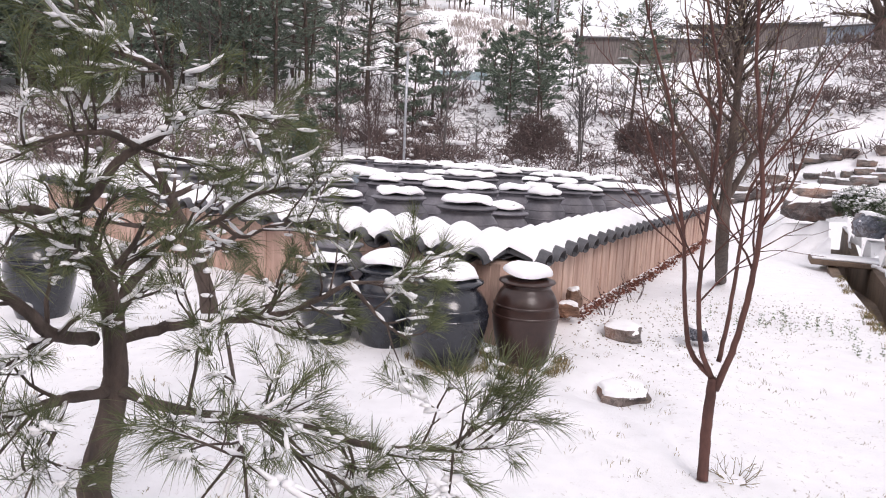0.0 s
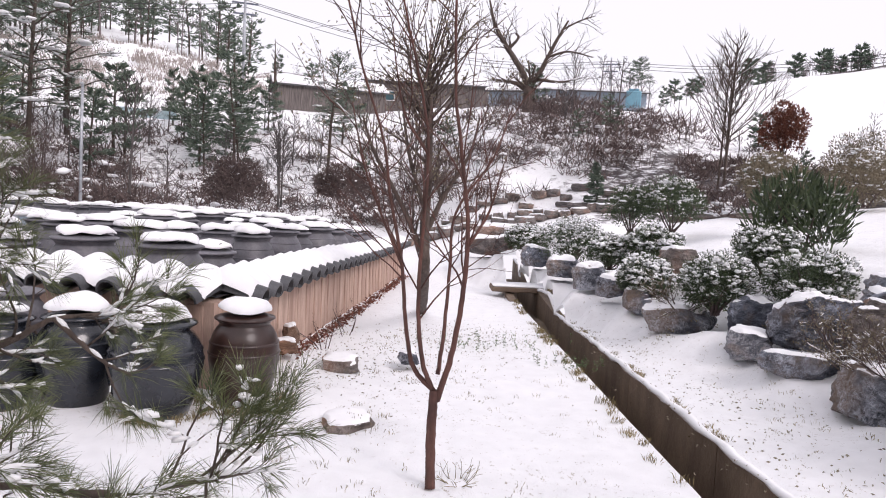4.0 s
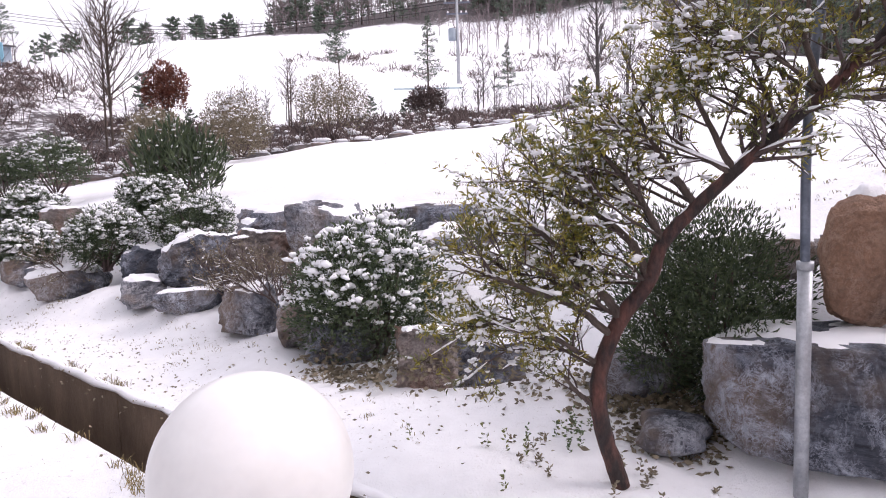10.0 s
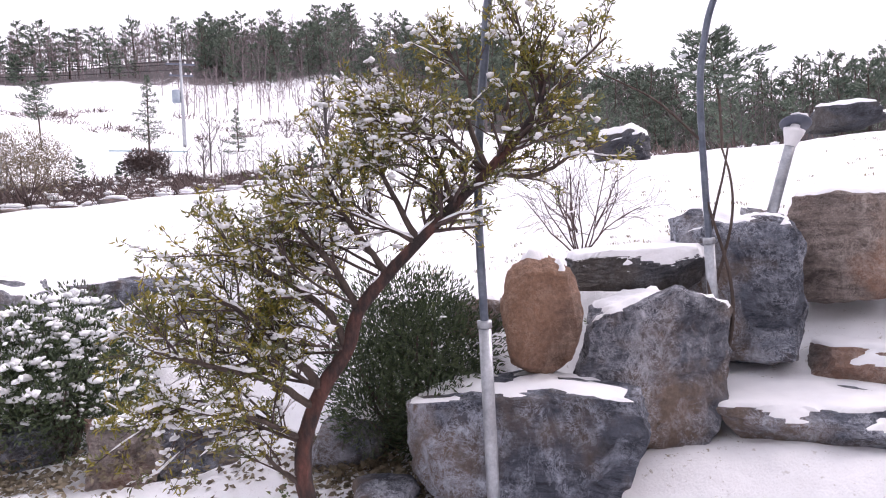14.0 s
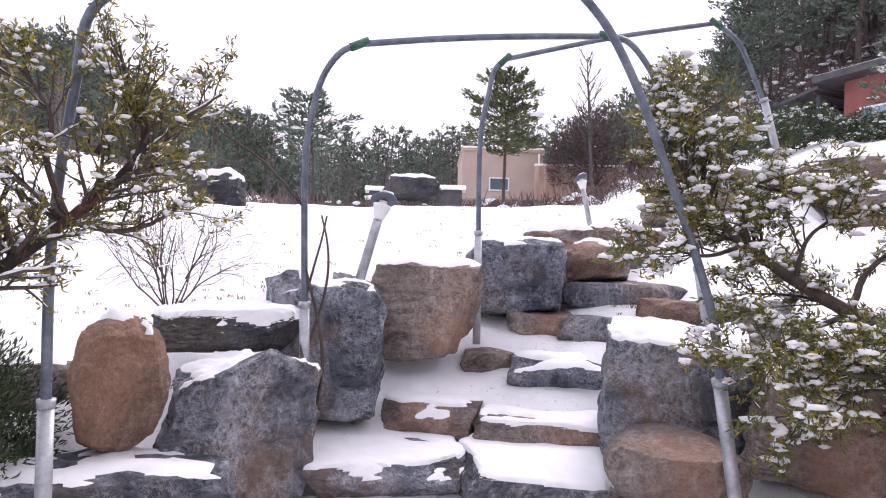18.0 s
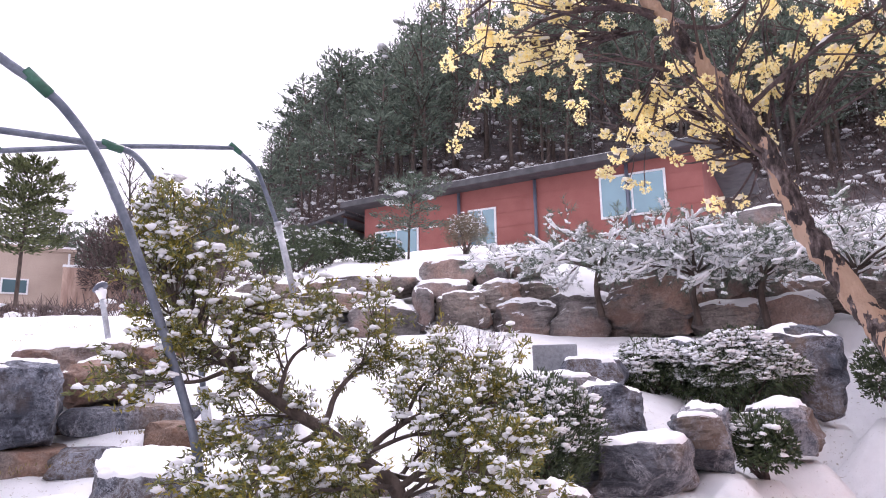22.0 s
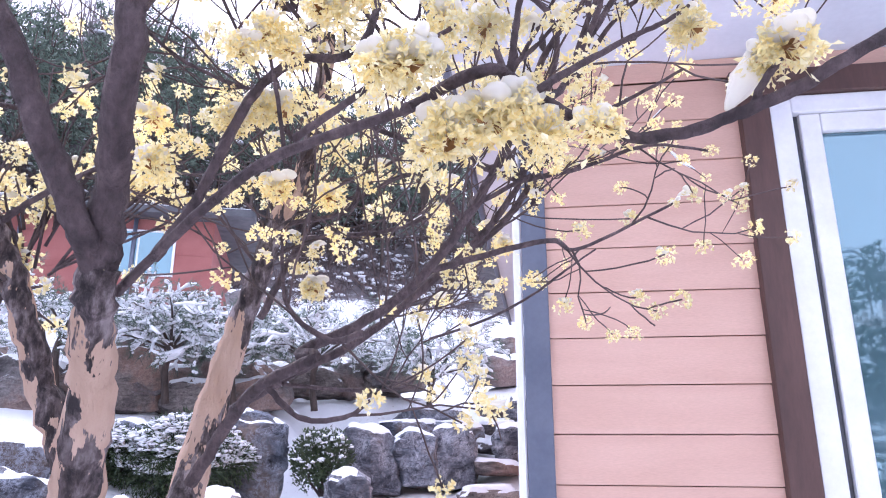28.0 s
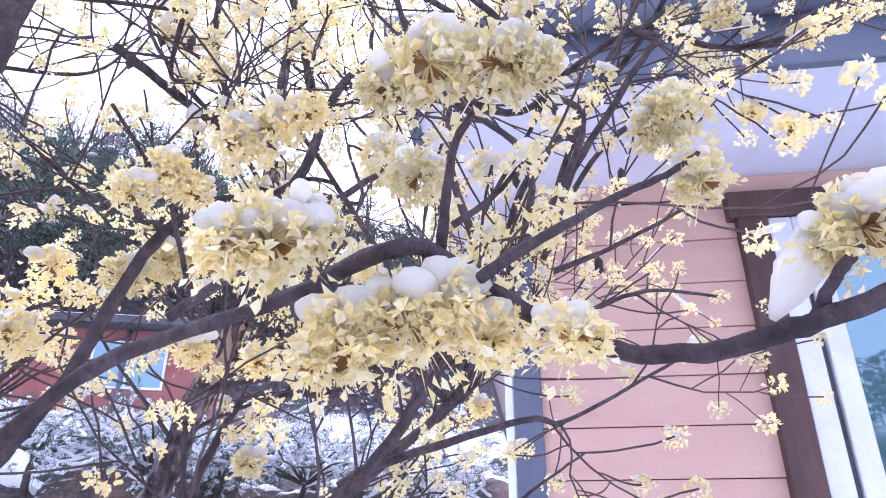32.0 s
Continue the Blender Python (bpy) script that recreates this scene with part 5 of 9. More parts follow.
rock("boulder", 5.79, 4.39, 0.22, 0.77, 0.60, 0.61, -53, 49, B, "slanting grey boulder with a snowy top", group=BANK, snow=0.05, square=0.5, lean=0.15)
rock("boulder", 5.86, 3.67, 0.32, 0.69, 0.50, 0.53, -59, 50, W, "squared brown-grey boulder", group=BANK, snow=0.03, square=0.7)
rock("boulder", 5.78, 2.89, 0.34, 0.82, 0.50, 0.79, -64, 51, B, "tall upright slab of blue-grey stone", group=BANK, snow=0.015, square=0.65, rough=0.07)
rock("boulder", 6.65, 2.19, 0.73, 1.12, 0.50, 0.32, -72, 52, B, "long low blue-grey boulder", group=BANK, snow=0.04, square=0.65)
rock("boulder", 5.96, 1.68, 0.57, 0.73, 0.50, 0.28, -75, 53, B, "grey boulder behind the snowy shrub", group=BANK, snow=0.05, level=3)
rock("boulder", 6.39, 3.95, 0.69, 0.64, 0.50, 0.34, -59, 54, B, "low grey boulder at the lawn's edge", group=BANK, snow=0.03, square=0.6, level=3)
rock("boulder", 6.60, 6.95, 0.67, 0.61, 0.60, 0.39, -44, 55, W, "dark boulder among the clipped shrubs", group=BANK, snow=0.05, level=3)
rock("boulder", 5.90, 5.14, 0.26, 0.49, 0.50, 0.43, -49, 56, B, "dark upright boulder", group=BANK, snow=0.02, level=3)
rock("boulder", 5.71, 5.99, 0.11, 0.85, 0.60, 0.36, -44, 57, B, "low dark boulder of the bank", group=BANK, snow=0.03, level=3)
rock("boulder", 5.82, 6.84, 0.20, 0.37, 0.40, 0.34, -41, 58, B, "small dark boulder", group=BANK, snow=0.03, level=3)
rock("boulder", 6.12, 7.70, 0.26, 0.47, 0.50, 0.33, -39, 59, B, "snow-capped grey boulder", group=BANK, snow=0.06, level=3)
rock("boulder", 6.28, 8.46, 0.28, 0.53, 0.50, 0.41, -37, 60, B, "snow-capped grey boulder", group=BANK, snow=0.06, level=3)
rock("boulder", 6.56, 9.55, 0.32, 0.57, 0.60, 0.37, -35, 61, B, "snow-capped grey boulder", group=BANK, snow=0.06, level=3)
rock("boulder", 7.15, 11.32, 0.32, 0.60, 0.60, 0.42, -32, 62, B, "snow-capped grey boulder", group=BANK, snow=0.06, level=3)
rock("boulder", 7.54, 13.19, 0.46, 0.48, 0.60, 0.38, -30, 63, W, "squared stone at the end of the bank", group=BANK, snow=0.05, level=3)
rock("boulder", 7.30, 13.78, 0.34, 0.86, 0.60, 0.43, -28, 64, W, "squared stone at the end of the bank", group=BANK, snow=0.05, level=3)
rock("boulder", 8.38, 14.78, 0.74, 1.56, 0.80, 0.27, -30, 65, W, "long flat stone under snow", group=BANK, snow=0.08, level=3)
rock("boulder", 1.35, 4.66, -0.19, 0.38, 0.35, 0.14, -16, 66, W, "flat stone lying in the lawn under snow", snow=0.03, level=3)
rock("boulder", 1.68, 6.00, -0.1, 0.34, 0.40, 0.15, -16, 67, W, "brown stone half buried in the snow", snow=0.03, level=3)
rock("boulder", 2.32, 5.94, -0.04, 0.21, 0.30, 0.13, -21, 68, B, "small grey stone in the snow", snow=0.02, level=3)
rock("boulder", 1.18, 6.01, 0.10, 0.21, 0.20, 0.13, -11, 69, R, "broken pinkish stone at the foot of the wall", snow=0.02, level=3)
rock("boulder", 1.26, 6.20, 0.13, 0.16, 0.20, 0.19, -11, 70, R, "pinkish rubble stone against the wall", snow=0.03, level=3)

# ---- boulder wall below the red house ----
UPPER = "boulders of the upper wall"
rock("boulder", 3.47, -10.10, 2.04, 1.04, 0.80, 0.63, -160, 81, STONE_FAR, "brown-grey wall boulder", group=UPPER, snow=0.05, level=3, square=0.36, cuts=5)
rock("boulder", 2.95, -10.38, 2.21, 0.32, 0.60, 0.61, -164, 82, STONE_FAR, "pale upright wall boulder", group=UPPER, snow=0.04, level=3, square=0.36, cuts=5)
rock("boulder", 2.35, -10.48, 2.18, 0.80, 0.70, 0.54, -167, 83, STONE_FAR, "brown wall boulder", group=UPPER, snow=0.04, level=3, square=0.36, cuts=5)
rock("boulder", 1.88, -10.89, 2.50, 0.77, 0.70, 0.46, -170, 84, STONE_FAR, "rounded reddish wall boulder", group=UPPER, snow=0.05, level=3, square=0.36, cuts=5)
rock("boulder", 1.45, -10.65, 2.01, 0.89, 0.70, 0.60, -172, 85, STONE_FAR, "brown wall boulder", group=UPPER, snow=0.03, level=3, square=0.36, cuts=5)
rock("boulder", 0.60, -10.73, 1.99, 1.10, 0.70, 0.69, -177, 86, STONE_FAR, "dark brown wall boulder", group=UPPER, snow=0.02, level=3, square=0.36, cuts=5)
rock("boulder", -0.44, -10.79, 2.03, 1.29, 0.80, 0.67, 177, 87, STONE_FAR, "broad grey wall boulder", group=UPPER, snow=0.02, level=3, square=0.36, cuts=5)
rock("boulder", -1.40, -10.65, 2.03, 1.01, 0.70, 0.45, 172, 88, STONE_FAR, "brown wall boulder", group=UPPER, snow=0.04, level=3, square=0.36, cuts=5)
rock("boulder", -2.19, -10.61, 2.03, 1.02, 0.70, 0.51, 168, 89, STONE_FAR, "grey wall boulder", group=UPPER, snow=0.03, level=3, square=0.36, cuts=5)
rock("boulder", 3.99, -10.71, 2.77, 1.80, 0.90, 0.33, -159, 90, STONE_FAR, "long flat reddish wall stone", group=UPPER, snow=0.06, level=3, square=0.36, cuts=5)
rock("boulder", 2.80, -11.35, 2.99, 0.86, 0.80, 0.42, -166, 91, STONE_FAR, "rounded brown wall boulder under snow", group=UPPER, snow=0.06, level=3, square=0.36, cuts=5)
rock("boulder", 2.12, -11.45, 3.00, 0.55, 0.70, 0.36, -169, 92, STONE_FAR, "reddish wall boulder", group=UPPER, snow=0.04, level=3, square=0.36, cuts=5)
rock("boulder", 4.33, -10.30, 2.54, 1.26, 0.80, 0.29, -156, 93, STONE_FAR, "flat wall stone with snow", group=UPPER, snow=0.06, level=3, square=0.36, cuts=5)
rock("boulder", 5.48, -10.18, 2.54, 0.97, 0.80, 0.49, -151, 94, STONE_FAR, "brown wall boulder", group=UPPER, snow=0.05, level=3, square=0.36, cuts=5)
rock("boulder", 5.27, -8.91, 2.26, 0.81, 0.80, 0.43, -148, 95, STONE_FAR, "brown boulder at the end of the wall", group=UPPER, snow=0.05, level=3, square=0.36, cuts=5)
rock("boulder", 2.75, -10.90, 2.69, 0.88, 0.70, 0.33, -165, 96, STONE_FAR, "mossy brown wall boulder", group=UPPER, snow=0.05, level=3, square=0.36, cuts=5)
rock("boulder", 1.59, -11.89, 3.17, 0.79, 0.80, 0.39, -172, 97, STONE_FAR, "brown wall boulder under snow", group=UPPER, snow=0.07, level=3, square=0.36, cuts=5)
rock("boulder", 1.28, -11.08, 2.59, 0.64, 0.70, 0.36, -173, 98, STONE_FAR, "brown wall boulder", group=UPPER, snow=0.03, level=3, square=0.36, cuts=5)
rock("boulder", -1.66, -10.92, 2.38, 0.57, 0.70, 0.57, 171, 99, STONE_FAR, "upright brown wall boulder", group=UPPER, snow=0.03, level=3, square=0.36, cuts=5)
rock("boulder", -2.09, -10.94, 2.38, 0.65, 0.70, 0.45, 169, 100, STONE_FAR, "brown wall boulder", group=UPPER, snow=0.03, level=3, square=0.36, cuts=5)
rock("boulder", -2.85, -14.56, 4.11, 1.11, 0.90, 0.51, 169, 101, STONE_FAR, "pale boulder by the red house", group=UPPER, snow=0.06, level=3, square=0.36, cuts=5)

tier = np.random.default_rng(515)
for k in range(17):
    a, far = radians(179.5 + (k % 9) * 2.7 + (k // 9) * 1.3 + tier.normal() * 0.3), 11.0 + 0.95 * (k // 9) + tier.uniform(-0.15, 0.15)
    x, y = math.sin(a) * far - 0.3, math.cos(a) * far - 0.5
    h = tier.uniform(0.42, 0.66)
    rock("boulder", x, y, max(float(ground_height(x, y)) - 0.3, 2.3 + 0.42 * (k // 9)), tier.uniform(0.55, 0.95), 0.7, h, 180 - math.degrees(a) + tier.normal() * 8, 520 + k, STONE_FAR, "rounded brown-grey boulder of the terrace behind the pines", group=UPPER, snow=0.04, level=3, square=0.34, cuts=5)

# ---- boulders of the rockery between the steps and the wall ----
ROCKERY = "boulders of the rockery"
rock("boulder", -0.62, -8.22, 1.49, 0.45, 0.50, 0.38, 175, 111, B, "dark squared rockery stone", group=ROCKERY, snow=0.03, level=3)
rock("boulder", 0.32, -7.49, 1.35, 0.63, 0.60, 0.32, -178, 112, B, "grey rockery stone with snow", group=ROCKERY, snow=0.04, level=3, patch=0.5)
rock("boulder", 0.82, -6.65, 1.14, 0.69, 0.60, 0.39, -173, 113, B, "dark blue rockery stone with snow", group=ROCKERY, snow=0.04, level=3)
rock("boulder", 0.21, -6.50, 0.88, 0.67, 0.60, 0.57, -178, 114, B, "tall squared grey rockery stone", group=ROCKERY, snow=0.03, square=0.7, level=3)
rock("boulder", -0.53, -6.12, 0.77, 0.41, 0.50, 0.50, 175, 115, B, "pointed grey rockery stone", group=ROCKERY, snow=0.02, level=3)
rock("boulder", 0.00, -5.75, 0.66, 0.81, 0.70, 0.41, 180, 116, B, "broad blue rockery stone with snow", group=ROCKERY, snow=0.05, level=3)
rock("boulder", -1.25, -6.78, 0.87, 0.56, 0.60, 0.38, 169, 117, B, "rounded rockery stone capped with snow", group=ROCKERY, snow=0.07, level=3)
rock("boulder", -1.73, -8.21, 1.04, 0.79, 0.80, 0.90, 167, 118, B, "large dark upright rockery boulder", group=ROCKERY, snow=0.03, square=0.65, level=3)
rock("boulder", -1.33, -8.64, 1.53, 0.66, 0.70, 0.40, 171, 119, B, "dark blue rockery stone", group=ROCKERY, snow=0.03, level=3)
rock("boulder", 0.85, -6.61, 1.14, 0.75, 0.60, 0.39, -171, 120, B, "grey rockery stone under snow", group=ROCKERY, snow=0.05, level=3)
rock("boulder", -0.49, -5.92, 0.99, 0.38, 0.50, 0.24, 176, 121, B, "small rockery stone", group=ROCKERY, snow=0.03, level=3)
rock("boulder", -3.16, -8.31, 1.07, 0.70, 0.80, 0.73, 159, 122, B, "mossy grey squared boulder", group=ROCKERY, snow=0.05, square=0.65, level=3)
rock("boulder", -3.69, -8.20, 1.16, 0.64, 0.80, 0.61, 155, 123, B, "grey squared boulder", group=ROCKERY, snow=0.04, square=0.65, level=3)
rock("boulder", -4.11, -8.10, 1.15, 0.59, 0.80, 0.65, 152, 124, B, "dark grey squared boulder", group=ROCKERY, snow=0.05, square=0.65, level=3)
rock("boulder", -3.86, -8.83, 1.64, 0.73, 0.70, 0.27, 156, 125, B, "flat grey stone with snow", group=ROCKERY, snow=0.05, level=3)
rock("boulder", -4.38, -8.81, 1.66, 0.92, 0.70, 0.26, 153, 126, B, "flat grey stone with snow", group=ROCKERY, snow=0.05, level=3)
rock("boulder", -4.44, -9.45, 1.83, 0.88, 0.70, 0.29, 154, 127, B, "rounded grey stone", group=ROCKERY, snow=0.05, level=3)
rock("boulder", -5.00, -8.04, 1.34, 0.57, 0.80, 0.53, 147, 128, B, "dark boulder beside the far steps", group=ROCKERY, snow=0.04, level=3)
rock("boulder", -5.75, -8.99, 1.79, 0.56, 0.80, 0.52, 146, 129, B, "dark boulder beside the far steps", group=ROCKERY, snow=0.04, level=3)
rock("boulder", -6.60, -10.52, 2.75, 0.81, 0.90, 0.61, 147, 130, STONE_FAR, "rounded grey boulder on the bank", group=ROCKERY, snow=0.03, level=3)
rock("boulder", -6.15, -10.45, 2.54, 0.79, 0.90, 0.50, 149, 131, STONE_FAR, "grey boulder on the bank", group=ROCKERY, snow=0.04, level=3)
rock("boulder", -2.47, -6.97, 0.92, 0.41, 0.60, 0.47, 160, 132, B, "dark boulder behind the blossom tree", group=ROCKERY, snow=0.04, level=3)
rock("boulder", -4.37, -10.41, 2.40, 0.96, 0.80, 0.56, 157, 133, STONE_FAR, "mossy boulder in the upper wall", group=ROCKERY, snow=0.03, level=3)
rock("boulder", -0.42, -10.83, 1.99, 1.31, 0.90, 0.86, 178, 134, STONE_FAR, "broad grey wall boulder", group=ROCKERY, snow=0.02, level=3)
rock("boulder", -1.50, -10.74, 2.04, 0.74, 0.70, 0.45, 172, 135, STONE_FAR, "grey wall boulder", group=ROCKERY, snow=0.02, level=3)
for k, (px, py, pz, w) in enumerate(((-3.739, -6.706, 0.950, 0.9), (-4.175, -7.262, 1.183, 0.75), (-4.549, -7.853, 1.445, 0.6), (-4.862, -8.365, 1.663, 0.55), (-5.256, -8.945, 1.914, 0.5), (-5.588, -9.562, 2.170, 0.5))):
    rock("step_stone", px, py, pz - 0.14, w, 0.5, 0.18, -195, 140 + k, STONE_FAR, "rough stone step under snow", "step", "far stone steps", snow=0.05, square=0.7, level=3)

bx, by, bz = -2.926, -5.785, 0.918
stack = thing("brick_stack", Matrix.Translation((bx, by, bz)) @ Matrix.Rotation(radians(-188), 4, "Z"), "low stack of dark grey paving bricks dusted with snow", "bricks")
brick_mesh = boxed(-0.1, -0.05, 0, 0.1, 0.05, 0.06, 0.006).mesh("brick", False)
brick_mesh.materials.append(STONE_BLUE)
for c in range(6):
    for k in range(5 - abs(c - 3)):
        ob = new("brick", brick_mesh)
        ob.parent = stack
        ob.matrix_basis = pose(-0.3 + c * 0.11 + rng.normal() * 0.004, rng.normal() * 0.01, 0.064 * k, 0, 0, 90 + rng.normal() * 4)

mk = thing("marker_stone", Matrix.Translation((0.713, -7.667, 1.598)) @ Matrix.Rotation(radians(-174), 4, "Z"), "small polished grey granite block standing in the snow", "stone block")
part("block", boxed(-0.23, -0.12, -0.08, 0.23, 0.12, 0.26, 0.01), POLISHED, mk, smooth=False)

# ---- arches of bent pipe over the steps ----
def arch(foot_a, foot_b, joint, left, bar, right, label):
    """A pipe arch: thick sleeves at the feet, two bent pipes and a top bar, joints wrapped in tape."""
    o = np.array(foot_a)
    ob = thing("pipe_arch", o, label, "arch", "arches over the steps")
    left, bar, right = (np.array(v, float).reshape(-1, 3) - o for v in (left, bar, right))
    for f, leg in ((np.zeros(3), left), (np.array(foot_b) - o, right)):
        e = unit(leg[0] - f)
        part("post_sleeve", tube(Geo(), [f - e * 0.12, f + e * 0.3, f + e * joint], 0.03, 14), STEEL, ob, "galvanised post sleeve")
        part("sleeve_ring", tube(Geo(), [f + e * (joint - 0.02), f + e * (joint + 0.015)], 0.034, 14), STEEL, ob)
        line = smooth_line(np.vstack([f + e * (joint - 0.1), leg]), 6)
        part("bent_pipe", tube(Geo(), line, 0.0195, 10), STEEL_DARK, ob)
        d = unit(line[-1] - line[-2])
        part("joint_tape", tube(Geo(), [line[-1] - d * 0.07, line[-1] + d * 0.05], 0.025, 9, True, 0.12, rng), GREEN_TAPE, ob, "green tape round the joint")
    bar = smooth_line(np.vstack([left[-1], bar, right[-1]]), 6)
    part("top_bar", tube(Geo(), bar, 0.0195, 10), STEEL_DARK, ob)
    part("snow_line", lay_snow(Geo(), rng, bar, [0.019] * len(bar), 1.0, 0.5), SNOW, ob, "thin line of snow")
    return ob


arch((3.14, -0.66, 0.0), (1.70, -3.16, 0.1), 0.92,
     [3.147, -0.648, 1.518, 3.118, -0.698, 2.110, 3.078, -0.768, 2.464, 2.87, -1.12, 2.62, 2.75, -1.34, 2.78],
     [2.35, -2.03, 2.86],
     [1.802, -2.983, 1.352, 1.940, -2.743, 2.090, 2.027, -2.592, 2.454, 2.096, -2.473, 2.633, 2.155, -2.371, 2.723],
     "tall arch of bent grey pipe on galvanised posts")
FB = (2.489, -4.278)
arch((3.81, -2.08, 0.45), (*FB, 0.75), 0.78,
     [3.835, -2.040, 2.023, 3.816, -2.071, 2.393, 3.784, -2.121, 2.599, 3.732, -2.201, 2.733, 3.670, -2.298, 2.788],
     [3.415, -2.697, 2.849, 3.153, -3.106, 2.895],
     [2.555, -4.039, 1.918, 2.651, -3.889, 2.501, 2.701, -3.812, 2.729, 2.778, -3.691, 2.900, 2.857, -3.568, 2.932],
     "arch of bent grey pipe over the steps")
arch((4.12, -3.68, 1.0), (2.786, -5.834, 2.2), 0.74,
     [4.127, -3.668, 2.450, 4.098, -3.716, 2.829, 4.077, -3.749, 3.008, 4.030, -3.822, 3.102],
     [3.582, -4.532, 3.323],
     [2.873, -5.655, 2.835, 2.952, -5.530, 3.170, 3.014, -5.432, 3.378, 3.114, -5.273, 3.506],
     "arch of bent grey pipe higher up the steps")


def solar_light(head, foot, label):
    """A leaning garden light: grey post, cup and a slanted snowy panel head."""
    head, foot = np.array(head), np.array(foot)
    e = unit(head - foot)
    ob = thing("garden_light", foot, label, "garden light", "garden lights")
    L = np.linalg.norm(head - foot)
    part("post", tube(Geo(), [-e * 0.12, e * L * 0.5, e * (L - 0.12)], 0.032, 12), STEEL, ob)
    q = Vector((0, 0, 1)).rotation_difference(Vector(e)).to_matrix().to_4x4()
    g = lathe(Geo(), [(0.033, -0.14), (0.045, -0.1), (0.06, -0.05), (0.064, -0.03), (0.03, -0.02), (0.028, 0.0)], 16)
    cup = part("lamp_cup", g, WHITE_PAINT, ob, "white lamp cup")
    cup.matrix_basis = Matrix.Translation(e * L) @ q
    g = lathe(Geo(), [(0.0, 0.0), (0.088, 0.002), (0.093, 0.012), (0.08, 0.022), (0.0, 0.026)], 16)
    hd = part("panel_head", g, TRIM_GREY, ob, "dark disc-shaped panel head")
    hd.matrix_basis = Matrix.Translation(e * L) @ q @ Matrix.Rotation(radians(25), 4, "Y")
    g = Geo()
    blob(g, (-0.02, 0.0, 0.03), (0.06, 0.07, 0.018), rng, 2, 0.2)
    sc = part("snow_cap", g, SNOW, ob)
    sc.matrix_basis = hd.matrix_basis
    return ob


solar_light((4.114, -2.783, 1.910), (4.115, -2.631, 1.424), "leaning grey garden light with snow on its head")
solar_light((5.820, -6.892, 2.619), (5.672, -6.885, 2.083), "grey garden light on the upper lawn")
vine = thing("vine", (3.83, -2.12, 0.45), "thin dark leafless vine climbing the arch post", "vine")
o = np.array([3.83, -2.12, 0.45])
for k in range(3):
    line = [np.array([0.05 * math.sin(k * 2 + 5.1 * s), 0.075 * math.cos(4.3 * s + k * 2.4), 0.1 + s * 1.15]) for s in np.linspace(0, 1.05, 9)]
    part("stem", tube(Geo(), smooth_line(line, 4), np.linspace(0.014, 0.006, 33), 6), BARK, vine)
line = np.array([3.831, -2.047, 1.789, 3.885, -1.815, 2.035, 3.921, -1.592, 2.171, 3.942, -1.377, 2.281]).reshape(-1, 3) - o
part("shoot", tube(Geo(), smooth_line(line, 6), np.linspace(0.009, 0.003, 19), 5), BARK, vine)


# ---- plants ----
def stuff(ob):
    ob["kind"] = "stuff"
    return ob


def shrub(x, y, z, w, d, h, leaf_mat, label, seed, name="shrub", leaf=0.03, wide=0.4, count=2600, snow=0.5, lobes=26, stem=0.1, group="", clump=0.07, flat=0.5, lift=0.5, category="shrub"):
    """A bush of leafy lobes on short stems, with pads of snow on the upper ones."""
    rr = np.random.default_rng(seed)
    ob = thing(name, (x, y, z), label, category, group)
    wood, green, white = Geo(), Geo(), Geo()
    k = np.arange(lobes) + 0.5
    ph, th = np.arccos(1 - 1.75 * k / lobes), 2.39996 * k * (1 + 0.02 * rr.normal(size=lobes))
    c = np.stack([np.sin(ph) * np.cos(th) * w / 2, np.sin(ph) * np.sin(th) * d / 2, (np.cos(ph) * 0.5 + 0.5) * (h - stem) + stem], -1) * (1, 1, 1)
    c[:, :2] *= (0.62 + 0.22 * rr.random(lobes))[:, None]
    c[:, 2] = stem + (c[:, 2] - stem) * (0.72 + 0.18 * rr.random(lobes))
    size = min(w, d, h) * (0.2 + 0.1 * rr.random(lobes))
    for q in c[::3]:
        a = np.array([rr.normal() * 0.04 * w, rr.normal() * 0.04 * d, -0.03])
        tube(wood, smooth_line([a, a + (q - a) * 0.5 + rr.normal(size=3) * 0.03, q], 3), np.linspace(0.012 + 0.008 * h, 0.005, 7), 5)
    n = int(count * 2)
    idx = rr.integers(0, lobes, n)
    u = around(rr, n)
    at = c[idx] + u * (size[idx] * (0.55 + 0.5 * rr.random(n) ** 0.5))[:, None]
    way = u + around(rr, n) * 0.7 + (0, 0, lift)
    way /= np.linalg.norm(way, axis=1, keepdims=True)
    ok = at[:, 2] > 0.0
    leaves(green, at[ok], way[ok], leaf, leaf * wide, rr)
    for q, s in zip(c, size):
        m = rr.poisson(snow * 5.5)
        for _ in range(m):
            v = around(rr, 1)[0]
            v[2] = abs(v[2]) * 0.6 + 0.35
            v = unit(v) * s * (0.85 + 0.25 * rr.random())
            if q[2] + v[2] < h * 0.25 + stem * 0.5:
                continue
            r = clump * rr.uniform(0.45, 1.15)
            lump(white, q + v, r, rr, flat)
    stuff(part("stem_work", wood, TWIG, ob))
    stuff(part("foliage", green, leaf_mat, ob, smooth=False))
    if white.n:
        stuff(part("snow_cover", white, SNOW, ob, "clumps of snow on the leaves"))
    return ob


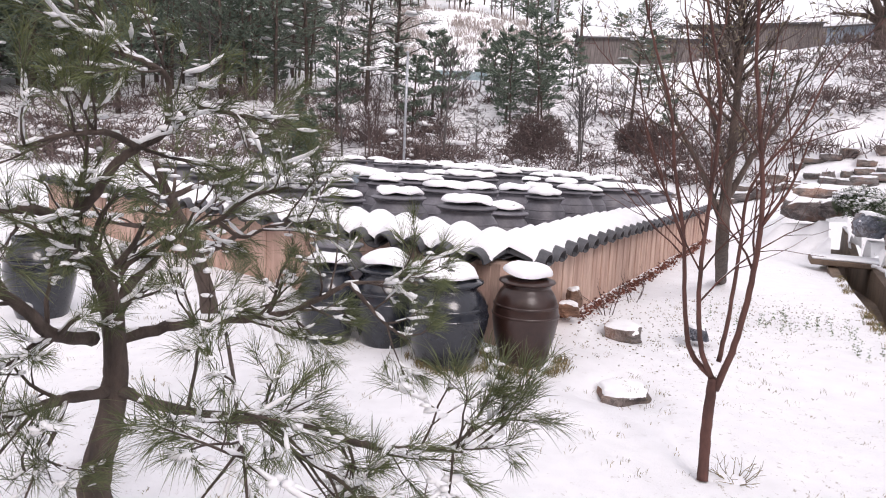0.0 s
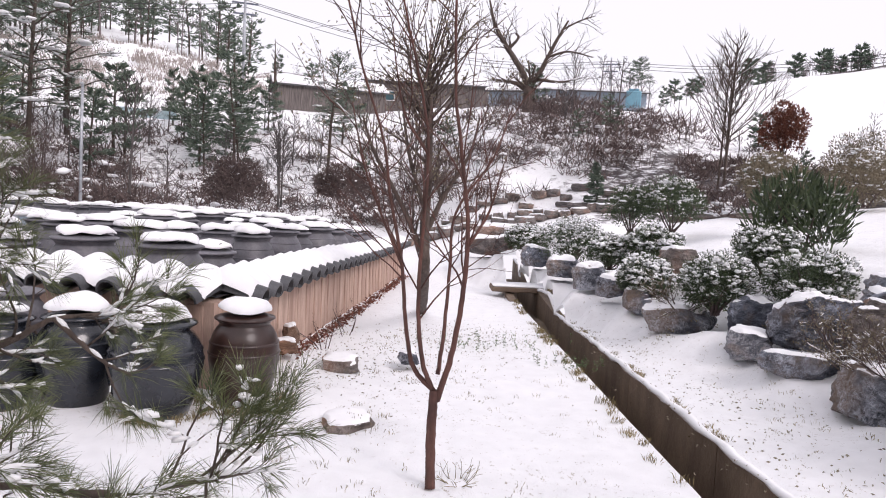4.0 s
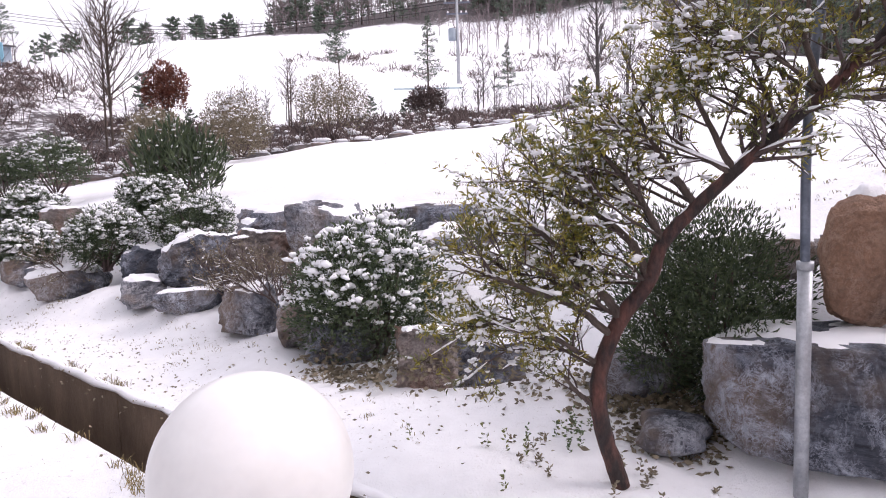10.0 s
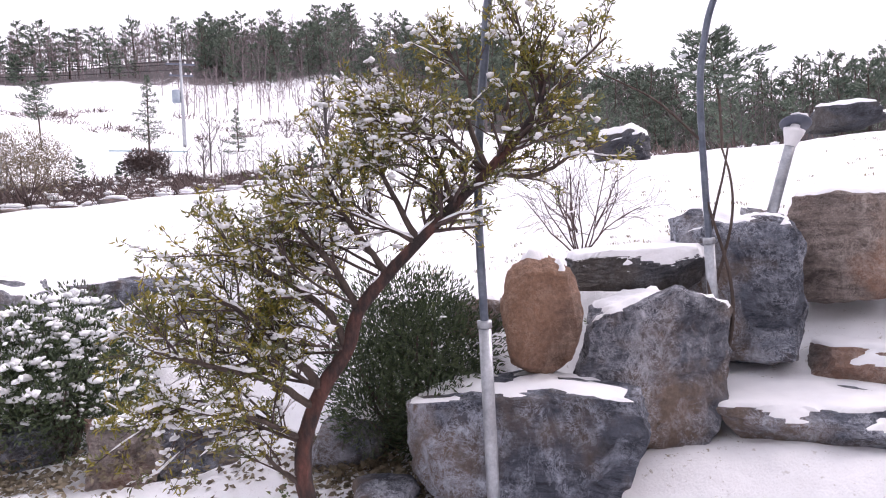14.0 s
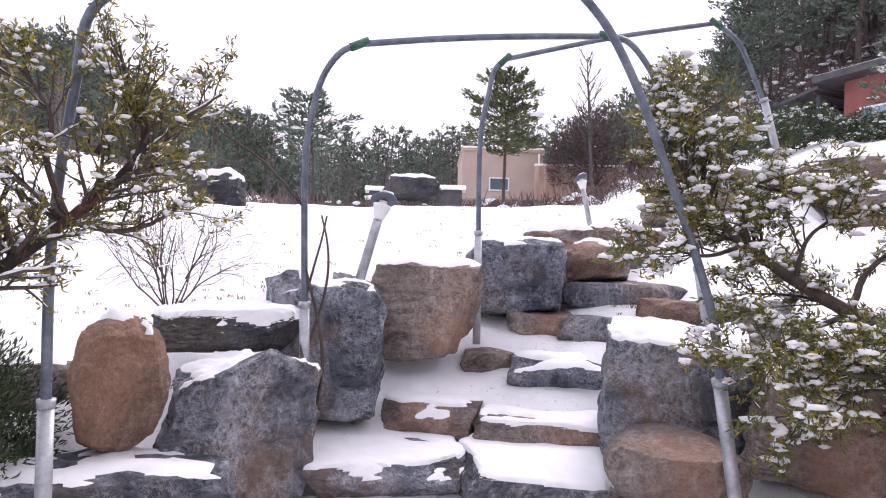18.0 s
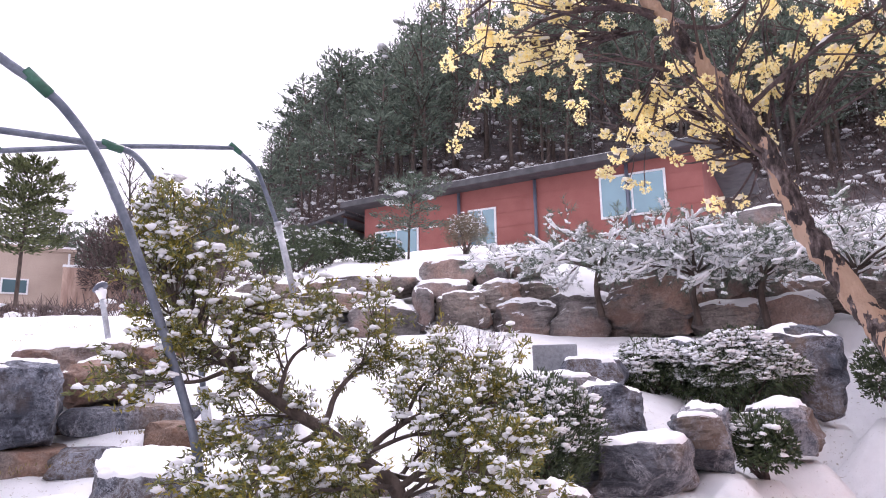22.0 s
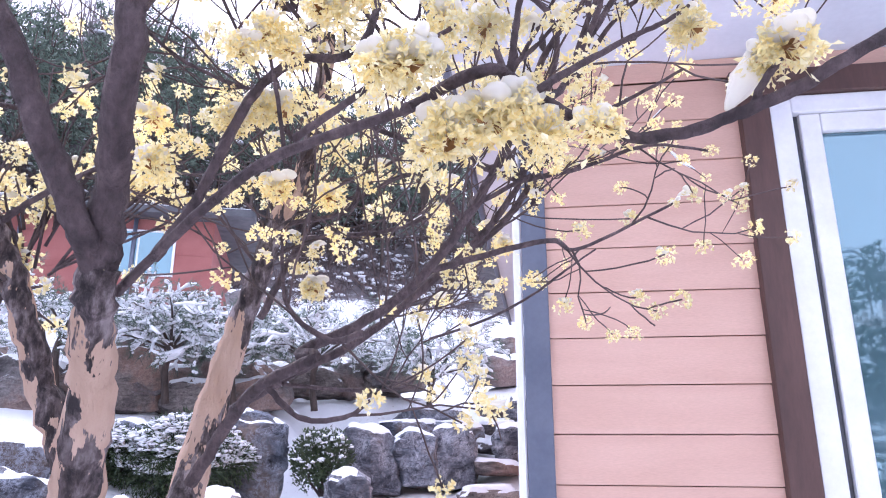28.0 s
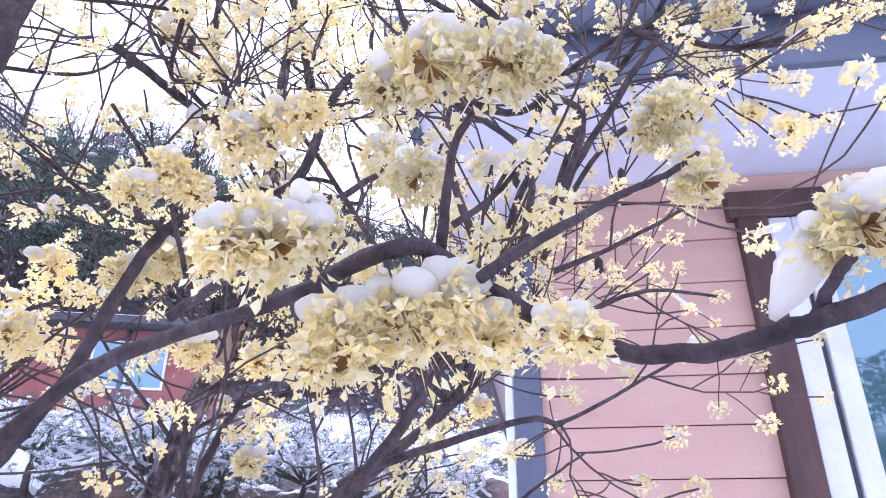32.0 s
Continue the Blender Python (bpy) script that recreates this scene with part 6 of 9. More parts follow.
def twiggy(x, y, z, h, w, seed, label, mat=None, name="bare_shrub", stems=7, snow=0.35, kids=(4, 3), group="", r=0.014, leafs=None, category="shrub"):
    """A leafless shrub of many fine stems."""
    rr = np.random.default_rng(seed)
    ob = thing(name, (x, y, z), label, category, group)
    wood, white, tips = Geo(), Geo(), []
    for k in range(stems):
        a = k * 2.4 + rr.random()
        d = np.array([math.cos(a) * w / h * 0.7, math.sin(a) * w / h * 0.7, 1.0])
        grow(wood, white if snow else None, tips, rr, np.array([math.cos(a), math.sin(a), -0.04]) * 0.05, d, r, h * rr.uniform(0.75, 1.05), 1, (0, *kids), (0, 38, 40), 0.6, 0.3, 0.1, (4, 4, 3, 3), 5, snow, 0.3)
    stuff(part("branch_work", wood, mat or TWIG, ob))
    if white.n:
        stuff(part("snow_load", white, SNOW, ob))
    if leafs:
        g, (lm, size, n) = Geo(), leafs
        for p, wy in tips:
            p = np.asarray(p)
            k = rr.integers(0, len(p), n)
            leaves(g, p[k] + around(rr, n) * 0.02, around(rr, n), size, size * 0.5, rr)
        stuff(part("leaves", g, lm, ob, smooth=False))
    return ob


def tree_from(name, label, limbs, seed, bark, origin, twigs=(5, 4), twig_len=0.35, snow=0.6, angle=(50, 45), group="", sides=12, rough=0.06, lift=0.1, start=0.35, every=1.0, category="tree", least=0.004, twig=0.45, thinnest=0.004, thickest=1.0, plain=()):
    """A tree from the lines of its main limbs, each a list of points and the radii at its ends; gives back tips for leaves."""
    rr = np.random.default_rng(seed)
    o = np.array(origin, float)
    ob = thing(name, o, label, category, group)
    tips, white = [], Geo()
    for n, (pts, r0, r1) in enumerate(limbs):
        skin = bark[n] if isinstance(bark, list) else bark
        line = smooth_line(np.array(pts, float).reshape(-1, 3), 7) - o
        rad = np.linspace(r0, r1, len(line))
        line = line + rr.normal(size=line.shape) * r0 * (0.08 if r0 < 0.024 else 0.03)
        part("trunk" if n == 0 else "limb", tube(Geo(), line, rad, sides if r0 > 0.03 else 8, True, rough, rr), skin, ob)
        lay_snow(white, rr, line, rad, snow, 1.0, least)
        wood = Geo()
        length = np.linalg.norm(np.diff(line, axis=0), axis=1).sum()
        m = max(1, int(length * 6 * every)) if every and n not in plain else 0
        for _ in range(m):
            t = rr.uniform(start if n else 0.6, 1.0)
            k = min(int(t * (len(line) - 1)), len(line) - 2)
            d = unit(line[k + 1] - line[k])
            grow(wood, white, tips, rr, line[k], spread(rr, d, 55 * rr.uniform(0.6, 1.2)) + (0, 0, lift), min(thickest, max(rad[k] * twig, thinnest)), twig_len * rr.uniform(0.6, 1.3), 1, (0, *twigs[1:]), (0, *angle), 0.6, 0.25, 0.12, (5, 5, 4, 3), 5, snow, 0.25, 0.6, least)
        tips.append((line[-4:], np.diff(line[-4:], axis=0)))
        if wood.n:
            stuff(part("twig_work", wood, TWIG if isinstance(bark, list) else bark, ob))
    return ob, tips, white, rr


def peeling(name):
    """Dark shaggy bark that has flaked off in places to bare orange wood."""
    m, nt, b = material(name)
    big, fine = noise_tex(nt, 20, 5, 0.65, stretch=(1, 1, 0.32)), noise_tex(nt, 70, 7, 0.7, stretch=(1, 1, 0.4))
    bare = ramp(nt, noise_tex(nt, 30, 3, stretch=(1, 1, 0.3)), ((0.3, (0.5, 0.32, 0.22)), (0.7, (0.66, 0.47, 0.36))))
    dark = ramp(nt, fine, ((0.4, (0.028, 0.02, 0.021)), (0.5, (0.11, 0.082, 0.08)), (0.62, (0.27, 0.225, 0.22))))
    plates = noise_tex(nt, 26, 4, 0.6, stretch=(1, 1, 0.7))
    dark = blend(nt, 1.0, dark, ramp(nt, plates, ((0.4, (0.5, 0.45, 0.45)), (0.5, (1, 1, 1)), (0.62, (1.5, 1.5, 1.55)))), "MULTIPLY")
    c = blend(nt, ramp(nt, big, ((0.515, (0, 0, 0)), (0.525, (1, 1, 1)))), dark, bare)
    nt.links.new(c, b.inputs["Base Color"])
    b.inputs["Roughness"].default_value = 0.85
    bump(nt, b, blend(nt, 0.5, big, fine), 1.0, 0.025)
    return m


BARK_PEEL = peeling("flaking_bark")
BARK_PLUM = surface("plum_brown_bark", (0.05, 0.032, 0.034), (0.17, 0.12, 0.12), 40, 0.8, 1.0, 150, 0.012, stretch=(1, 1, 0.6), grain=0.5)


def needles_on(tips, rr, count, length, width, spread_deg=40, droop=0.1, keep=1.0):
    g = Geo()
    for p, w in tips:
        if rr.random() < keep and len(w):
            needle_tuft(g, p, w, rr, count, length, width, spread_deg, droop)
    return g


def snow_on(tips, rr, chance, size, white, flat=0.45):
    """Pads of snow over leafy tips."""
    for p, w in tips:
        if rr.random() < chance:
            p = np.asarray(p)
            for _ in range(rr.integers(2, 6)):
                q = p[rr.integers(0, len(p))] + rr.normal(size=3) * (0.4, 0.4, 0.1) * size
                r = size * rr.uniform(0.3, 0.85)
                blob(white, q + (0, 0, r * 0.35), (r * rr.uniform(0.7, 1.5), r * rr.uniform(0.6, 1.0), r * flat), rr, 1, 0.38)


def narrow_leaves(tips, rr, per, length, width, reach=0.05):
    """Narrow leaves set round the shoots."""
    g = Geo()
    for p, w in tips:
        p, w = np.asarray(p, float), np.asarray(w, float)
        if not len(w):
            continue
        k = rr.integers(0, len(p), per)
        e = w[np.minimum(k, len(w) - 1)]
        e = e / (np.linalg.norm(e, axis=1, keepdims=True) + 1e-9)
        d = e * 0.7 + around(rr, per)
        d /= np.linalg.norm(d, axis=1, keepdims=True)
        leaves(g, p[k] + around(rr, per) * reach * 0.3, d, length, width, rr)
    return g


# The pine at the start, its limbs loaded with snow.
limbs = [
    ([-1.088, 2.227, 0.261, -1.099, 2.221, 0.428, -1.051, 2.246, 0.639, -1.029, 2.246, 0.836, -1.018, 2.206, 1.036, -1.016, 2.106, 1.208, -1.012, 1.972, 1.338], 0.056, 0.02),
    ([-1.012, 1.972, 1.338, -0.952, 1.982, 1.391, -0.884, 1.994, 1.495, -0.832, 2.019, 1.540, -0.768, 2.046, 1.590, -0.756, 2.051, 1.680, -0.756, 2.019, 1.746, -0.812, 1.940, 1.779, -0.905, 1.894, 1.811], 0.016, 0.005),
    ([-0.768, 2.046, 1.590, -0.708, 2.092, 1.661, -0.620, 2.122, 1.650, -0.513, 2.154, 1.631], 0.011, 0.004),
    ([-0.832, 2.019, 1.540, -0.865, 1.914, 1.579, -0.932, 1.822, 1.568, -0.988, 1.730, 1.538], 0.011, 0.004),
    ([-1.012, 1.972, 1.338, -1.043, 1.872, 1.371, -1.078, 1.791, 1.383, -1.160, 1.734, 1.423], 0.016, 0.008),
    ([-1.035, 2.254, 0.735, -0.734, 2.081, 0.742, -0.490, 1.953, 0.786, -0.296, 1.875, 0.806, -0.149, 1.816, 0.785, 0.039, 1.765, 0.808, 0.103, 1.723, 0.825], 0.02, 0.004),
    ([-1.035, 2.254, 0.735, -1.093, 2.075, 0.773, -1.184, 1.900, 0.788, -1.266, 1.778, 0.796], 0.022, 0.01),
    ([-1.023, 2.260, 0.908, -0.839, 2.363, 0.943, -0.594, 2.463, 0.951, -0.410, 2.515, 1.012, -0.299, 2.502, 1.076, -0.054, 2.473, 1.098], 0.022, 0.004),
    ([-1.024, 2.226, 1.031, -0.949, 2.317, 1.147, -0.869, 2.404, 1.243, -0.773, 2.493, 1.282, -0.672, 2.525, 1.368, -0.520, 2.564, 1.412], 0.018, 0.005),
    ([-1.075, 2.200, 0.924, -1.099, 2.014, 0.995, -1.101, 1.895, 1.101, -1.171, 1.788, 1.219], 0.024, 0.012),
    ([-0.734, 2.081, 0.742, -0.675, 1.997, 0.901, -0.649, 1.953, 0.984, -0.618, 1.912, 1.047], 0.006, 0.003),
    ([-0.299, 2.502, 1.076, -0.211, 2.463, 0.990, -0.145, 2.418, 0.943, -0.082, 2.372, 0.918], 0.009, 0.004),
    ([-1.093, 2.075, 0.773, -1.059, 1.922, 0.709, -1.042, 1.814, 0.695, -1.058, 1.744, 0.683], 0.008, 0.003),
    ([-0.490, 1.953, 0.786, -0.338, 1.785, 0.774, -0.206, 1.707, 0.742, -0.143, 1.665, 0.708], 0.008, 0.003),
    ([-0.773, 2.493, 1.282, -0.691, 2.519, 1.225, -0.596, 2.545, 1.267, -0.419, 2.584, 1.291], 0.009, 0.003),
    ([-0.655, 2.216, 0.957, -0.511, 1.842, 0.931, -0.413, 1.558, 0.934, -0.357, 1.429, 0.908], 0.006, 0.003),
]
ob, tips, white, rr = tree_from("pine_tree", "garden pine with crooked dark trunk and snow-laden green needles", limbs, 5, BARK, (-1.088, 2.227, 0.0), (3, 3), 0.24, 0.74, (45, 40), lift=0.15, start=0.3, every=2.5, least=0.0065)
stuff(part("needles", needles_on(tips, rr, 44, 0.086, 0.0015, 42, 0.1), NEEDLES, ob, "long green pine needles", smooth=False))
snow_on(tips, rr, 0.36, 0.024, white)
stuff(part("snow_load", white, SNOW, ob, "snow lying along the limbs"))

# A second, slender pine behind it.
limbs = [([-1.495, 4.465, 0.386, -1.526, 4.454, 0.617, -1.610, 4.423, 0.918, -1.716, 4.381, 1.172, -1.787, 4.351, 1.401], 0.06, 0.02),
         ([-1.579, 4.435, 0.806, -1.397, 4.498, 0.879, -1.165, 4.464, 1.080], 0.03, 0.008),
         ([-1.656, 4.405, 1.028, -1.870, 4.315, 0.993, -2.023, 4.130, 1.043], 0.025, 0.008),
         ([-1.716, 4.381, 1.172, -1.526, 4.560, 1.278, -1.323, 4.626, 1.358], 0.022, 0.006)]
ob, tips, white, rr = tree_from("pine_tree", "slender pine behind the first one, dusted with snow", limbs, 6, BARK, (-1.495, 4.465, 0.0), (3, 3), 0.4, 0.7, (45, 40), lift=0.2)
stuff(part("needles", needles_on(tips, rr, 22, 0.11, 0.004, 45, 0.1), NEEDLES, ob, smooth=False))
snow_on(tips, rr, 0.3, 0.05, white)
stuff(part("snow_load", white, SNOW, ob))

# The slim red-barked tree on the lawn.

limbs = [
    ([1.404, 3.344, -0.048, 1.416, 3.393, 0.205, 1.419, 3.391, 0.388, 1.421, 3.390, 0.478], 0.029, 0.026),
    ([1.421, 3.390, 0.472, 1.309, 3.436, 0.606, 1.281, 3.500, 0.825, 1.262, 3.560, 1.167, 1.209, 3.631, 1.509, 1.168, 3.697, 1.854, 1.054, 3.784, 2.258, 0.952, 3.871, 2.788], 0.0145, 0.005),
    ([1.410, 3.395, 0.482, 1.333, 3.373, 0.657, 1.300, 3.386, 0.968, 1.305, 3.384, 1.360, 1.312, 3.381, 1.789, 1.248, 3.405, 2.151, 1.083, 3.409, 2.731], 0.0145, 0.005),
    ([1.436, 3.384, 0.421, 1.474, 3.313, 0.681, 1.491, 3.250, 1.006, 1.478, 3.200, 1.332, 1.439, 3.218, 1.687, 1.383, 3.243, 2.132, 1.335, 3.196, 2.818], 0.018, 0.006),
    ([1.456, 3.430, 0.555, 1.498, 3.466, 0.785, 1.533, 3.505, 1.129, 1.571, 3.543, 1.443, 1.768, 3.504, 1.759, 1.895, 3.549, 2.040], 0.013, 0.004),
    ([1.267, 3.558, 1.139, 1.164, 3.646, 1.418, 1.073, 3.726, 1.706, 1.018, 3.794, 2.028], 0.009, 0.003),
    ([1.483, 3.198, 1.280, 1.572, 3.154, 1.468, 1.626, 3.126, 1.719], 0.009, 0.003),
    ([1.317, 3.379, 1.736, 1.192, 3.426, 1.944, 1.130, 3.447, 2.229], 0.009, 0.003),
]
ob, tips, white, rr = tree_from("young_tree", "slim leafless young tree with red-brown bark", limbs, 7, BARK_RED, (1.404, 3.344, -0.048), (4, 4), 0.55, 0.18, (35, 40), lift=0.5, start=0.3, every=0.8, plain=(0,))
stuff(part("snow_load", white, SNOW, ob))
# A darker tree behind it with a haze of fine twigs.
tx, ty, tz = 4.024, 9.589, -0.138
limbs = [([tx, ty, tz - 0.1, 2.878, 6.954, 0.707, 2.864, 6.960, 1.226, 2.873, 6.956, 1.901, 2.858, 6.962, 2.555, 2.816, 6.980, 3.087], 0.075, 0.02),
         ([2.865, 6.960, 1.112, 3.087, 6.973, 1.576, 3.362, 6.955, 2.033, 3.452, 6.910, 2.468], 0.035, 0.01),
         ([2.872, 6.957, 0.881, 2.585, 6.962, 1.441, 2.252, 6.973, 1.985, 2.116, 7.015, 2.367], 0.035, 0.01),
         ([2.878, 6.954, 1.341, 2.597, 6.851, 1.995, 2.490, 6.891, 2.637], 0.03, 0.008)]
ob, tips, white, rr = tree_from("tree", "dark-stemmed tree with a haze of fine reddish twigs", limbs, 8, BARK, (tx, ty, tz), (6, 5), 0.9, 0.25, (45, 45), lift=0.3, start=0.15, every=1.1)
g = Geo()
for p, w in tips:
    p = np.asarray(p)
    k = rr.integers(0, len(p), 4)
    leaves(g, p[k] + around(rr, 4) * 0.06, around(rr, 4), 0.05, 0.02, rr)
stuff(part("withered_leaves", g, LEAF_TAN, ob, smooth=False))
stuff(part("snow_load", white, SNOW, ob))

# The leaning tree with olive leaves.
limbs = [
    ([2.954, 0.076, -0.041, 2.956, 0.164, 0.254, 2.956, 0.164, 0.482, 2.963, 0.078, 0.706, 2.968, -0.034, 0.865, 2.989, -0.090, 1.025, 3.017, -0.219, 1.173, 3.009, -0.360, 1.312, 3.021, -0.522, 1.463, 3.016, -0.677, 1.607, 2.985, -0.821, 1.756, 2.960, -0.918, 1.919, 2.999, -0.889, 2.119], 0.04, 0.014),
    ([2.954, 0.179, 0.305, 2.894, 0.264, 0.399, 2.835, 0.325, 0.503], 0.014, 0.006),
    ([2.963, 0.078, 0.706, 2.905, 0.166, 0.840, 2.841, 0.285, 0.996, 2.764, 0.434, 1.124, 2.690, 0.534, 1.155], 0.022, 0.006),
    ([2.968, -0.034, 0.865, 2.966, 0.033, 1.025, 2.905, 0.169, 1.154, 2.835, 0.323, 1.257, 2.814, 0.437, 1.308], 0.02, 0.006),
    ([2.989, -0.090, 1.025, 2.967, 0.004, 1.218, 2.960, 0.120, 1.366, 2.951, 0.212, 1.466], 0.018, 0.006),
    ([2.960, 0.116, 0.632, 2.793, 0.262, 0.790, 2.660, 0.445, 0.885, 2.563, 0.623, 0.970], 0.018, 0.006),
    ([3.017, -0.219, 1.173, 3.019, -0.116, 1.333, 3.018, -0.024, 1.482, 3.016, 0.021, 1.604], 0.016, 0.005),
    ([3.009, -0.360, 1.312, 3.015, -0.283, 1.469, 3.018, -0.216, 1.638, 3.014, -0.288, 1.774], 0.016, 0.005),
    ([3.021, -0.522, 1.463, 3.048, -0.471, 1.627, 3.055, -0.406, 1.796, 3.066, -0.248, 1.950], 0.014, 0.005),
    ([3.016, -0.677, 1.607, 3.029, -0.605, 1.824, 3.029, -0.606, 2.005, 3.067, -0.443, 2.234], 0.014, 0.005),
    ([3.016, -0.677, 1.607, 3.026, -0.863, 1.579, 3.036, -1.013, 1.639, 2.994, -1.142, 1.757], 0.014, 0.005),
    ([2.985, -0.821, 1.756, 3.000, -0.960, 1.837, 3.015, -1.032, 1.996, 2.960, -1.209, 2.161], 0.014, 0.005),
    ([3.025, -0.766, 1.868, 3.005, -0.865, 2.074, 3.013, -0.826, 2.292], 0.012, 0.005),
    ([2.954, 0.181, 0.507, 2.733, 0.328, 0.663, 2.631, 0.435, 0.687], 0.012, 0.005),
]
crown = np.random.default_rng(19)
stem = np.array(limbs[0][0]).reshape(-1, 3)
for k in range(26):
    a = stem[2 + k % 8] + crown.normal(size=3) * 0.01
    low = 1 - (k % 8) / 8
    way = np.array([crown.uniform(-0.42, 0.5), crown.uniform(0.45, 1.0), crown.uniform(0.25, 0.8) - 0.35 * low])
    b = a + way / np.linalg.norm(way) * crown.uniform(0.4, 0.72)
    mid_p = (a + b) / 2 + (0, 0, 0.05) + crown.normal(size=3) * 0.07
    limbs.append(([*a, *mid_p, *b], 0.0075, 0.003))
ob, tips, white, rr = tree_from("leaning_tree", "leaning evergreen tree with red-brown trunk and snow on olive leaves", limbs, 9, [BARK_FLECK if n == 0 else BARK for n in range(len(limbs))], (2.954, 0.076, -0.041), (4, 3), 0.25, 0.6, (45, 50), lift=0.3, start=0.25, every=2.9, least=0.005)
n = len(tips) // 2
stuff(part("foliage", narrow_leaves(tips[:n:2] + tips[n::4], rr, 15, 0.034, 0.008, 0.05), LEAF, ob, "narrow green leaves", smooth=False))
stuff(part("olive_foliage", narrow_leaves(tips[1:n:2] + tips[n + 1::3], rr, 18, 0.034, 0.008, 0.05), LEAF_OLIVE, ob, "yellowish olive leaves", smooth=False))
snow_on(tips, rr, 0.34, 0.026, white, 0.55)
stuff(part("snow_load", white, SNOW, ob))

# The spreading yew beside the steps.
limbs = [
    ([1.288, -4.291, 0.390, 1.072, -3.523, 0.848, 1.074, -3.522, 1.055, 1.248, -3.469, 1.202, 1.396, -3.415, 1.325, 1.595, -3.330, 1.461, 1.781, -3.236, 1.623, 1.938, -3.086, 1.840, 2.023, -3.030, 2.035, 2.015, -3.036, 2.227], 0.045, 0.01),
    ([1.396, -3.415, 1.325, 1.382, -3.527, 1.494, 1.271, -3.619, 1.637, 1.157, -3.707, 1.754], 0.018, 0.006),
    ([1.248, -3.469, 1.202, 1.080, -3.624, 1.338, 0.870, -3.725, 1.425, 0.640, -3.814, 1.432], 0.018, 0.006),
    ([1.074, -3.522, 1.055, 0.901, -3.514, 1.149, 0.720, -3.549, 1.112, 0.526, -3.576, 1.104], 0.018, 0.006),
    ([1.595, -3.330, 1.461, 1.567, -3.398, 1.657, 1.460, -3.497, 1.775], 0.014, 0.005),
    ([1.396, -3.415, 1.325, 1.483, -3.216, 1.255, 1.577, -3.061, 1.157, 1.598, -2.994, 1.086], 0.014, 0.005),
    ([1.781, -3.236, 1.623, 1.836, -3.032, 1.562, 1.943, -2.903, 1.584], 0.012, 0.005),
    ([1.074, -3.522, 1.055, 1.130, -3.349, 1.094, 1.259, -3.200, 1.097, 1.420, -3.080, 1.119], 0.014, 0.005),
    ([1.938, -3.086, 1.840, 1.870, -3.186, 1.932, 1.720, -3.324, 1.883, 1.589, -3.443, 1.860], 0.012, 0.005),
    ([1.080, -3.624, 1.338, 1.016, -3.795, 1.531, 0.908, -3.921, 1.591], 0.012, 0.005),
]
low = np.random.default_rng(31)
for k in range(11):
    a = np.array(((1.074, -3.522, 1.0), (1.08, -3.58, 1.1), (1.248, -3.469, 1.202))[k % 3])
    b = radians(60 + k * 27)
    e = a + np.array([-math.sin(b) * 0.62, math.cos(b) * 0.45, low.uniform(-0.3, 0.2)])
    limbs.append(([*a, *((a + e) / 2 + (0, 0, 0.08)), *e], 0.012, 0.004))
ob, tips, white, rr = tree_from("yew_tree", "spreading yew with snow heaped on its olive-green leaves", limbs, 10, BARK, (1.288, -4.291, 0.390), (4, 3), 0.28, 0.4, (45, 45), lift=0.3, start=0.3, every=3.6, least=0.007)
stuff(part("foliage", narrow_leaves(tips[::2] + tips[1::4], rr, 24, 0.038, 0.0095, 0.07), LEAF, ob, "narrow green leaves", smooth=False))
stuff(part("olive_foliage", narrow_leaves(tips[1::2], rr, 20, 0.038, 0.0095, 0.07), LEAF_OLIVE, ob, "yellowish olive leaves", smooth=False))
snow_on(tips, rr, 0.62, 0.038, white, 0.5)
stuff(part("snow_load", white, SNOW, ob))


# ---- shrubs of the bank and rockery ----
def bush(x, y, z, w, d, h, rz, mat, label, seed, **k):
    SITES.append((x, y, z + 0.02, w * 0.5, d * 0.5, radians(rz), 0.0))
    return shrub(x, y, z, w, d, h, mat, label, seed, **k)


bush(4.63, 1.99, -0.00, 1.17, 0.95, 1.00, -65, LEAF_DARK, "dark evergreen shrub loaded with clumps of snow", 201, name="shrub", leaf=0.04, count=7600, snow=2.5, lobes=52, clump=0.046, flat=0.7)
bush(4.06, -0.33, 0.04, 0.96, 0.90, 1.07, -93, LEAF_DARK, "dark green yew shrub shaded under the leaning tree", 202, name="yew_shrub", leaf=0.045, wide=0.2, count=9000, snow=0.22, lobes=46, clump=0.03)
CLIP = "clipped shrubs on the bank"
for a in (
    (5.80, 5.55, 0.44, 0.63, 0.70, 0.62, -47, 211, 0.8), (6.57, 5.59, 0.88, 0.69, 0.70, 0.51, -50, 212, 0.7), (6.21, 4.75, 0.59, 1.02, 0.90, 0.55, -53, 213, 0.8),
    (5.99, 6.89, 0.39, 0.70, 0.70, 0.49, -41, 214, 1.0), (7.28, 10.33, 0.54, 1.10, 1.10, 0.74, -35, 215, 1.0), (7.69, 12.46, 0.53, 1.00, 1.10, 0.55, -32, 216, 1.1),
    (6.82, 8.67, 0.60, 0.63, 0.70, 0.48, -38, 217, 1.0), (7.13, 8.02, 0.79, 0.80, 0.90, 0.46, -42, 218, 0.9),
):
    x, y, z, w, d, h, rz, sd, sn = a
    bush(x, y, z, w * 1.02, d * 1.0, h * 1.02, rz, LEAF_DARK, "clipped dark evergreen shrub dusted with snow", sd, group=CLIP, leaf=0.034, wide=0.3, count=6000, snow=sn * 2.4, lobes=46, clump=0.045, flat=0.6)
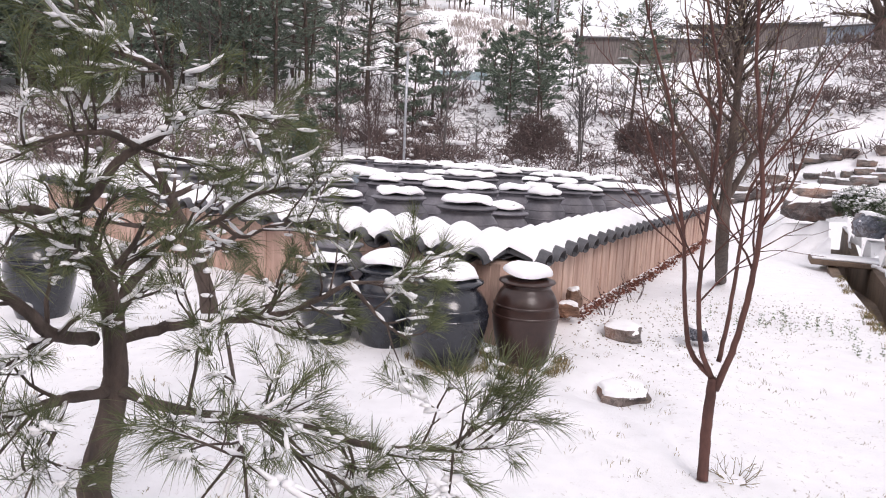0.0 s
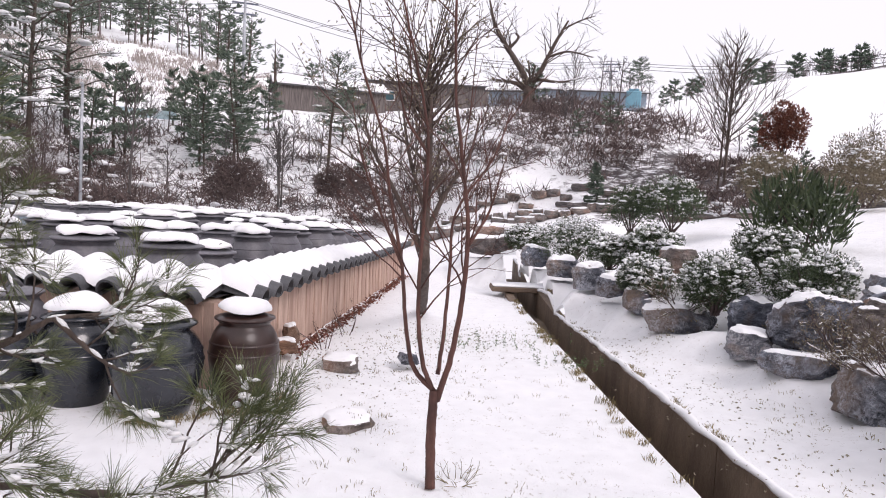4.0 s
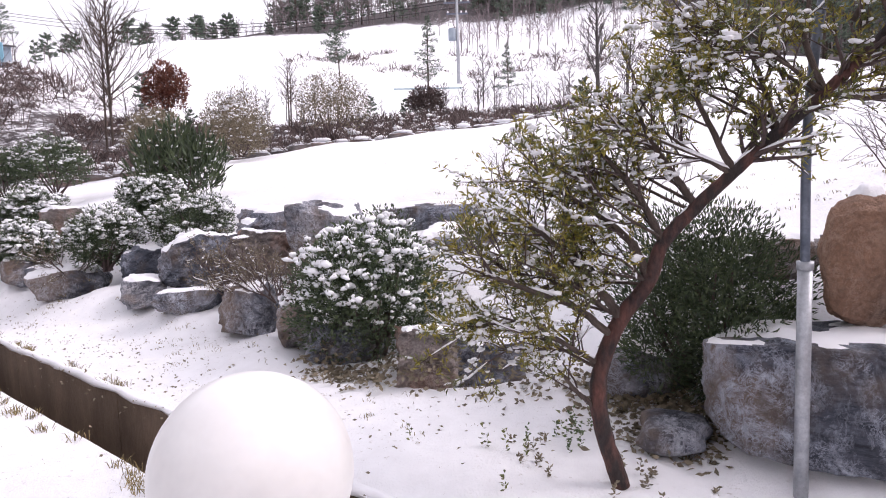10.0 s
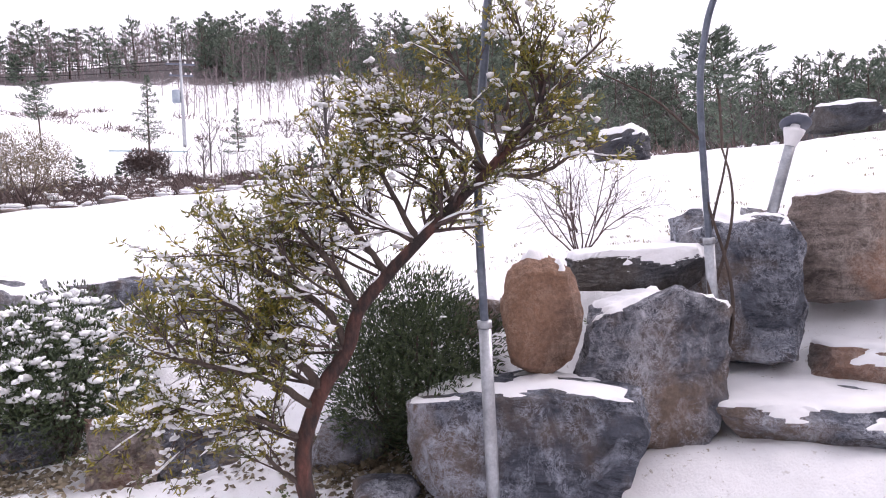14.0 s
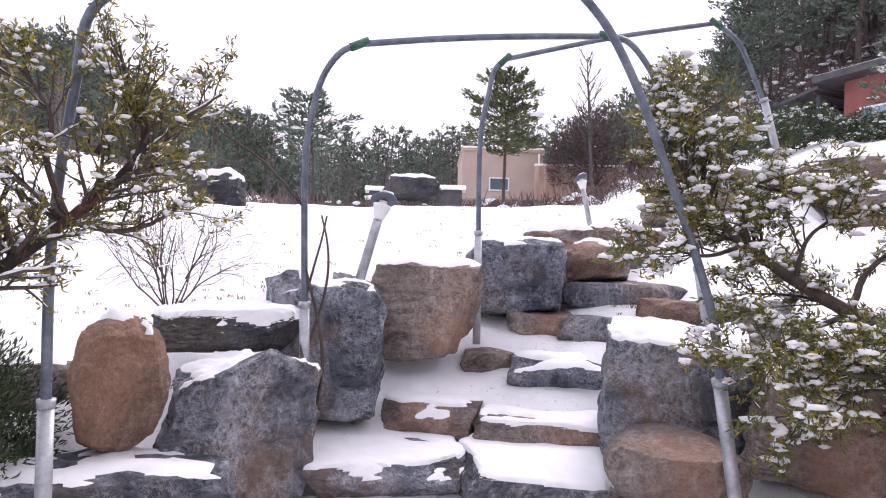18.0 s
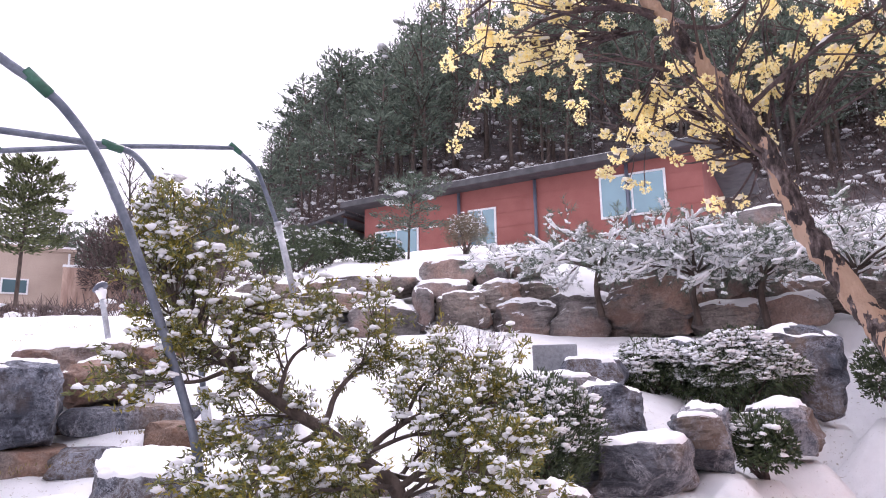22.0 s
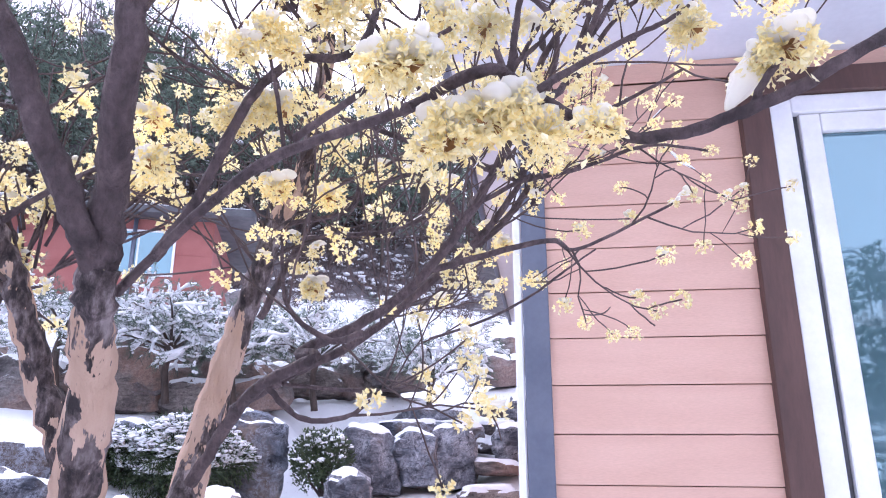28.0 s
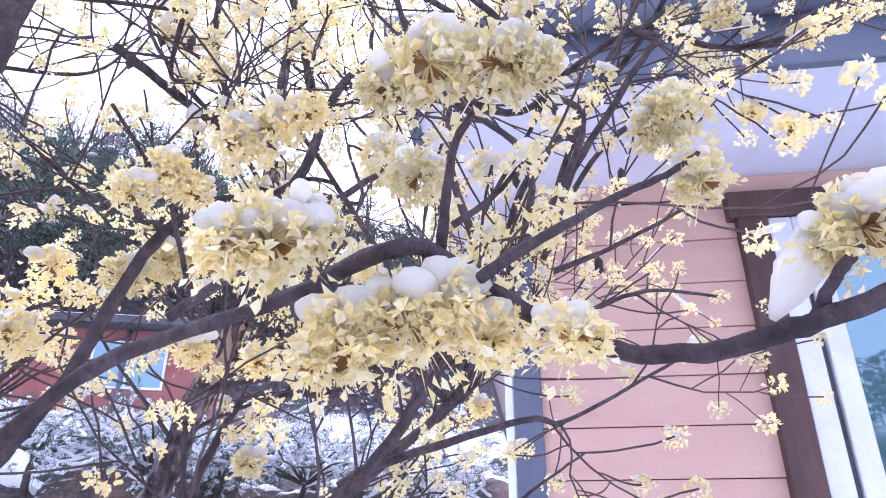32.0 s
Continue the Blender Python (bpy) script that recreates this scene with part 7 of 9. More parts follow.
bush(7.58, 5.93, 1.12, 1.08, 1.10, 0.88, -52, LEAF_DARK, "upright fanning evergreen with light snow", 221, leaf=0.17, wide=0.09, count=800, snow=0.7, lobes=18, clump=0.05, lift=1.6)
bush(10.05, 10.77, 1.13, 1.12, 1.30, 1.02, -43, LEAF_DARK, "cloud-pruned evergreen with flat snowy pads", 222, leaf=0.06, count=2400, snow=0.8, lobes=22, clump=0.08, stem=0.35)
bush(9.79, 11.67, 1.06, 0.89, 1.10, 0.94, -40, LEAF_DARK, "rounded evergreen with snowy pads", 223, leaf=0.06, count=2000, snow=0.8, lobes=20, clump=0.08, stem=0.3)
for a in ((5.43, 3.79, 0.33, 0.55, 0.50, 0.43, -56, 231), (5.02, 3.12, 0.30, 0.65, 0.50, 0.36, -59, 232), (5.62, 5.87, 0.37, 0.75, 0.50, 0.36, -44, 233), (5.32, 3.63, 0.23, 0.77, 0.50, 0.45, -55, 234), (4.86, 2.88, 0.33, 0.53, 0.50, 0.49, -58, 235)):
    x, y, z, w, d, h, rz, sd = a
    twiggy(x, y, z, max(h, 0.45), w, sd, "low twiggy shrub with withered pinkish leaves and snow", stems=12, kids=(4, 3), snow=0.5, r=0.008, leafs=(LEAF_TAN, 0.022, 5))
bush(0.67, -5.36, 0.75, 0.82, 0.80, 0.77, -172, LEAF_DARK, "low spreading juniper whitened with snow", 241, name="juniper", leaf=0.06, wide=0.16, count=6000, snow=7, lobes=40, clump=0.04, lift=0.9)
bush(-0.31, -7.99, 1.27, 0.83, 0.80, 0.59, 178, LEAF_DARK, "drooping evergreen buried in snow", 242, leaf=0.07, wide=0.16, count=2600, snow=12, lobes=28, clump=0.05, flat=0.4, lift=-0.2)
bush(-1.10, -7.77, 1.18, 1.25, 0.90, 0.72, 171, LEAF_DARK, "drooping juniper thick with snow", 243, name="juniper", leaf=0.07, wide=0.16, count=3600, snow=12, lobes=36, clump=0.05, flat=0.4, lift=-0.2)
bush(-0.97, -6.17, 0.78, 0.44, 0.50, 0.44, 170, LEAF_DARK, "small round evergreen under snow", 244, leaf=0.05, count=1600, snow=1.4, lobes=18, clump=0.045)
bush(-2.36, -7.49, 1.21, 0.55, 0.60, 0.56, 163, LEAF_DARK, "snowy green shrub in the rockery", 245, leaf=0.05, count=1600, snow=1.3, lobes=18, clump=0.05)
bush(0.83, -5.70, 1.12, 0.62, 0.60, 0.37, -170, LEAF_DARK, "juniper shoots whitened with snow", 246, name="juniper", leaf=0.06, wide=0.16, count=2600, snow=4, lobes=26, clump=0.03)
twiggy(1.517, -6.880, 1.469, 0.55, 0.5, 251, "bare pale bush frosted with snow", TWIG, stems=12, snow=0.9, r=0.007)
twiggy(1.354, -6.863, 1.582, 0.5, 0.5, 252, "bare bush frosted with snow", TWIG, stems=12, snow=0.9, r=0.007)
twiggy(4.626, -1.533, 1.160, 0.62, 0.55, 253, "small bare shrub on the snowy lawn", TWIG, stems=10, snow=0.45, kids=(5, 4), r=0.006)
twiggy(5.997, -1.932, 1.202, 0.75, 0.5, 254, "bare young shrub above the boulders", TWIG, stems=4, snow=0.4, r=0.011)
twiggy(7.373, 1.558, 1.013, 0.6, 0.7, 255, "bare shrub at the lawn's edge", TWIG, stems=8, snow=0.7, r=0.008)
twiggy(9.468, 1.069, 1.711, 0.9, 0.6, 256, "bare upright shrub on the bank", TWIG, stems=5, snow=0.3, r=0.01)
twiggy(1.581, 3.372, -0.055, 0.12, 0.2, 257, "tuft of snowy weeds at the foot of the tree", GRASS, name="weeds", stems=16, snow=0.3, r=0.0025, kids=(2,))
for k, a in enumerate(((1.699, 6.672, -0.034,), (2.247, 7.620, -0.070,), (1.723, 6.667, -0.036,), (2.157, 7.412, -0.066,))):
    twiggy(*a[0:3] if len(a) >= 3 else a[0], 0.35, 0.2, 260 + k, "bare seedling in the snow", TWIG, name="seedling", stems=2, snow=0.1, r=0.005, kids=(2, 2))


def weed_patch(x, y, w, d, n, seed, label, mat=None, size=0.12):
    """Green weeds standing up through the snow."""
    rr = np.random.default_rng(seed)
    ob = thing("weeds", (x, y, lay(x, y)), label, "weeds")
    g = Geo()
    for _ in range(n):
        p = np.array([rr.normal() * w, rr.normal() * d, 0.0])
        p[2] = lay(x + p[0], y + p[1]) - lay(x, y)
        m = 14
        h = size * rr.uniform(0.6, 1.4)
        hh = rr.random(m) * h
        dd = around(rr, m) * (1, 1, 0.4) + (0, 0, 0.35)
        dd /= np.linalg.norm(dd, axis=1, keepdims=True)
        leaves(g, p + np.column_stack([np.zeros(m), np.zeros(m), hh]), dd, 0.026, 0.012, rr)
    stuff(part("leaves", g, mat or WEED, ob, smooth=False))
    return ob


weed_patch(4.008, 5.590, 0.16, 0.12, 16, 301, "green weeds by the drain poking through snow")
weed_patch(3.809, 6.795, 0.3, 0.2, 22, 302, "grey-green weeds standing in the snow")
weed_patch(3.438, 6.805, 0.25, 0.15, 10, 303, "grey-green weeds standing in the snow")
weed_patch(3.801, 5.813, 0.12, 0.1, 6, 304, "small green weeds in the snow")
weed_patch(3.092, 1.914, 0.04, 0.04, 4, 305, "small green plant in the snow")
weed_patch(3.404, 0.334, 0.09, 0.07, 10, 306, "green clump of weeds under the tree")
weed_patch(3.145, 0.643, 0.18, 0.12, 8, 307, "dull green ground plants half under snow", LEAF)
weed_patch(3.022, 0.452, 0.2, 0.12, 9, 308, "withered ground plants half under snow", LEAF_TAN, 0.06)
weed_patch(3.226, -0.012, 0.25, 0.1, 14, 309, "withered plants at the foot of the tree", LEAF_TAN, 0.05)
weed_patch(4.693, -1.434, 0.16, 0.1, 22, 310, "green moss and weeds below the egg-shaped boulder", WEED, 0.05)


def tufts(name, mat, label, spots, seed, length=0.1, width=0.004, per=26):
    rr = np.random.default_rng(seed)
    g = Geo()
    for x, y in spots:
        z = lay(x, y)
        b = np.column_stack([x + rr.normal(size=per) * 0.025, y + rr.normal(size=per) * 0.025, np.full(per, z - 0.01)])
        d = around(rr, per) * 0.5 + (0, 0, 1)
        d /= np.linalg.norm(d, axis=1, keepdims=True)
        blades(g, b, d, length, width, rr, 0.3)
    return tagged(part(name, g, mat, smooth=False), label, "grass", kind="stuff")


rr = np.random.default_rng(31)
spots = [along(v, rr.choice([-0.5, -0.56, 0.06])) for v in rr.uniform(-0.5, 9, 90)]
tufts("drain_grass", GRASS, "dry grass tufts along the lips of the drain", spots, 32, 0.09)
spots = [(x + 0.3 * math.cos(a) * rr.uniform(0.85, 1.15), y + 0.3 * math.sin(a) * rr.uniform(0.85, 1.1)) for x, y in ((0.66, 4.98), (0.13, 4.86)) for a in rr.uniform(2.8, 6.6, 34)]
tufts("jar_grass", GRASS, "dry yellow grass round the feet of the jars", spots, 33, 0.1, 0.004, 14)
spots = [(rr.uniform(-3, 5), rr.uniform(1.8, 8)) for _ in range(900)]
spots = [s for s in spots if not -0.7 < (np.array(s) - DRAIN_A) @ DRAIN_OUT < 0.2]
tufts("lawn_grass", GRASS, "sparse grass blades through the snowy lawn", spots, 34, 0.045, 0.003, 7)
spots = [along(rr.uniform(-1, 9), rr.uniform(0.2, 1.7)) for _ in range(260)]
tufts("bank_grass", GRASS, "sparse withered grass through the snow by the drain", spots, 35, 0.035, 0.004, 8)
spots = [(r * math.sin(radians(a)), r * math.cos(radians(a))) for a, r in zip(rr.uniform(72, 146, 420), 5.6 + 5 * rr.random(420) ** 1.6)]
tufts("upper_grass", GRASS, "withered grass poking through the snow of the upper lawn", spots, 40, 0.04, 0.005, 8)
litter("bank_litter", LEAF_TAN, "withered leaves at the foot of the bank", [(4.128, 2.186), (3.932, 1.644), (3.900, 0.287), (3.756, -0.260)], 0.1, 1500, 0.05, 36)
litter("steps_litter", LEAF_TAN, "withered leaves under the yew shrub", [(3.745, 0.097), (3.506, -0.311)], 0.14, 1100, 0.05, 37)
litter("snow_specks", LEAF_TAN, "dead leaves scattered on the snow", [(3.979, 3.444), (6.037, 7.910), (4.204, 3.609), (3.299, 1.075)], 0.45, 900, 0.026, 38)
litter("lawn_specks", LEAF_TAN, "dead leaves scattered on the snowy lawn", [(1.470, 5.220), (2.188, 6.880), (4.062, 7.443), (1.738, 5.562)], 0.4, 900, 0.026, 39)


# ---- woods on the hills ----
def far_pine(needle, trunk, white, rr, base, h, wide=0.3, bare=0.38, clumps=15, per=22, leaf=0.34, snow=0.6, round_top=True):
    """A pine: a bending trunk and layered, flattened boughs of needles, snow along some."""
    base = np.asarray(base, float)
    lean = rr.normal(size=2) * 0.05 * h
    line = np.array([base - (0, 0, 0.4), base + (*(lean * 0.2), h * 0.4), base + (*(lean * 0.7), h * 0.75), base + (*lean, h)])
    tube(trunk, line, [0.016 * h, 0.013 * h, 0.009 * h, 0.003 * h], 5)
    for k in range(clumps):
        t = bare + (1 - bare) * (k + rr.random()) / clumps
        a = k * 2.4 + rr.random() * 0.9
        k_up = (t - bare) / (1 - bare)
        reach = wide * h * (math.sin(math.pi * (0.28 + 0.66 * k_up)) if round_top else 1.03 - k_up) * rr.uniform(0.45, 1.2)
        d = np.array([math.cos(a), math.sin(a), rr.uniform(-0.12, 0.3) + (0.5 * k_up if round_top else 0)])
        p = base + (*(lean * t), h * t)
        c = p + d * reach
        tube(trunk, [p, p + d * reach * 0.55 + (0, 0, 0.05 * reach), c], [0.006 * h, 0.004 * h, 0.0015 * h], 3, False)
        n = max(4, int(per * (0.5 + reach / (wide * h))))
        along_ = rr.random(n) ** 0.7
        side = np.array([-d[1], d[0], 0])
        width = 0.34 * reach * np.sin(math.pi * (0.12 + 0.8 * along_)) + 0.012 * h
        at = p + d * reach * along_[:, None] + side * (rr.normal(size=n) * width * 0.7)[:, None] + (0, 0, 1) * (rr.normal(size=n) * 0.016 * h)[:, None]
        w = d * 0.8 + side * rr.normal(size=(n, 1)) * 0.7 + around(rr, n) * 0.45 + (0, 0, 0.3)
        w /= np.linalg.norm(w, axis=1, keepdims=True)
        leaves(needle, at, w, leaf, leaf * 0.3, rr)
        for _ in range(rr.poisson(snow)):
            u = rr.uniform(0.4, 1.0)
            r = reach * rr.uniform(0.06, 0.17)
            q = p + d * reach * u + side * rr.normal() * 0.12 * reach + (0, 0, 0.012 * h)
            blob(white, q, (r * rr.uniform(0.9, 1.8), r, r * 0.28), rr, 1, 0.4)


def far_bare(trunk, white, rr, base, h, n=16, spread_=0.28, r=0.014, fine=0.0):
    """A leafless tree: trunk, rising boughs and twigs."""
    base = np.asarray(base, float)
    lean = np.array([rr.normal() * 0.04 * h, rr.normal() * 0.04 * h, h])
    tube(trunk, [base - (0, 0, 0.3), base + lean * 0.5, base + lean], [r * h, r * 0.7 * h, 0.002 * h], 5, False)
    for k in range(n):
        t = 0.25 + 0.7 * (k + rr.random()) / n
        a = k * 2.4 + rr.random()
        L = h * spread_ * (1.25 - t) * rr.uniform(0.7, 1.4)
        p = base + lean * t
        d = np.array([math.cos(a), math.sin(a), rr.uniform(0.7, 1.6)])
        d /= np.linalg.norm(d)
        q = p + d * L + (0, 0, 0.1 * L)
        tube(trunk, [p, p + d * L * 0.5, q], [0.005 * h, 0.0035 * h, max(fine, 0.0012 * h)], 3, False)
        for m in range(3 if fine > 0.012 else 6):
            s = rr.uniform(0.3, 0.95)
            e = unit(d + rr.normal(size=3) * 0.5 + (0, 0, 0.3))
            b = p + (q - p) * s
            tube(trunk, [b, b + e * L * rr.uniform(0.3, 0.55)], [max(fine, 0.0025 * h), max(fine, 0.0009 * h)], 3, False)
        if white is not None and rr.random() < 0.5:
            lay_snow(white, rr, [p, p + d * L * 0.5, q], [0.004 * h, 0.003 * h, 0.001 * h], 0.9)


def frozen(geo):
    """A Geo's vertices and faces, ready to be set down again."""
    return np.concatenate(geo.v) if geo.v else np.zeros((0, 3)), [np.concatenate(f) for f in geo.f.values() if f]


def stamp(geo, kit, place, scale, turn):
    """Set down a copy of a tree, turned and scaled."""
    v, blocks = kit
    if not len(v):
        return
    c, s = math.cos(turn), math.sin(turn)
    n0 = geo.n
    geo.add((v * scale) @ np.array([[c, s, 0], [-s, c, 0], [0, 0, 1]]) + place, np.zeros((0, 3), int))
    for f in blocks:
        geo.f[f.shape[1]].append(f + n0)


def woods(name, label, bearing, distance, count, seed, pine=0.8, height=(7, 11), snow=0.5, near_first=1.0, bare=0.38, per=20, twig=None):
    """A wood between two bearings and two distances."""
    rr = np.random.default_rng(seed)
    needle, trunk, white, grey = Geo(), Geo(), Geo(), Geo()
    mean, top = sum(distance) / 2, max(height)
    pines, bares = [], []
    for _ in range(9):
        kit = Geo(), Geo(), Geo()
        far_pine(*kit, rr, (0, 0, 0), top, rr.uniform(0.22, 0.34), bare * rr.uniform(0.6, 1.4), 15, per, 0.0046 * mean + 0.19, snow)
        pines.append([frozen(g) for g in kit])
    for _ in range(7):
        kit = Geo(), Geo()
        far_bare(*kit, rr, (0, 0, 0), top * 0.9, 11 if mean > 60 else 14, fine=0.00022 * mean)
        bares.append([frozen(g) for g in kit])
    for _ in range(count):
        a = radians(rr.uniform(*bearing))
        r = distance[0] + (distance[1] - distance[0]) * rr.random() ** near_first
        x, y = r * math.sin(a), r * math.cos(a)
        k = (height[0] + (height[1] - height[0]) * rr.random() ** 1.4) / top
        turn, wide = rr.random() * 6.28, k * rr.uniform(0.85, 1.2)
        is_pine = rr.random() < pine
        kit = pines[rr.integers(0, 9)] if is_pine else bares[rr.integers(0, 7)]
        for g, m in zip((needle, trunk, white) if is_pine else (grey, white), kit):
            stamp(g, m, (x, y, lay(x, y)), (wide, wide, k), turn)
    ob = tagged(new(name), label, "woods", kind="stuff")
    # Bare trees past 60 m on average take the twig colour with haze mixed in.
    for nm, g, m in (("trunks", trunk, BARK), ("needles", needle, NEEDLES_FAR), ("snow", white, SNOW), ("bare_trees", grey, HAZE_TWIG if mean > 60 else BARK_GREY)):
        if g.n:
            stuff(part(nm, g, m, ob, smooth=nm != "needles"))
    return ob


woods("far_woods", "dark pine wood on the slope behind the jar yard", (-48, -10), (44, 100), 330, 401, 0.85, (6, 9), 0.35, 0.8, 0.1, 20)
woods("far_woods", "thin edge of pines and bare trees on the snowy slope", (-48, -11), (38, 50), 46, 402, 0.65, (5, 8), 1.0, 1.0, 0.14, 30)
woods("far_woods", "tall dark pines at the edge of the slope", (-48, -13), (35, 44), 34, 431, 0.92, (6.5, 9), 0.4, 1.0, 0.16, 46)
woods("far_woods", "young pines standing on the snowy slope", (-14, 16), (31, 46), 16, 432, 1.0, (3, 5), 0.8, 1.0, 0.16, 40)
woods("far_woods", "dark pines along the brow of the slope", (-12, 9), (76, 105), 75, 412, 0.75, (4.5, 7.5), 0.5, 1.0, 0.12, 20)
woods("far_woods", "line of low trees along the far ridge", (9, 44), (80, 110), 26, 403, 0.5, (2.5, 4.0), 0.3, 1.0, 0.1)
woods("far_woods", "low trees along the top of the snowy field", (44, 66), (101, 125), 200, 414, 0.14, (1.2, 3.6), 0.05, 1.0, 0.1)
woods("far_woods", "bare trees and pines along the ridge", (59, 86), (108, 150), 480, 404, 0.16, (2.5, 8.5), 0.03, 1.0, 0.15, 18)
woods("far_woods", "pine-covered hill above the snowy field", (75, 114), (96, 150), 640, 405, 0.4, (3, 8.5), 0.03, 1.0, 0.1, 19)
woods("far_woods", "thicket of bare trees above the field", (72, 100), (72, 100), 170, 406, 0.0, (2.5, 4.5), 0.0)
woods("far_woods", "dark woods beyond the upper lawn", (109, 153), (48, 74), 190, 407, 0.55, (2.5, 5.5), 0.03, 1.0, 0.06, 26)
woods("far_woods", "distant woods higher up the hill", (109, 153), (74, 122), 380, 418, 0.6, (4, 8.5), 0.03, 1.0, 0.06, 15)
woods("far_woods", "wooded flank of the hill above the lawn", (96, 111), (62, 130), 240, 417, 0.6, (3, 7.5), 0.03, 0.9, 0.06, 18)
woods("far_woods", "thicket of bare trees beyond the lawn", (104, 152), (34, 70), 110, 408, 0.2, (2.5, 4.5), 0.05)
woods("far_woods", "tall pine wood rising behind the red house", (161, 214), (36, 62), 200, 409, 0.8, (6, 10.5), 0.1, 0.9, 0.34, 32)
woods("far_woods", "lower edge of the pine wood beside the red house", (150, 163), (36, 78), 95, 413, 0.85, (5, 9), 0.1, 0.8, 0.34, 32)
woods("far_woods", "bare treetops higher up the hill", (161, 214), (60, 100), 160, 410, 0.1, (8, 13), 0.0, 1.0, 0.15, 24)
woods("far_woods", "bare bushes and saplings on the snowy slope", (-16, 42), (26.5, 47), 95, 415, 0.08, (1.2, 3.6), 0.4, 0.8, 0.1, 26)
woods("far_woods", "bare bushes and saplings beyond the lawn", (44, 94), (21.5, 38), 90, 416, 0.05, (0.8, 2.4), 0.3, 0.9, 0.1, 26)
woods("far_woods", "pines on the slope behind the house", (214, 310), (45, 95), 70, 411, 0.85, (8, 12), 0.4, 1.0, 0.12)


def scrub(name, label, bearing, distance, count, seed, mat, size=(0.35, 0.9), per=46, blade=0.4, snow=0.8, rise=0.8):
    """Low brushwood with snow lying in it."""
    rr = np.random.default_rng(seed)
    g, white = Geo(), Geo()
    for _ in range(count):
        a, r = radians(rr.uniform(*bearing)), rr.uniform(*distance)
        x, y = r * math.sin(a), r * math.cos(a)
        s = rr.uniform(*size)
        b = np.column_stack([x + rr.normal(size=per) * s * 0.6, y + rr.normal(size=per) * s * 0.6, np.zeros(per)])
        b[:, 2] = lay(x, y) - 0.05 + rr.random(per) * s * 0.3
        d = around(rr, per) * 0.8 + (0, 0, rise)
        d /= np.linalg.norm(d, axis=1, keepdims=True)
        blades(g, b, d, blade * s * 2, 0.012 + 0.0006 * r, rr, 0.1)
        for _ in range(rr.poisson(snow * 5)):
            q = s * rr.uniform(0.06, 0.2)
            blob(white, (x + rr.normal() * s * 0.5, y + rr.normal() * s * 0.5, lay(x, y) + s * rr.uniform(0.1, 0.6)), (q * rr.uniform(0.9, 1.8), q, q * 0.5), rr, 1, 0.4)
    ob = tagged(new(name), label, "brushwood", kind="stuff")
    stuff(part("stalks", g, mat, ob, smooth=False))
    if white.n:
        stuff(part("snow", white, SNOW, ob))
    return ob


scrub("brushwood", "dark tangled thickets on the snowy slope", (-30, 44), (27, 42), 70, 433, BROWN_SHRUB, (0.9, 1.7), 130, snow=0.25)
scrub("brushwood", "brown brushwood scattered over the snowy slope", (-45, 50), (27, 44), 260, 421, BROWN_SHRUB, (0.3, 0.75), snow=0.4)
scrub("brushwood", "pale dead grass standing on the upper slope", (-14, 12), (52, 78), 260, 427, STRAW, (0.4, 0.9), 40, 0.5, 0.1, 1.6)
scrub("brushwood", "dark brambles along the foot of the slope", (-45, 40), (25, 33), 150, 422, BROWN_SHRUB, (0.5, 1.1), 60, snow=0.5)
scrub("brushwood", "bare bushes and stubble at the lawn's far edge", (44, 92), (19.8, 30), 420, 423, BROWN_SHRUB, (0.3, 0.8), snow=0.5)
scrub("brushwood", "brown bushes beyond the upper lawn", (112, 152), (18, 34), 90, 424, BROWN_SHRUB, (0.4, 1.0), 50, snow=0.3)
scrub("brushwood", "brown undergrowth at the edge of the pine wood", (150, 208), (29, 56), 700, 425, BROWN_SHRUB, (0.5, 1.3), 50)
scrub("brushwood", "stubble on the far field's edge", (60, 92), (60, 74), 90, 426, BROWN_SHRUB, (0.5, 1.2), 30, snow=0.2)

STONE_SETS = []
for k in range(6):
    v, f = rock_mesh(1, 1, 1, 500 + k, 0.6, 0.1, 2)
    me = Geo().add(v, f).mesh("stone")
    me.materials.append(STONE_FAR)
    STONE_SETS.append(me)


def stone_row(name, label, spots, seed, size=(0.5, 1.2), high=(0.25, 0.5), cap=True):
    """A row of rough stones along a line, each with snow on it."""
    rr = np.random.default_rng(seed)
    ob = tagged(new(name), label, "stone wall", kind="structure")
    white = Geo()
    for x, y, z in spots:
        w, d, h = rr.uniform(*size), rr.uniform(0.4, 0.7), rr.uniform(*high)
        s = new("stone", STONE_SETS[rr.integers(0, 6)])
        s.parent = ob
        s.matrix_basis = Matrix.Translation((x, y, z - 0.08)) @ Matrix.Rotation(-math.atan2(x, y) + rr.normal() * 0.2, 4, "Z") @ Matrix.Diagonal((w, d, h, 1))
        if cap and rr.random() < 0.75:
            blob(white, (x, y, z + h - 0.06), (w * 0.4, d * 0.42, 0.06), rr, 2, 0.12)
    if white.n:
        stuff(part("snow", white, SNOW, ob))
    return ob


def polar(a, r, dz=0.0):
    x, y = r * math.sin(radians(a)), r * math.cos(radians(a))
    return x, y, lay(x, y) + dz


rr = np.random.default_rng(61)
stone_row("stone_row", "dry-stone edging along the far side of the lawn", [polar(a, 19.8 + 0.9 * k + rr.normal() * 0.1) for k in range(3) for a in np.arange(44, 90, 1.7)], 62, (0.5, 1.0), (0.16, 0.28))
stone_row("stone_row", "stone terraces at the foot of the slope", [polar(a, 23.0 + 1.1 * k + rr.normal() * 0.2, 0.05) for k in range(3) for a in np.arange(15, 44, 1.1)], 63, (0.35, 0.8), (0.2, 0.38), False)
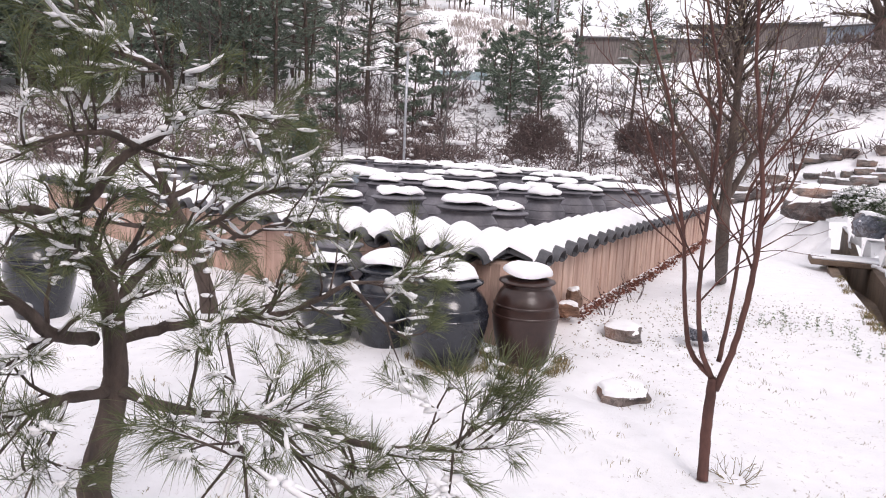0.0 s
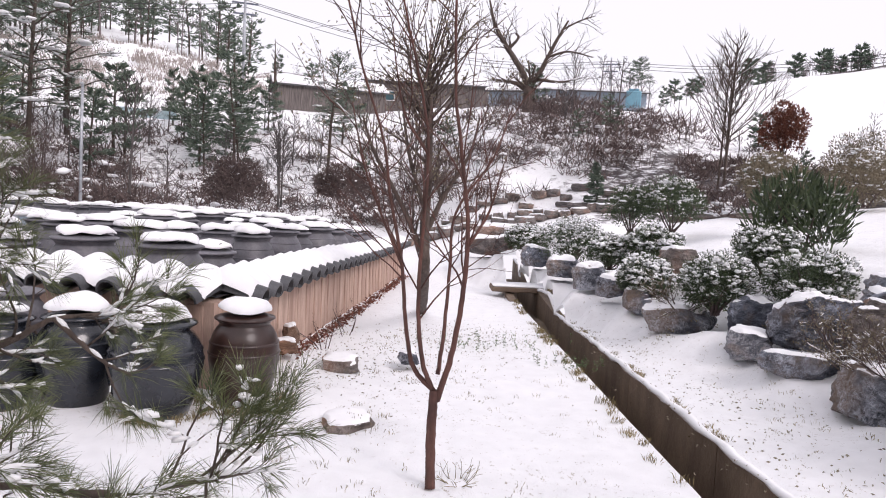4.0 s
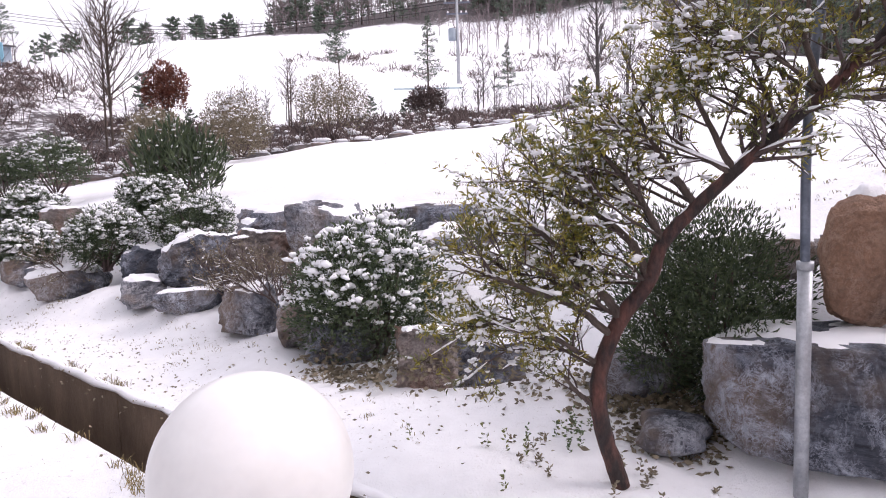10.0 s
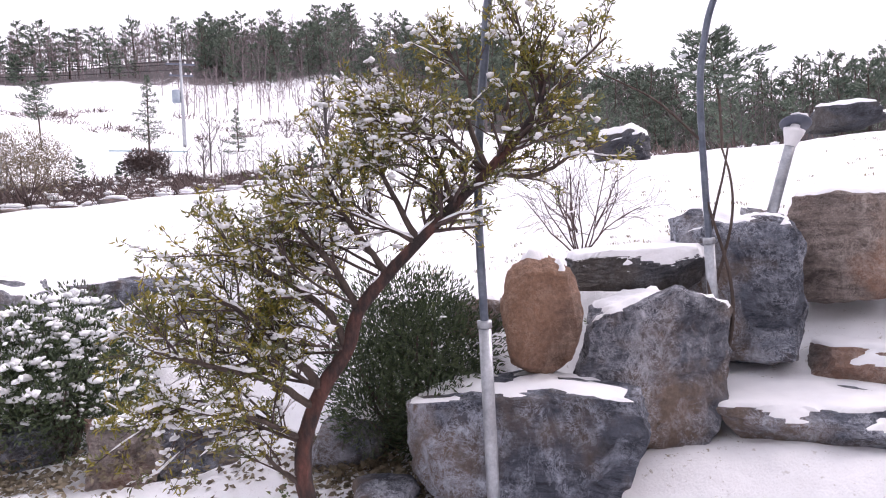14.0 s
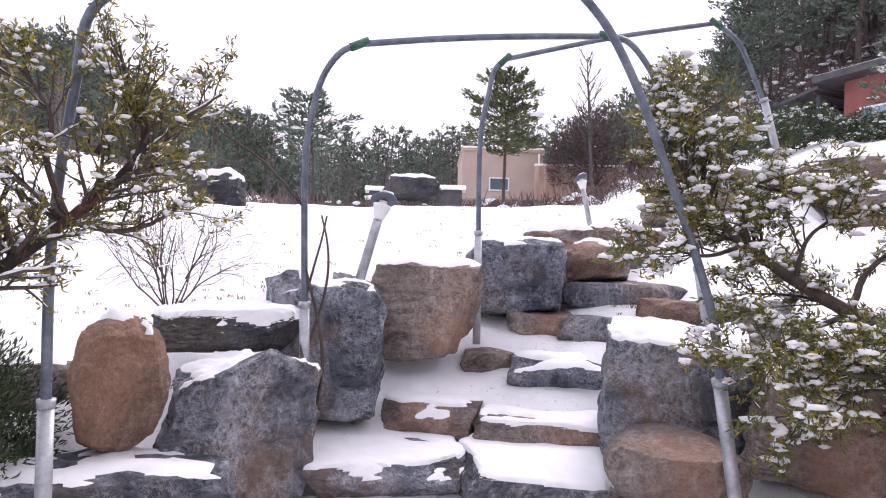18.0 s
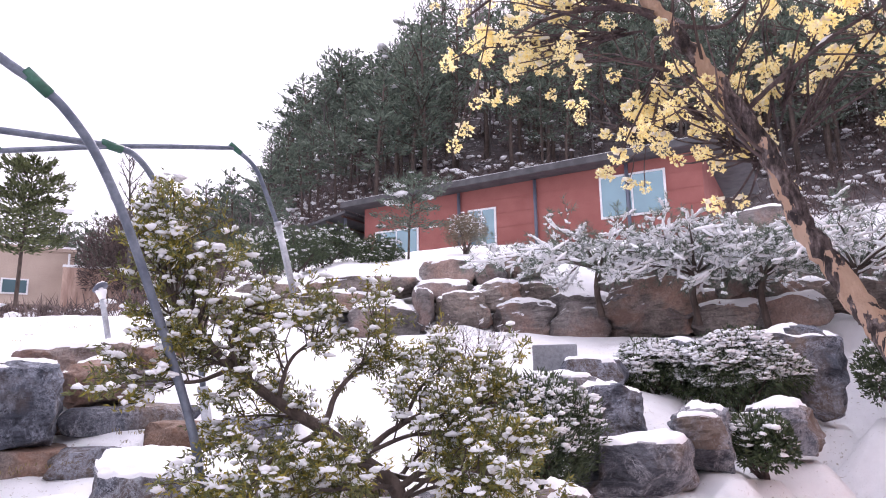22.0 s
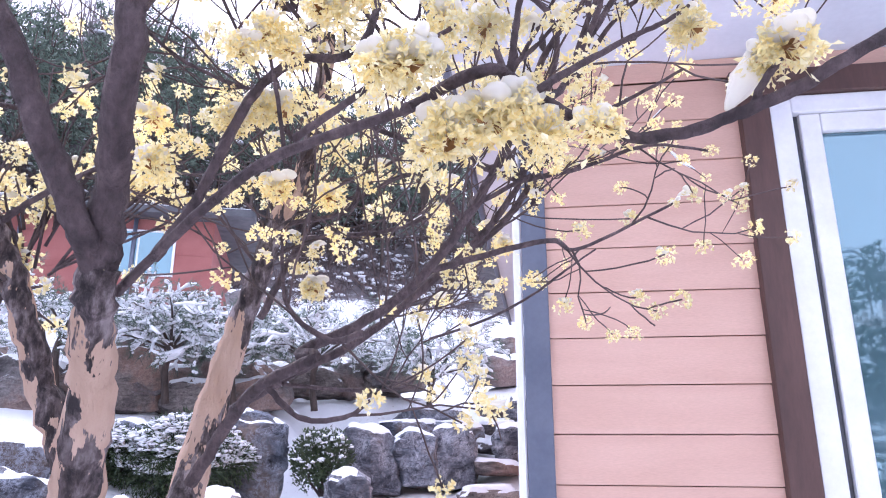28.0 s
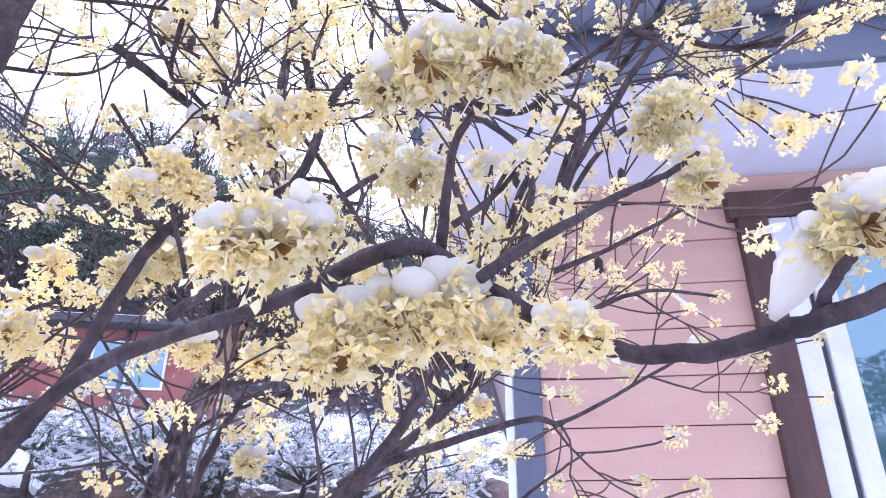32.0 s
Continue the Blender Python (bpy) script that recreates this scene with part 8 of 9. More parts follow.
stone_row("stone_row", "stones along the far edge of the jar yard", [polar(a, 21.5 + rr.normal() * 0.3) for a in np.arange(-4, 18, 2.3)], 64, (0.4, 0.8), (0.2, 0.35))


# ---- trees that stand alone ----
def lone_pine(x, y, z, h, seed, label, name="pine_tree", wide=0.3, bare=0.25, clumps=26, per=70, leaf=0.14, snow=1.2, round_top=True, mat=None, lean=0.0):
    rr = np.random.default_rng(seed)
    needle, trunk, white = Geo(), Geo(), Geo()
    far_pine(needle, trunk, white, rr, (0, 0, 0), h, wide, bare, clumps, per, leaf, snow, round_top)
    ob = thing(name, (x, y, z), label, "tree")
    part("trunk", trunk, BARK, ob)
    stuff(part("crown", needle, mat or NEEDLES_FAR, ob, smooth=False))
    if white.n:
        stuff(part("snow_cover", white, SNOW, ob))
    return ob


def lone_bare(x, y, z, h, seed, label, n=22, spread_=0.3, mat=None, stems=1, r=0.014, name="bare_tree"):
    rr = np.random.default_rng(seed)
    trunk, white = Geo(), Geo()
    for k in range(stems):
        far_bare(trunk, white, rr, (rr.normal() * 0.15 * (stems > 1), rr.normal() * 0.15 * (stems > 1), 0), h * rr.uniform(0.8, 1.05), n, spread_, r)
    ob = thing(name, (x, y, z), label, "tree")
    stuff(part("branch_work", trunk, mat or BARK_GREY, ob))
    if white.n:
        stuff(part("snow_load", white, SNOW, ob))
    return ob


def by(p, dz=0.0):
    return p[0], p[1], p[2] + dz


lone_pine(-4.513, 37.861, 3.6, 8.0, 601, "dark pine on the snowy slope", bare=0.16, clumps=40, per=60)
lone_pine(-3.091, 40.006, 3.9, 8.6, 602, "tall dark pine on the slope", bare=0.16, clumps=40, per=60)
lone_pine(-7.667, 37.358, 3.6, 8.0, 603, "dark pine at the edge of the wood", bare=0.16, clumps=40, per=60)
lone_pine(4.290, 32.823, 3.147, 3.9, 604, "young pine with snow on its boughs", bare=0.22)
lone_pine(8.493, 31.977, 2.896, 5.2, 605, "slender pine with snow on its boughs", bare=0.35)
lone_pine(-4.717, 23.651, 0.570, 1.9, 606, "small conical evergreen dusted with snow", "conifer", 0.3, 0.05, round_top=False)
lone_pine(-5.066, 23.600, 0.748, 2.2, 607, "small conical evergreen dusted with snow", "conifer", 0.3, 0.05, round_top=False)
lone_pine(14.545, 19.125, 1.488, 1.6, 608, "small fir among the terraces", "conifer", 0.35, 0.05, round_top=False)
lone_pine(33.541, 39.763, 9.997, 2.6, 609, "flat-topped pine by the far sheds", wide=0.45)
lone_bare(-0.113, 27.118, 1.470, 4.4, 611, "bare tree at the foot of the slope", 26, 0.42, stems=1)
lone_bare(-6.389, 39.621, 4.930, 4.5, 612, "bare spreading tree on the slope", 26, 0.45)
limbs = [
    ([20.84, 34.2, 6.4, 20.84, 34.2, 7.14, 20.84, 34.19, 7.94, 20.81, 34.21, 8.48], 0.42, 0.3),
    ([20.81, 34.21, 8.42, 20.36, 34.48, 9.49, 19.47, 35.0, 10.94, 18.92, 35.3, 12.04, 18.61, 35.47, 13.39], 0.22, 0.05),
    ([19.69, 34.88, 10.56, 20.15, 34.61, 11.21, 20.02, 34.69, 11.52], 0.1, 0.06),
    ([20.81, 34.21, 8.42, 21.32, 33.89, 9.32, 21.96, 33.48, 10.98, 22.52, 33.1, 12.26], 0.2, 0.05),
    ([21.66, 33.67, 10.19, 22.63, 33.03, 10.51, 23.77, 32.21, 10.2], 0.08, 0.03),
    ([22.3, 33.26, 11.77, 23.03, 32.75, 12.23, 23.75, 32.23, 12.53], 0.06, 0.025),
    ([20.71, 34.27, 8.26, 20.22, 34.57, 8.62, 19.66, 34.89, 8.73, 18.89, 35.32, 8.83], 0.16, 0.05),
    ([21.16, 34.0, 8.91, 22.35, 33.22, 8.78, 23.23, 32.61, 9.04], 0.1, 0.03),
]
ob, tips, white, rr = tree_from("old_tree", "old dark bare tree with thick crooked limbs", limbs, 613, BARK, (20.84, 34.2, 6.4), (3, 3), 1.6, 0.5, (45, 45), lift=0.3, start=0.4, every=0.45, least=0.035, twig=0.3, thinnest=0.022)
stuff(part("snow_load", white, SNOW, ob))
lone_bare(24.126, 34.421, 7.325, 3.8, 614, "bare tree beside the sheds", 26, 0.4)
lone_bare(8.424, 45.319, 7.017, 5.0, 615, "bare trunk beside the shed", 8, 0.2, BARK, 1, 0.03)
lone_bare(18.114, 17.233, 2.427, 5.4, 616, "multi-stemmed bare tree with staked trunk", 15, 0.42, BARK, 4, 0.009)
lone_bare(5.240, 26.644, 1.308, 3.2, 617, "bare bush on the slope", 20, 0.4, None, 3)
lone_bare(-2.819, 25.976, 0.917, 2.6, 618, "reddish bare bush among the brambles", 20, 0.5, TWIG, 4)
lone_bare(33.057, 8.118, 4.055, 3.4, 619, "bare tree at the field's edge", 22, 0.25)
lone_bare(32.930, 2.495, 4.125, 5.2, 620, "bare tree at the field's edge", 24, 0.28, None, 2)
lone_bare(32.997, 1.254, 4.062, 4.2, 621, "bare tree at the field's edge", 24, 0.28, None, 2)
lone_bare(24.338, 13.970, 3.501, 3.0, 622, "small bare tree among the bushes", 20, 0.3, BARK, 2)
lone_bare(59.434, 8.442, 7.243, 4.5, 623, "bare tree on the far field", 20, 0.3)
lone_pine(40.625, 19.486, 7.216, 3.4, 631, "young pine with a long bare stem", wide=0.28, bare=0.4)
lone_pine(44.647, 14.834, 7.207, 4.6, 632, "blue-green fir on the field", "fir_tree", 0.28, 0.08, round_top=False, clumps=34)
lone_pine(48.992, 10.172, 6.703, 3.6, 633, "small fir on the field", "fir_tree", 0.3, 0.08, round_top=False)
x, y, z = 23.275, 18.912, 3.940
shrub(x, y, z, 1.5, 1.5, 2.1, LEAF_RED, "small tree still holding rust-red leaves", 641, name="red_leaved_tree", leaf=0.12, wide=0.5, count=2200, snow=0.1, lobes=22, stem=0.4, clump=0.08, category="tree")
x, y, z = 17.981, 8.887, 2.357
shrub(x, y, z, 2.3, 2.0, 1.75, LEAF_TAN, "rounded olive-brown shrub on spreading stems", 642, leaf=0.09, wide=0.22, count=2500, snow=0.5, lobes=34, stem=0.55, clump=0.07)
x, y, z = 16.633, 11.227, 2.161
shrub(x, y, z, 2.0, 1.8, 1.5, LEAF_TAN, "grey-green shrub with light snow", 643, leaf=0.09, wide=0.22, count=2200, snow=0.9, lobes=30, stem=0.35, clump=0.07)
x, y, z = 14.654, 12.210, 2.044
shrub(x, y, z, 1.6, 1.5, 1.1, LEAF_TAN, "grey-green shrub frosted with snow", 644, leaf=0.08, wide=0.3, count=2600, snow=0.8, lobes=24, stem=0.2, clump=0.07)
x, y, z = 28.514, 9.472, 3.919
shrub(x, y, z, 2.4, 1.5, 1.1, BROWN_SHRUB, "dense brown bare bush", 645, leaf=0.16, wide=0.08, count=2600, snow=0.15, lobes=26, stem=0.1, clump=0.08)
x, y, z = 3.325, 24.881, 1.178
shrub(x, y, z, 2.3, 1.8, 1.5, BROWN_SHRUB, "dense dark brown bush at the foot of the slope", 646, leaf=0.16, wide=0.08, count=3600, snow=0.2, lobes=30, stem=0.1, clump=0.08)
x, y, z = 6.900, 24.115, 1.493
shrub(x, y, z, 2.0, 1.6, 1.1, BROWN_SHRUB, "dense brown bush at the foot of the slope", 647, leaf=0.16, wide=0.08, count=2600, snow=0.3, lobes=26, stem=0.1, clump=0.08)
for k, (px, py, pz, w) in enumerate(((10.479, 8.627, 1.840, 1.1), (14.166, 9.504, 1.990, 1.5), (-5.268, 24.557, 0.616, 2.0))):
    shrub(px, py, pz - 0.1, w, w, w * 0.7, LEAF_TAN, "grey-green bush dusted with snow", 650 + k, leaf=0.07, wide=0.3, count=2200, snow=0.7, lobes=24, stem=0.1, clump=0.06)
# Beyond the upper lawn.
lone_pine(15.450, -14.689, 3.877, 3.5, 661, "green pine with layered crown on the upper lawn", wide=0.4, bare=0.3, clumps=36, per=130, leaf=0.16, snow=0.25, mat=NEEDLES)
lone_pine(13.525, -7.145, 2.882, 2.1, 662, "low pine with snow on its flat boughs", wide=0.5, bare=0.45, per=70, snow=1.6)
lone_bare(15.386, -18.835, 4.566, 4.6, 663, "bare tree propped by a stake", 26, 0.28)
lone_pine(12.623, -23.089, 5.169, 3.0, 664, "snow-dusted pine by the path", wide=0.4, bare=0.2, snow=1.0)
for a in ((18.14, -22.39, 4.92, 3.89, 3.00, 3.02, -141, 665), (15.25, -22.66, 4.82, 2.06, 2.00, 1.46, -146, 666)):
    x, y, z, w, d, h, rz, sd = a
    shrub(x, y, z, w, d, h, BROWN_SHRUB, "dense dark thicket beyond the lawn", sd, name="thicket", leaf=0.22, wide=0.08, count=4200, snow=0.05, lobes=30, clump=0.1)
rock("dark_rock", 11.45, -4.28, 2.28, 0.95, 0.90, 0.64, -110, 671, STONE_DARK, "dark garden rock streaked with snow", snow=0.1, level=3, patch=0.5, steep=0.5)
rock("dark_rock", 14.50, -10.51, 3.12, 1.64, 1.20, 0.62, -126, 672, STONE_DARK, "dark rounded garden rock capped with snow", snow=0.1, level=3)
rock("dark_rock", -5.47, 21.94, 0.46, 1.23, 1.00, 0.90, 14, 673, STONE_DARK, "dark upright rock beyond the jar yard", snow=0.03, level=3)
# Garden round the red house.
lone_pine(4.722, -15.168, 4.176, 2.0, 681, "shaped pine with snowy flat pads", wide=0.5, bare=0.35, per=80, leaf=0.1, snow=1.8)
x, y, z = 3.300, -15.036, 4.253
shrub(x, y, z, 0.85, 0.85, 0.85, LEAF_TAN, "round clipped bush on a short stem", 682, leaf=0.05, count=2600, snow=0.7, lobes=30, stem=0.25, clump=0.05)
for k, a in enumerate(((5.540, -15.416, 4.044, 1.0), (7.065, -15.869, 4.309, 1.3), (7.022, -12.521, 3.571, 1.2), (7.267, -14.603, 3.997, 1.3))):
    shrub(*a[:3], a[3] * 1.3, a[3], a[3] * 0.75, LEAF_DARK, "dark evergreen bush under snow", 683 + k, leaf=0.07, count=2200, snow=0.9, lobes=24, clump=0.07)
for k, a in enumerate(((0.272, -10.297, 3.082, 2.2), (-1.012, -10.146, 2.907, 2.0), (-1.862, -10.121, 2.857, 1.6), (-4.526, -9.528, 2.614, 1.5), (-2.95, -10.05, 2.85, 1.9))):
    x, y, z, w = a
    rr = np.random.default_rng(690 + k)
    limbs = [([x, y, z - 0.75, x + 0.05, y, z - 0.3, x - 0.03, y, z], 0.05, 0.035)]
    for j in range(14):
        b = j * 0.55 + rr.random() * 0.4
        L = w * rr.uniform(0.45, 0.8)
        zz = z - 0.12 + 0.62 * rr.random()
        limbs.append(([x, y, z - 0.05, x + math.cos(b) * L * 0.5, y + math.sin(b) * L * 0.5, (z + zz) / 2 + 0.12, x + math.cos(b) * L, y + math.sin(b) * L, zz], 0.022, 0.006))
    ob, tips, white, rr = tree_from("spreading_pine", "low spreading pine with snow along every bough", limbs, 695 + k, BARK, (x, y, z - 0.75), (3, 3), 0.36, 1.0, (45, 45), lift=0.05, start=0.3, every=1.2, least=0.022)
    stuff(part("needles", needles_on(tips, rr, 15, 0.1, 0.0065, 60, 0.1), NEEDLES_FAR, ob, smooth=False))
    snow_on(tips, rr, 0.26, 0.055, white, 0.45)
    stuff(part("snow_load", white, SNOW, ob))

# ---- buildings ----
def wall_box(name, w, d, h, mat, parent):
    return part(name, boxed(-w / 2, 0, -0.35, w / 2, d, h), mat, parent, smooth=False)


def gable(w, d, h, rise, over=0.25, thick=0.1):
    z = h
    a = [(-w / 2 - over, -over, z - 0.05), (w / 2 + over, -over, z - 0.05), (w / 2 + over, d / 2, z + rise), (-w / 2 - over, d / 2, z + rise), (w / 2 + over, d + over, z - 0.05), (-w / 2 - over, d + over, z - 0.05)]
    b = [(x, y, zz + thick) for x, y, zz in a]
    return Geo().add(a + b, [[0, 3, 2, 1], [3, 5, 4, 2], [6, 7, 8, 9], [9, 8, 10, 11], [0, 1, 7, 6], [4, 5, 11, 10], [1, 2, 8, 7], [2, 4, 10, 8], [3, 0, 6, 9], [5, 3, 9, 11]])


def facing(p, extra=0.0):
    return Matrix.Translation(p) @ Matrix.Rotation(-math.atan2(p[0], p[1]) + radians(extra), 4, "Z")


def shed(p, w, d, h, rise, wall, label, extra=0.0, windows=(), name="shed", roof=None):
    ob = thing(name, facing(p, extra), label, name)
    wall_box("wall", w, d, h, wall, ob)
    part("roof", gable(w, d, h, rise), roof or ROOF_DARK, ob, smooth=False)
    part("snow_cap", gable(w - 0.15, d - 0.1, h + 0.11, rise, 0.25, 0.14), SNOW, ob, smooth=False)
    for wx, wz, ww, wh in windows:
        fr = part("window", boxed(wx - ww / 2, -0.05, wz, wx + ww / 2, -0.004, wz + wh, 0.01), WHITE_PAINT, ob, smooth=False)
        part("pane", boxed(wx - ww / 2 + 0.06, -0.06, wz + 0.06, wx + ww / 2 - 0.06, -0.052, wz + wh - 0.06), PANE, fr, smooth=False)
    return ob


shed((12.996, 48.370, 7.75), 8.0, 4, 1.5, 0.8, BROWN_WALL, "old brown board shed with a snowy roof", 8)
shed((22.757, 40.032, 7.631), 2.6, 3, 1.5, 0.4, BLUE_GREY_SHEET, "grey-blue sheet metal shed", -10)
shed((28.935, 40.915, 9.182), 10.0, 3, 0.8, 0.5, BLUE_GREY_SHEET, "long low grey-blue shed under snow", 6)
shed((21.409, 50.799, 8.748), 10.0, 4, 2.2, 0.9, BROWN_WALL, "old house with a snowy roof", 0, ((-3, 0.7, 1.0, 0.8), (0, 0.7, 1.0, 0.8)))
p = 26.964, 32.334, 7.800
tank = thing("water_tank", facing(p), "pale blue square water tank", "tank")
part("tank_body", boxed(-0.45, 0, 0, 0.45, 0.9, 0.9, 0.04), BLUE_SHEET, tank, smooth=False)
part("tank_lid", boxed(-0.3, 0.1, 0.9, 0.3, 0.8, 1.05, 0.03), BLUE_SHEET, tank, smooth=False)
p = 0.668, 44.120, 5.812
net = thing("netting", facing(p, 4), "low run of blue-grey netting on the slope", "netting")
part("net", boxed(-1.7, 0, -0.2, 1.7, 0.06, 0.3), BLUE_NET, net, smooth=False)
for p, w in (((41.799, 13.891, 6.730), 2.2),):
    net = thing("netting", facing(p, 4), "strip of teal netting across the snowy field", "netting")
    part("net", boxed(-w, 0, -0.06, w, 0.05, 0.03), BLUE_NET, net, smooth=False)
p = 22.016, -20.845, 4.800
bh = thing("beige_house", facing(p, 6), "beige rendered house beyond the upper lawn", "house")
wall_box("wall", 3.6, 5, 1.75, BEIGE, bh)
part("parapet", boxed(-1.85, -0.06, 1.75, 1.85, 5.06, 1.88), BEIGE, bh, smooth=False)
part("snow_cap", boxed(-1.8, 0, 1.88, 1.8, 5, 1.97), SNOW, bh, smooth=False)
part("wing", boxed(1.86, 0.4, -0.6, 6.2, 4.2, 1.15), BEIGE, bh, "low rendered wing", smooth=False)
part("wing_roof", boxed(1.87, 0.25, 1.154, 6.35, 4.3, 1.26, 0.02), SNOW, bh, smooth=False)
fr = part("window", boxed(-0.6, -0.05, 0.0, 0.3, -0.004, 0.6), WHITE_PAINT, bh, smooth=False)
part("pane", boxed(-0.54, -0.06, 0.06, 0.24, -0.052, 0.54), PANE, fr, smooth=False)
part("downpipe", tube(Geo(), [(1.6, -0.06, -0.5), (1.6, -0.06, 1.7)], 0.04, 8), WHITE_PAINT, bh)
p = 18.914, -22.404, 5.028
gw = thing("garden_wall", facing(p, 6), "low pinkish garden wall with a snowy top", "wall")
part("wall_body", boxed(-1.9, 0, -1, 1.9, 0.2, 0.75), PLASTER, gw, smooth=False)
part("snow_cap", boxed(-1.92, -0.02, 0.75, 1.92, 0.22, 0.85, 0.02), SNOW, gw, smooth=False)
for p in ((21.182, -13.847, 4.042), (19.626, -15.989, 4.172)):
    hut = thing("small_hut", facing(p), "small dark hut with a snowy roof", "hut")
    part("wall", boxed(-0.4, 0, -0.5, 0.4, 0.8, 0.12), ROOF_DARK, hut, smooth=False)
    part("roof", gable(0.9, 0.8, 0.12, 0.12, 0.1, 0.06), SNOW, hut, smooth=False)

# The red house: its long wall runs from a carport on one end to a corner on the other.
RA, RB = np.array([9.321, -24.142, 5.682]), np.array([-2.626, -21.234, 5.660])
e = (RB - RA)[:2] / np.linalg.norm((RB - RA)[:2])
L = float(np.linalg.norm((RB - RA)[:2]))
n_in = np.array([e[1], -e[0]]) if np.dot([e[1], -e[0]], RA[:2]) > 0 else np.array([-e[1], e[0]])
red_m = Matrix(((e[0], n_in[0], 0, RA[0]), (e[1], n_in[1], 0, RA[1]), (0, 0, 1, float(RA[2]) - 0.2), (0, 0, 0, 1)))
rh = thing("red_house", red_m, "red rendered house with a dark sloping roof", "house")
H0, H1 = 2.4, 2.62


def red_h(s):
    return H0 + (H1 - H0) * s / L


g = Geo()
g.add([(0, 0, -1.5), (L, 0, -1.5), (L, 0, red_h(L)), (0, 0, red_h(0)), (0, 6, -1.5), (L, 6, -1.5), (L, 6, red_h(L)), (0, 6, red_h(0))], [[0, 1, 2, 3], [1, 5, 6, 2], [5, 4, 7, 6], [4, 0, 3, 7]])
part("wall", g, RED_WALL, rh, smooth=False)
for k in range(1, 6):
    part("joint_strip", boxed(0, -0.012, 0.5 * k, L, -0.002, 0.5 * k + 0.012), RED_WALL, rh, smooth=False)
g = Geo()
ro = [(-0.6, -0.75, red_h(-0.6) - 0.02), (L + 1.2, -0.75, red_h(L + 1.2) - 0.02), (L + 1.2, 6.6, red_h(L + 1.2) - 0.02), (-0.6, 6.6, red_h(-0.6) - 0.02)]
g.add(ro + [(x, y, z + 0.22) for x, y, z in ro], [[0, 3, 2, 1], [4, 5, 6, 7], [0, 1, 5, 4], [1, 2, 6, 5], [2, 3, 7, 6], [3, 0, 4, 7]])
part("roof", g, ROOF_DARK, rh, "dark sheet roof", smooth=False)
part("snow_cap", Geo().add([(x * 0.99, y * 0.94 + 0.1, z + 0.225) for x, y, z in ro] + [(x * 0.99, y * 0.94 + 0.1, z + 0.28) for x, y, z in ro], [[4, 5, 6, 7], [0, 1, 5, 4], [1, 2, 6, 5], [2, 3, 7, 6], [3, 0, 4, 7]]), SNOW, rh, smooth=False)
for s in (4.13, 7.0, 10.07):
    part("downpipe", tube(Geo(), [(s, -0.1, -0.6), (s, -0.1, red_h(s) - 0.05)], 0.06, 8), TRIM_GREY, rh)
for x0, x1, z0, z1 in ((9.24, 11.16, 0.9, 2.15), (4.52, 5.46, 0.47, 1.68), (0.6, 2.35, 0.1, 1.35)):
    fr = part("window", boxed(x0 - 0.07, -0.05, z0 - 0.07, x1 + 0.07, -0.003, z1 + 0.07), WHITE_PAINT, rh, "white-framed window", smooth=False)
    part("pane", boxed(x0, -0.062, z0, (x0 + x1) / 2 - 0.03, -0.052, z1), PANE, fr, smooth=False)
    part("pane", boxed((x0 + x1) / 2 + 0.03, -0.062, z0, x1, -0.052, z1), PANE, fr, smooth=False)
cp = thing("carport", red_m @ Matrix.Translation((-3.6, 0, 0)), "open lean-to with a dark sheet roof on posts", "carport")
g = Geo()
ro = [(-0.4, -0.6, 1.55), (3.1, -0.6, 2.2), (3.1, 4, 2.2), (-0.4, 4, 1.55)]
g.add(ro + [(x, y, z + 0.1) for x, y, z in ro], [[0, 3, 2, 1], [4, 5, 6, 7], [0, 1, 5, 4], [1, 2, 6, 5], [2, 3, 7, 6], [3, 0, 4, 7]])
part("roof", g, ROOF_DARK, cp, smooth=False)
for x in (0.0, 1.5, 2.9):
    part("post", tube(Geo(), [(x, -0.3, -1.2), (x, -0.3, 1.55 + 0.185 * (x + 0.4))], 0.06, 8), TRIM_GREY, cp)
for x in np.linspace(0, 2.9, 5):
    part("rafter", boxed(x, -0.55, 1.45 + 0.185 * (x + 0.4), x + 0.06, 3.9, 1.52 + 0.185 * (x + 0.4)), TRIM_BROWN, cp, smooth=False)

# ---- poles and cables ----
def utility_pole(p, h, label, seed, box_on=True):
    ob = thing("utility_pole", facing(p), label, "pole")
    part("mast", tube(Geo(), [(0, 0, -0.5), (0, 0, h * 0.5), (0, 0, h)], [0.16, 0.14, 0.1], 10), STEEL, ob)
    for z, w in ((h - 0.9, 1.1), (h - 1.8, 0.9)):
        arm = part("cross_arm", boxed(-w, -0.06, z, w, 0.06, z + 0.12), TRIM_GREY, ob, smooth=False)
        for x in (-w * 0.85, 0.35, w * 0.85):
            part("insulator", lathe(Geo(), [(0.0, z + 0.12), (0.06, z + 0.12), (0.08, z + 0.2), (0.04, z + 0.3), (0, z + 0.31)], 8, (x, 0, 0)), WHITE_PAINT, arm)
    if box_on:
        part("transformer", lathe(Geo(), [(0, -0.5), (0.3, -0.5), (0.32, -0.45), (0.32, 0.45), (0.2, 0.52), (0, 0.53)], 14, (-0.45, 0, h - 3.4)), BLUE_GREY_SHEET, ob)
    return ob


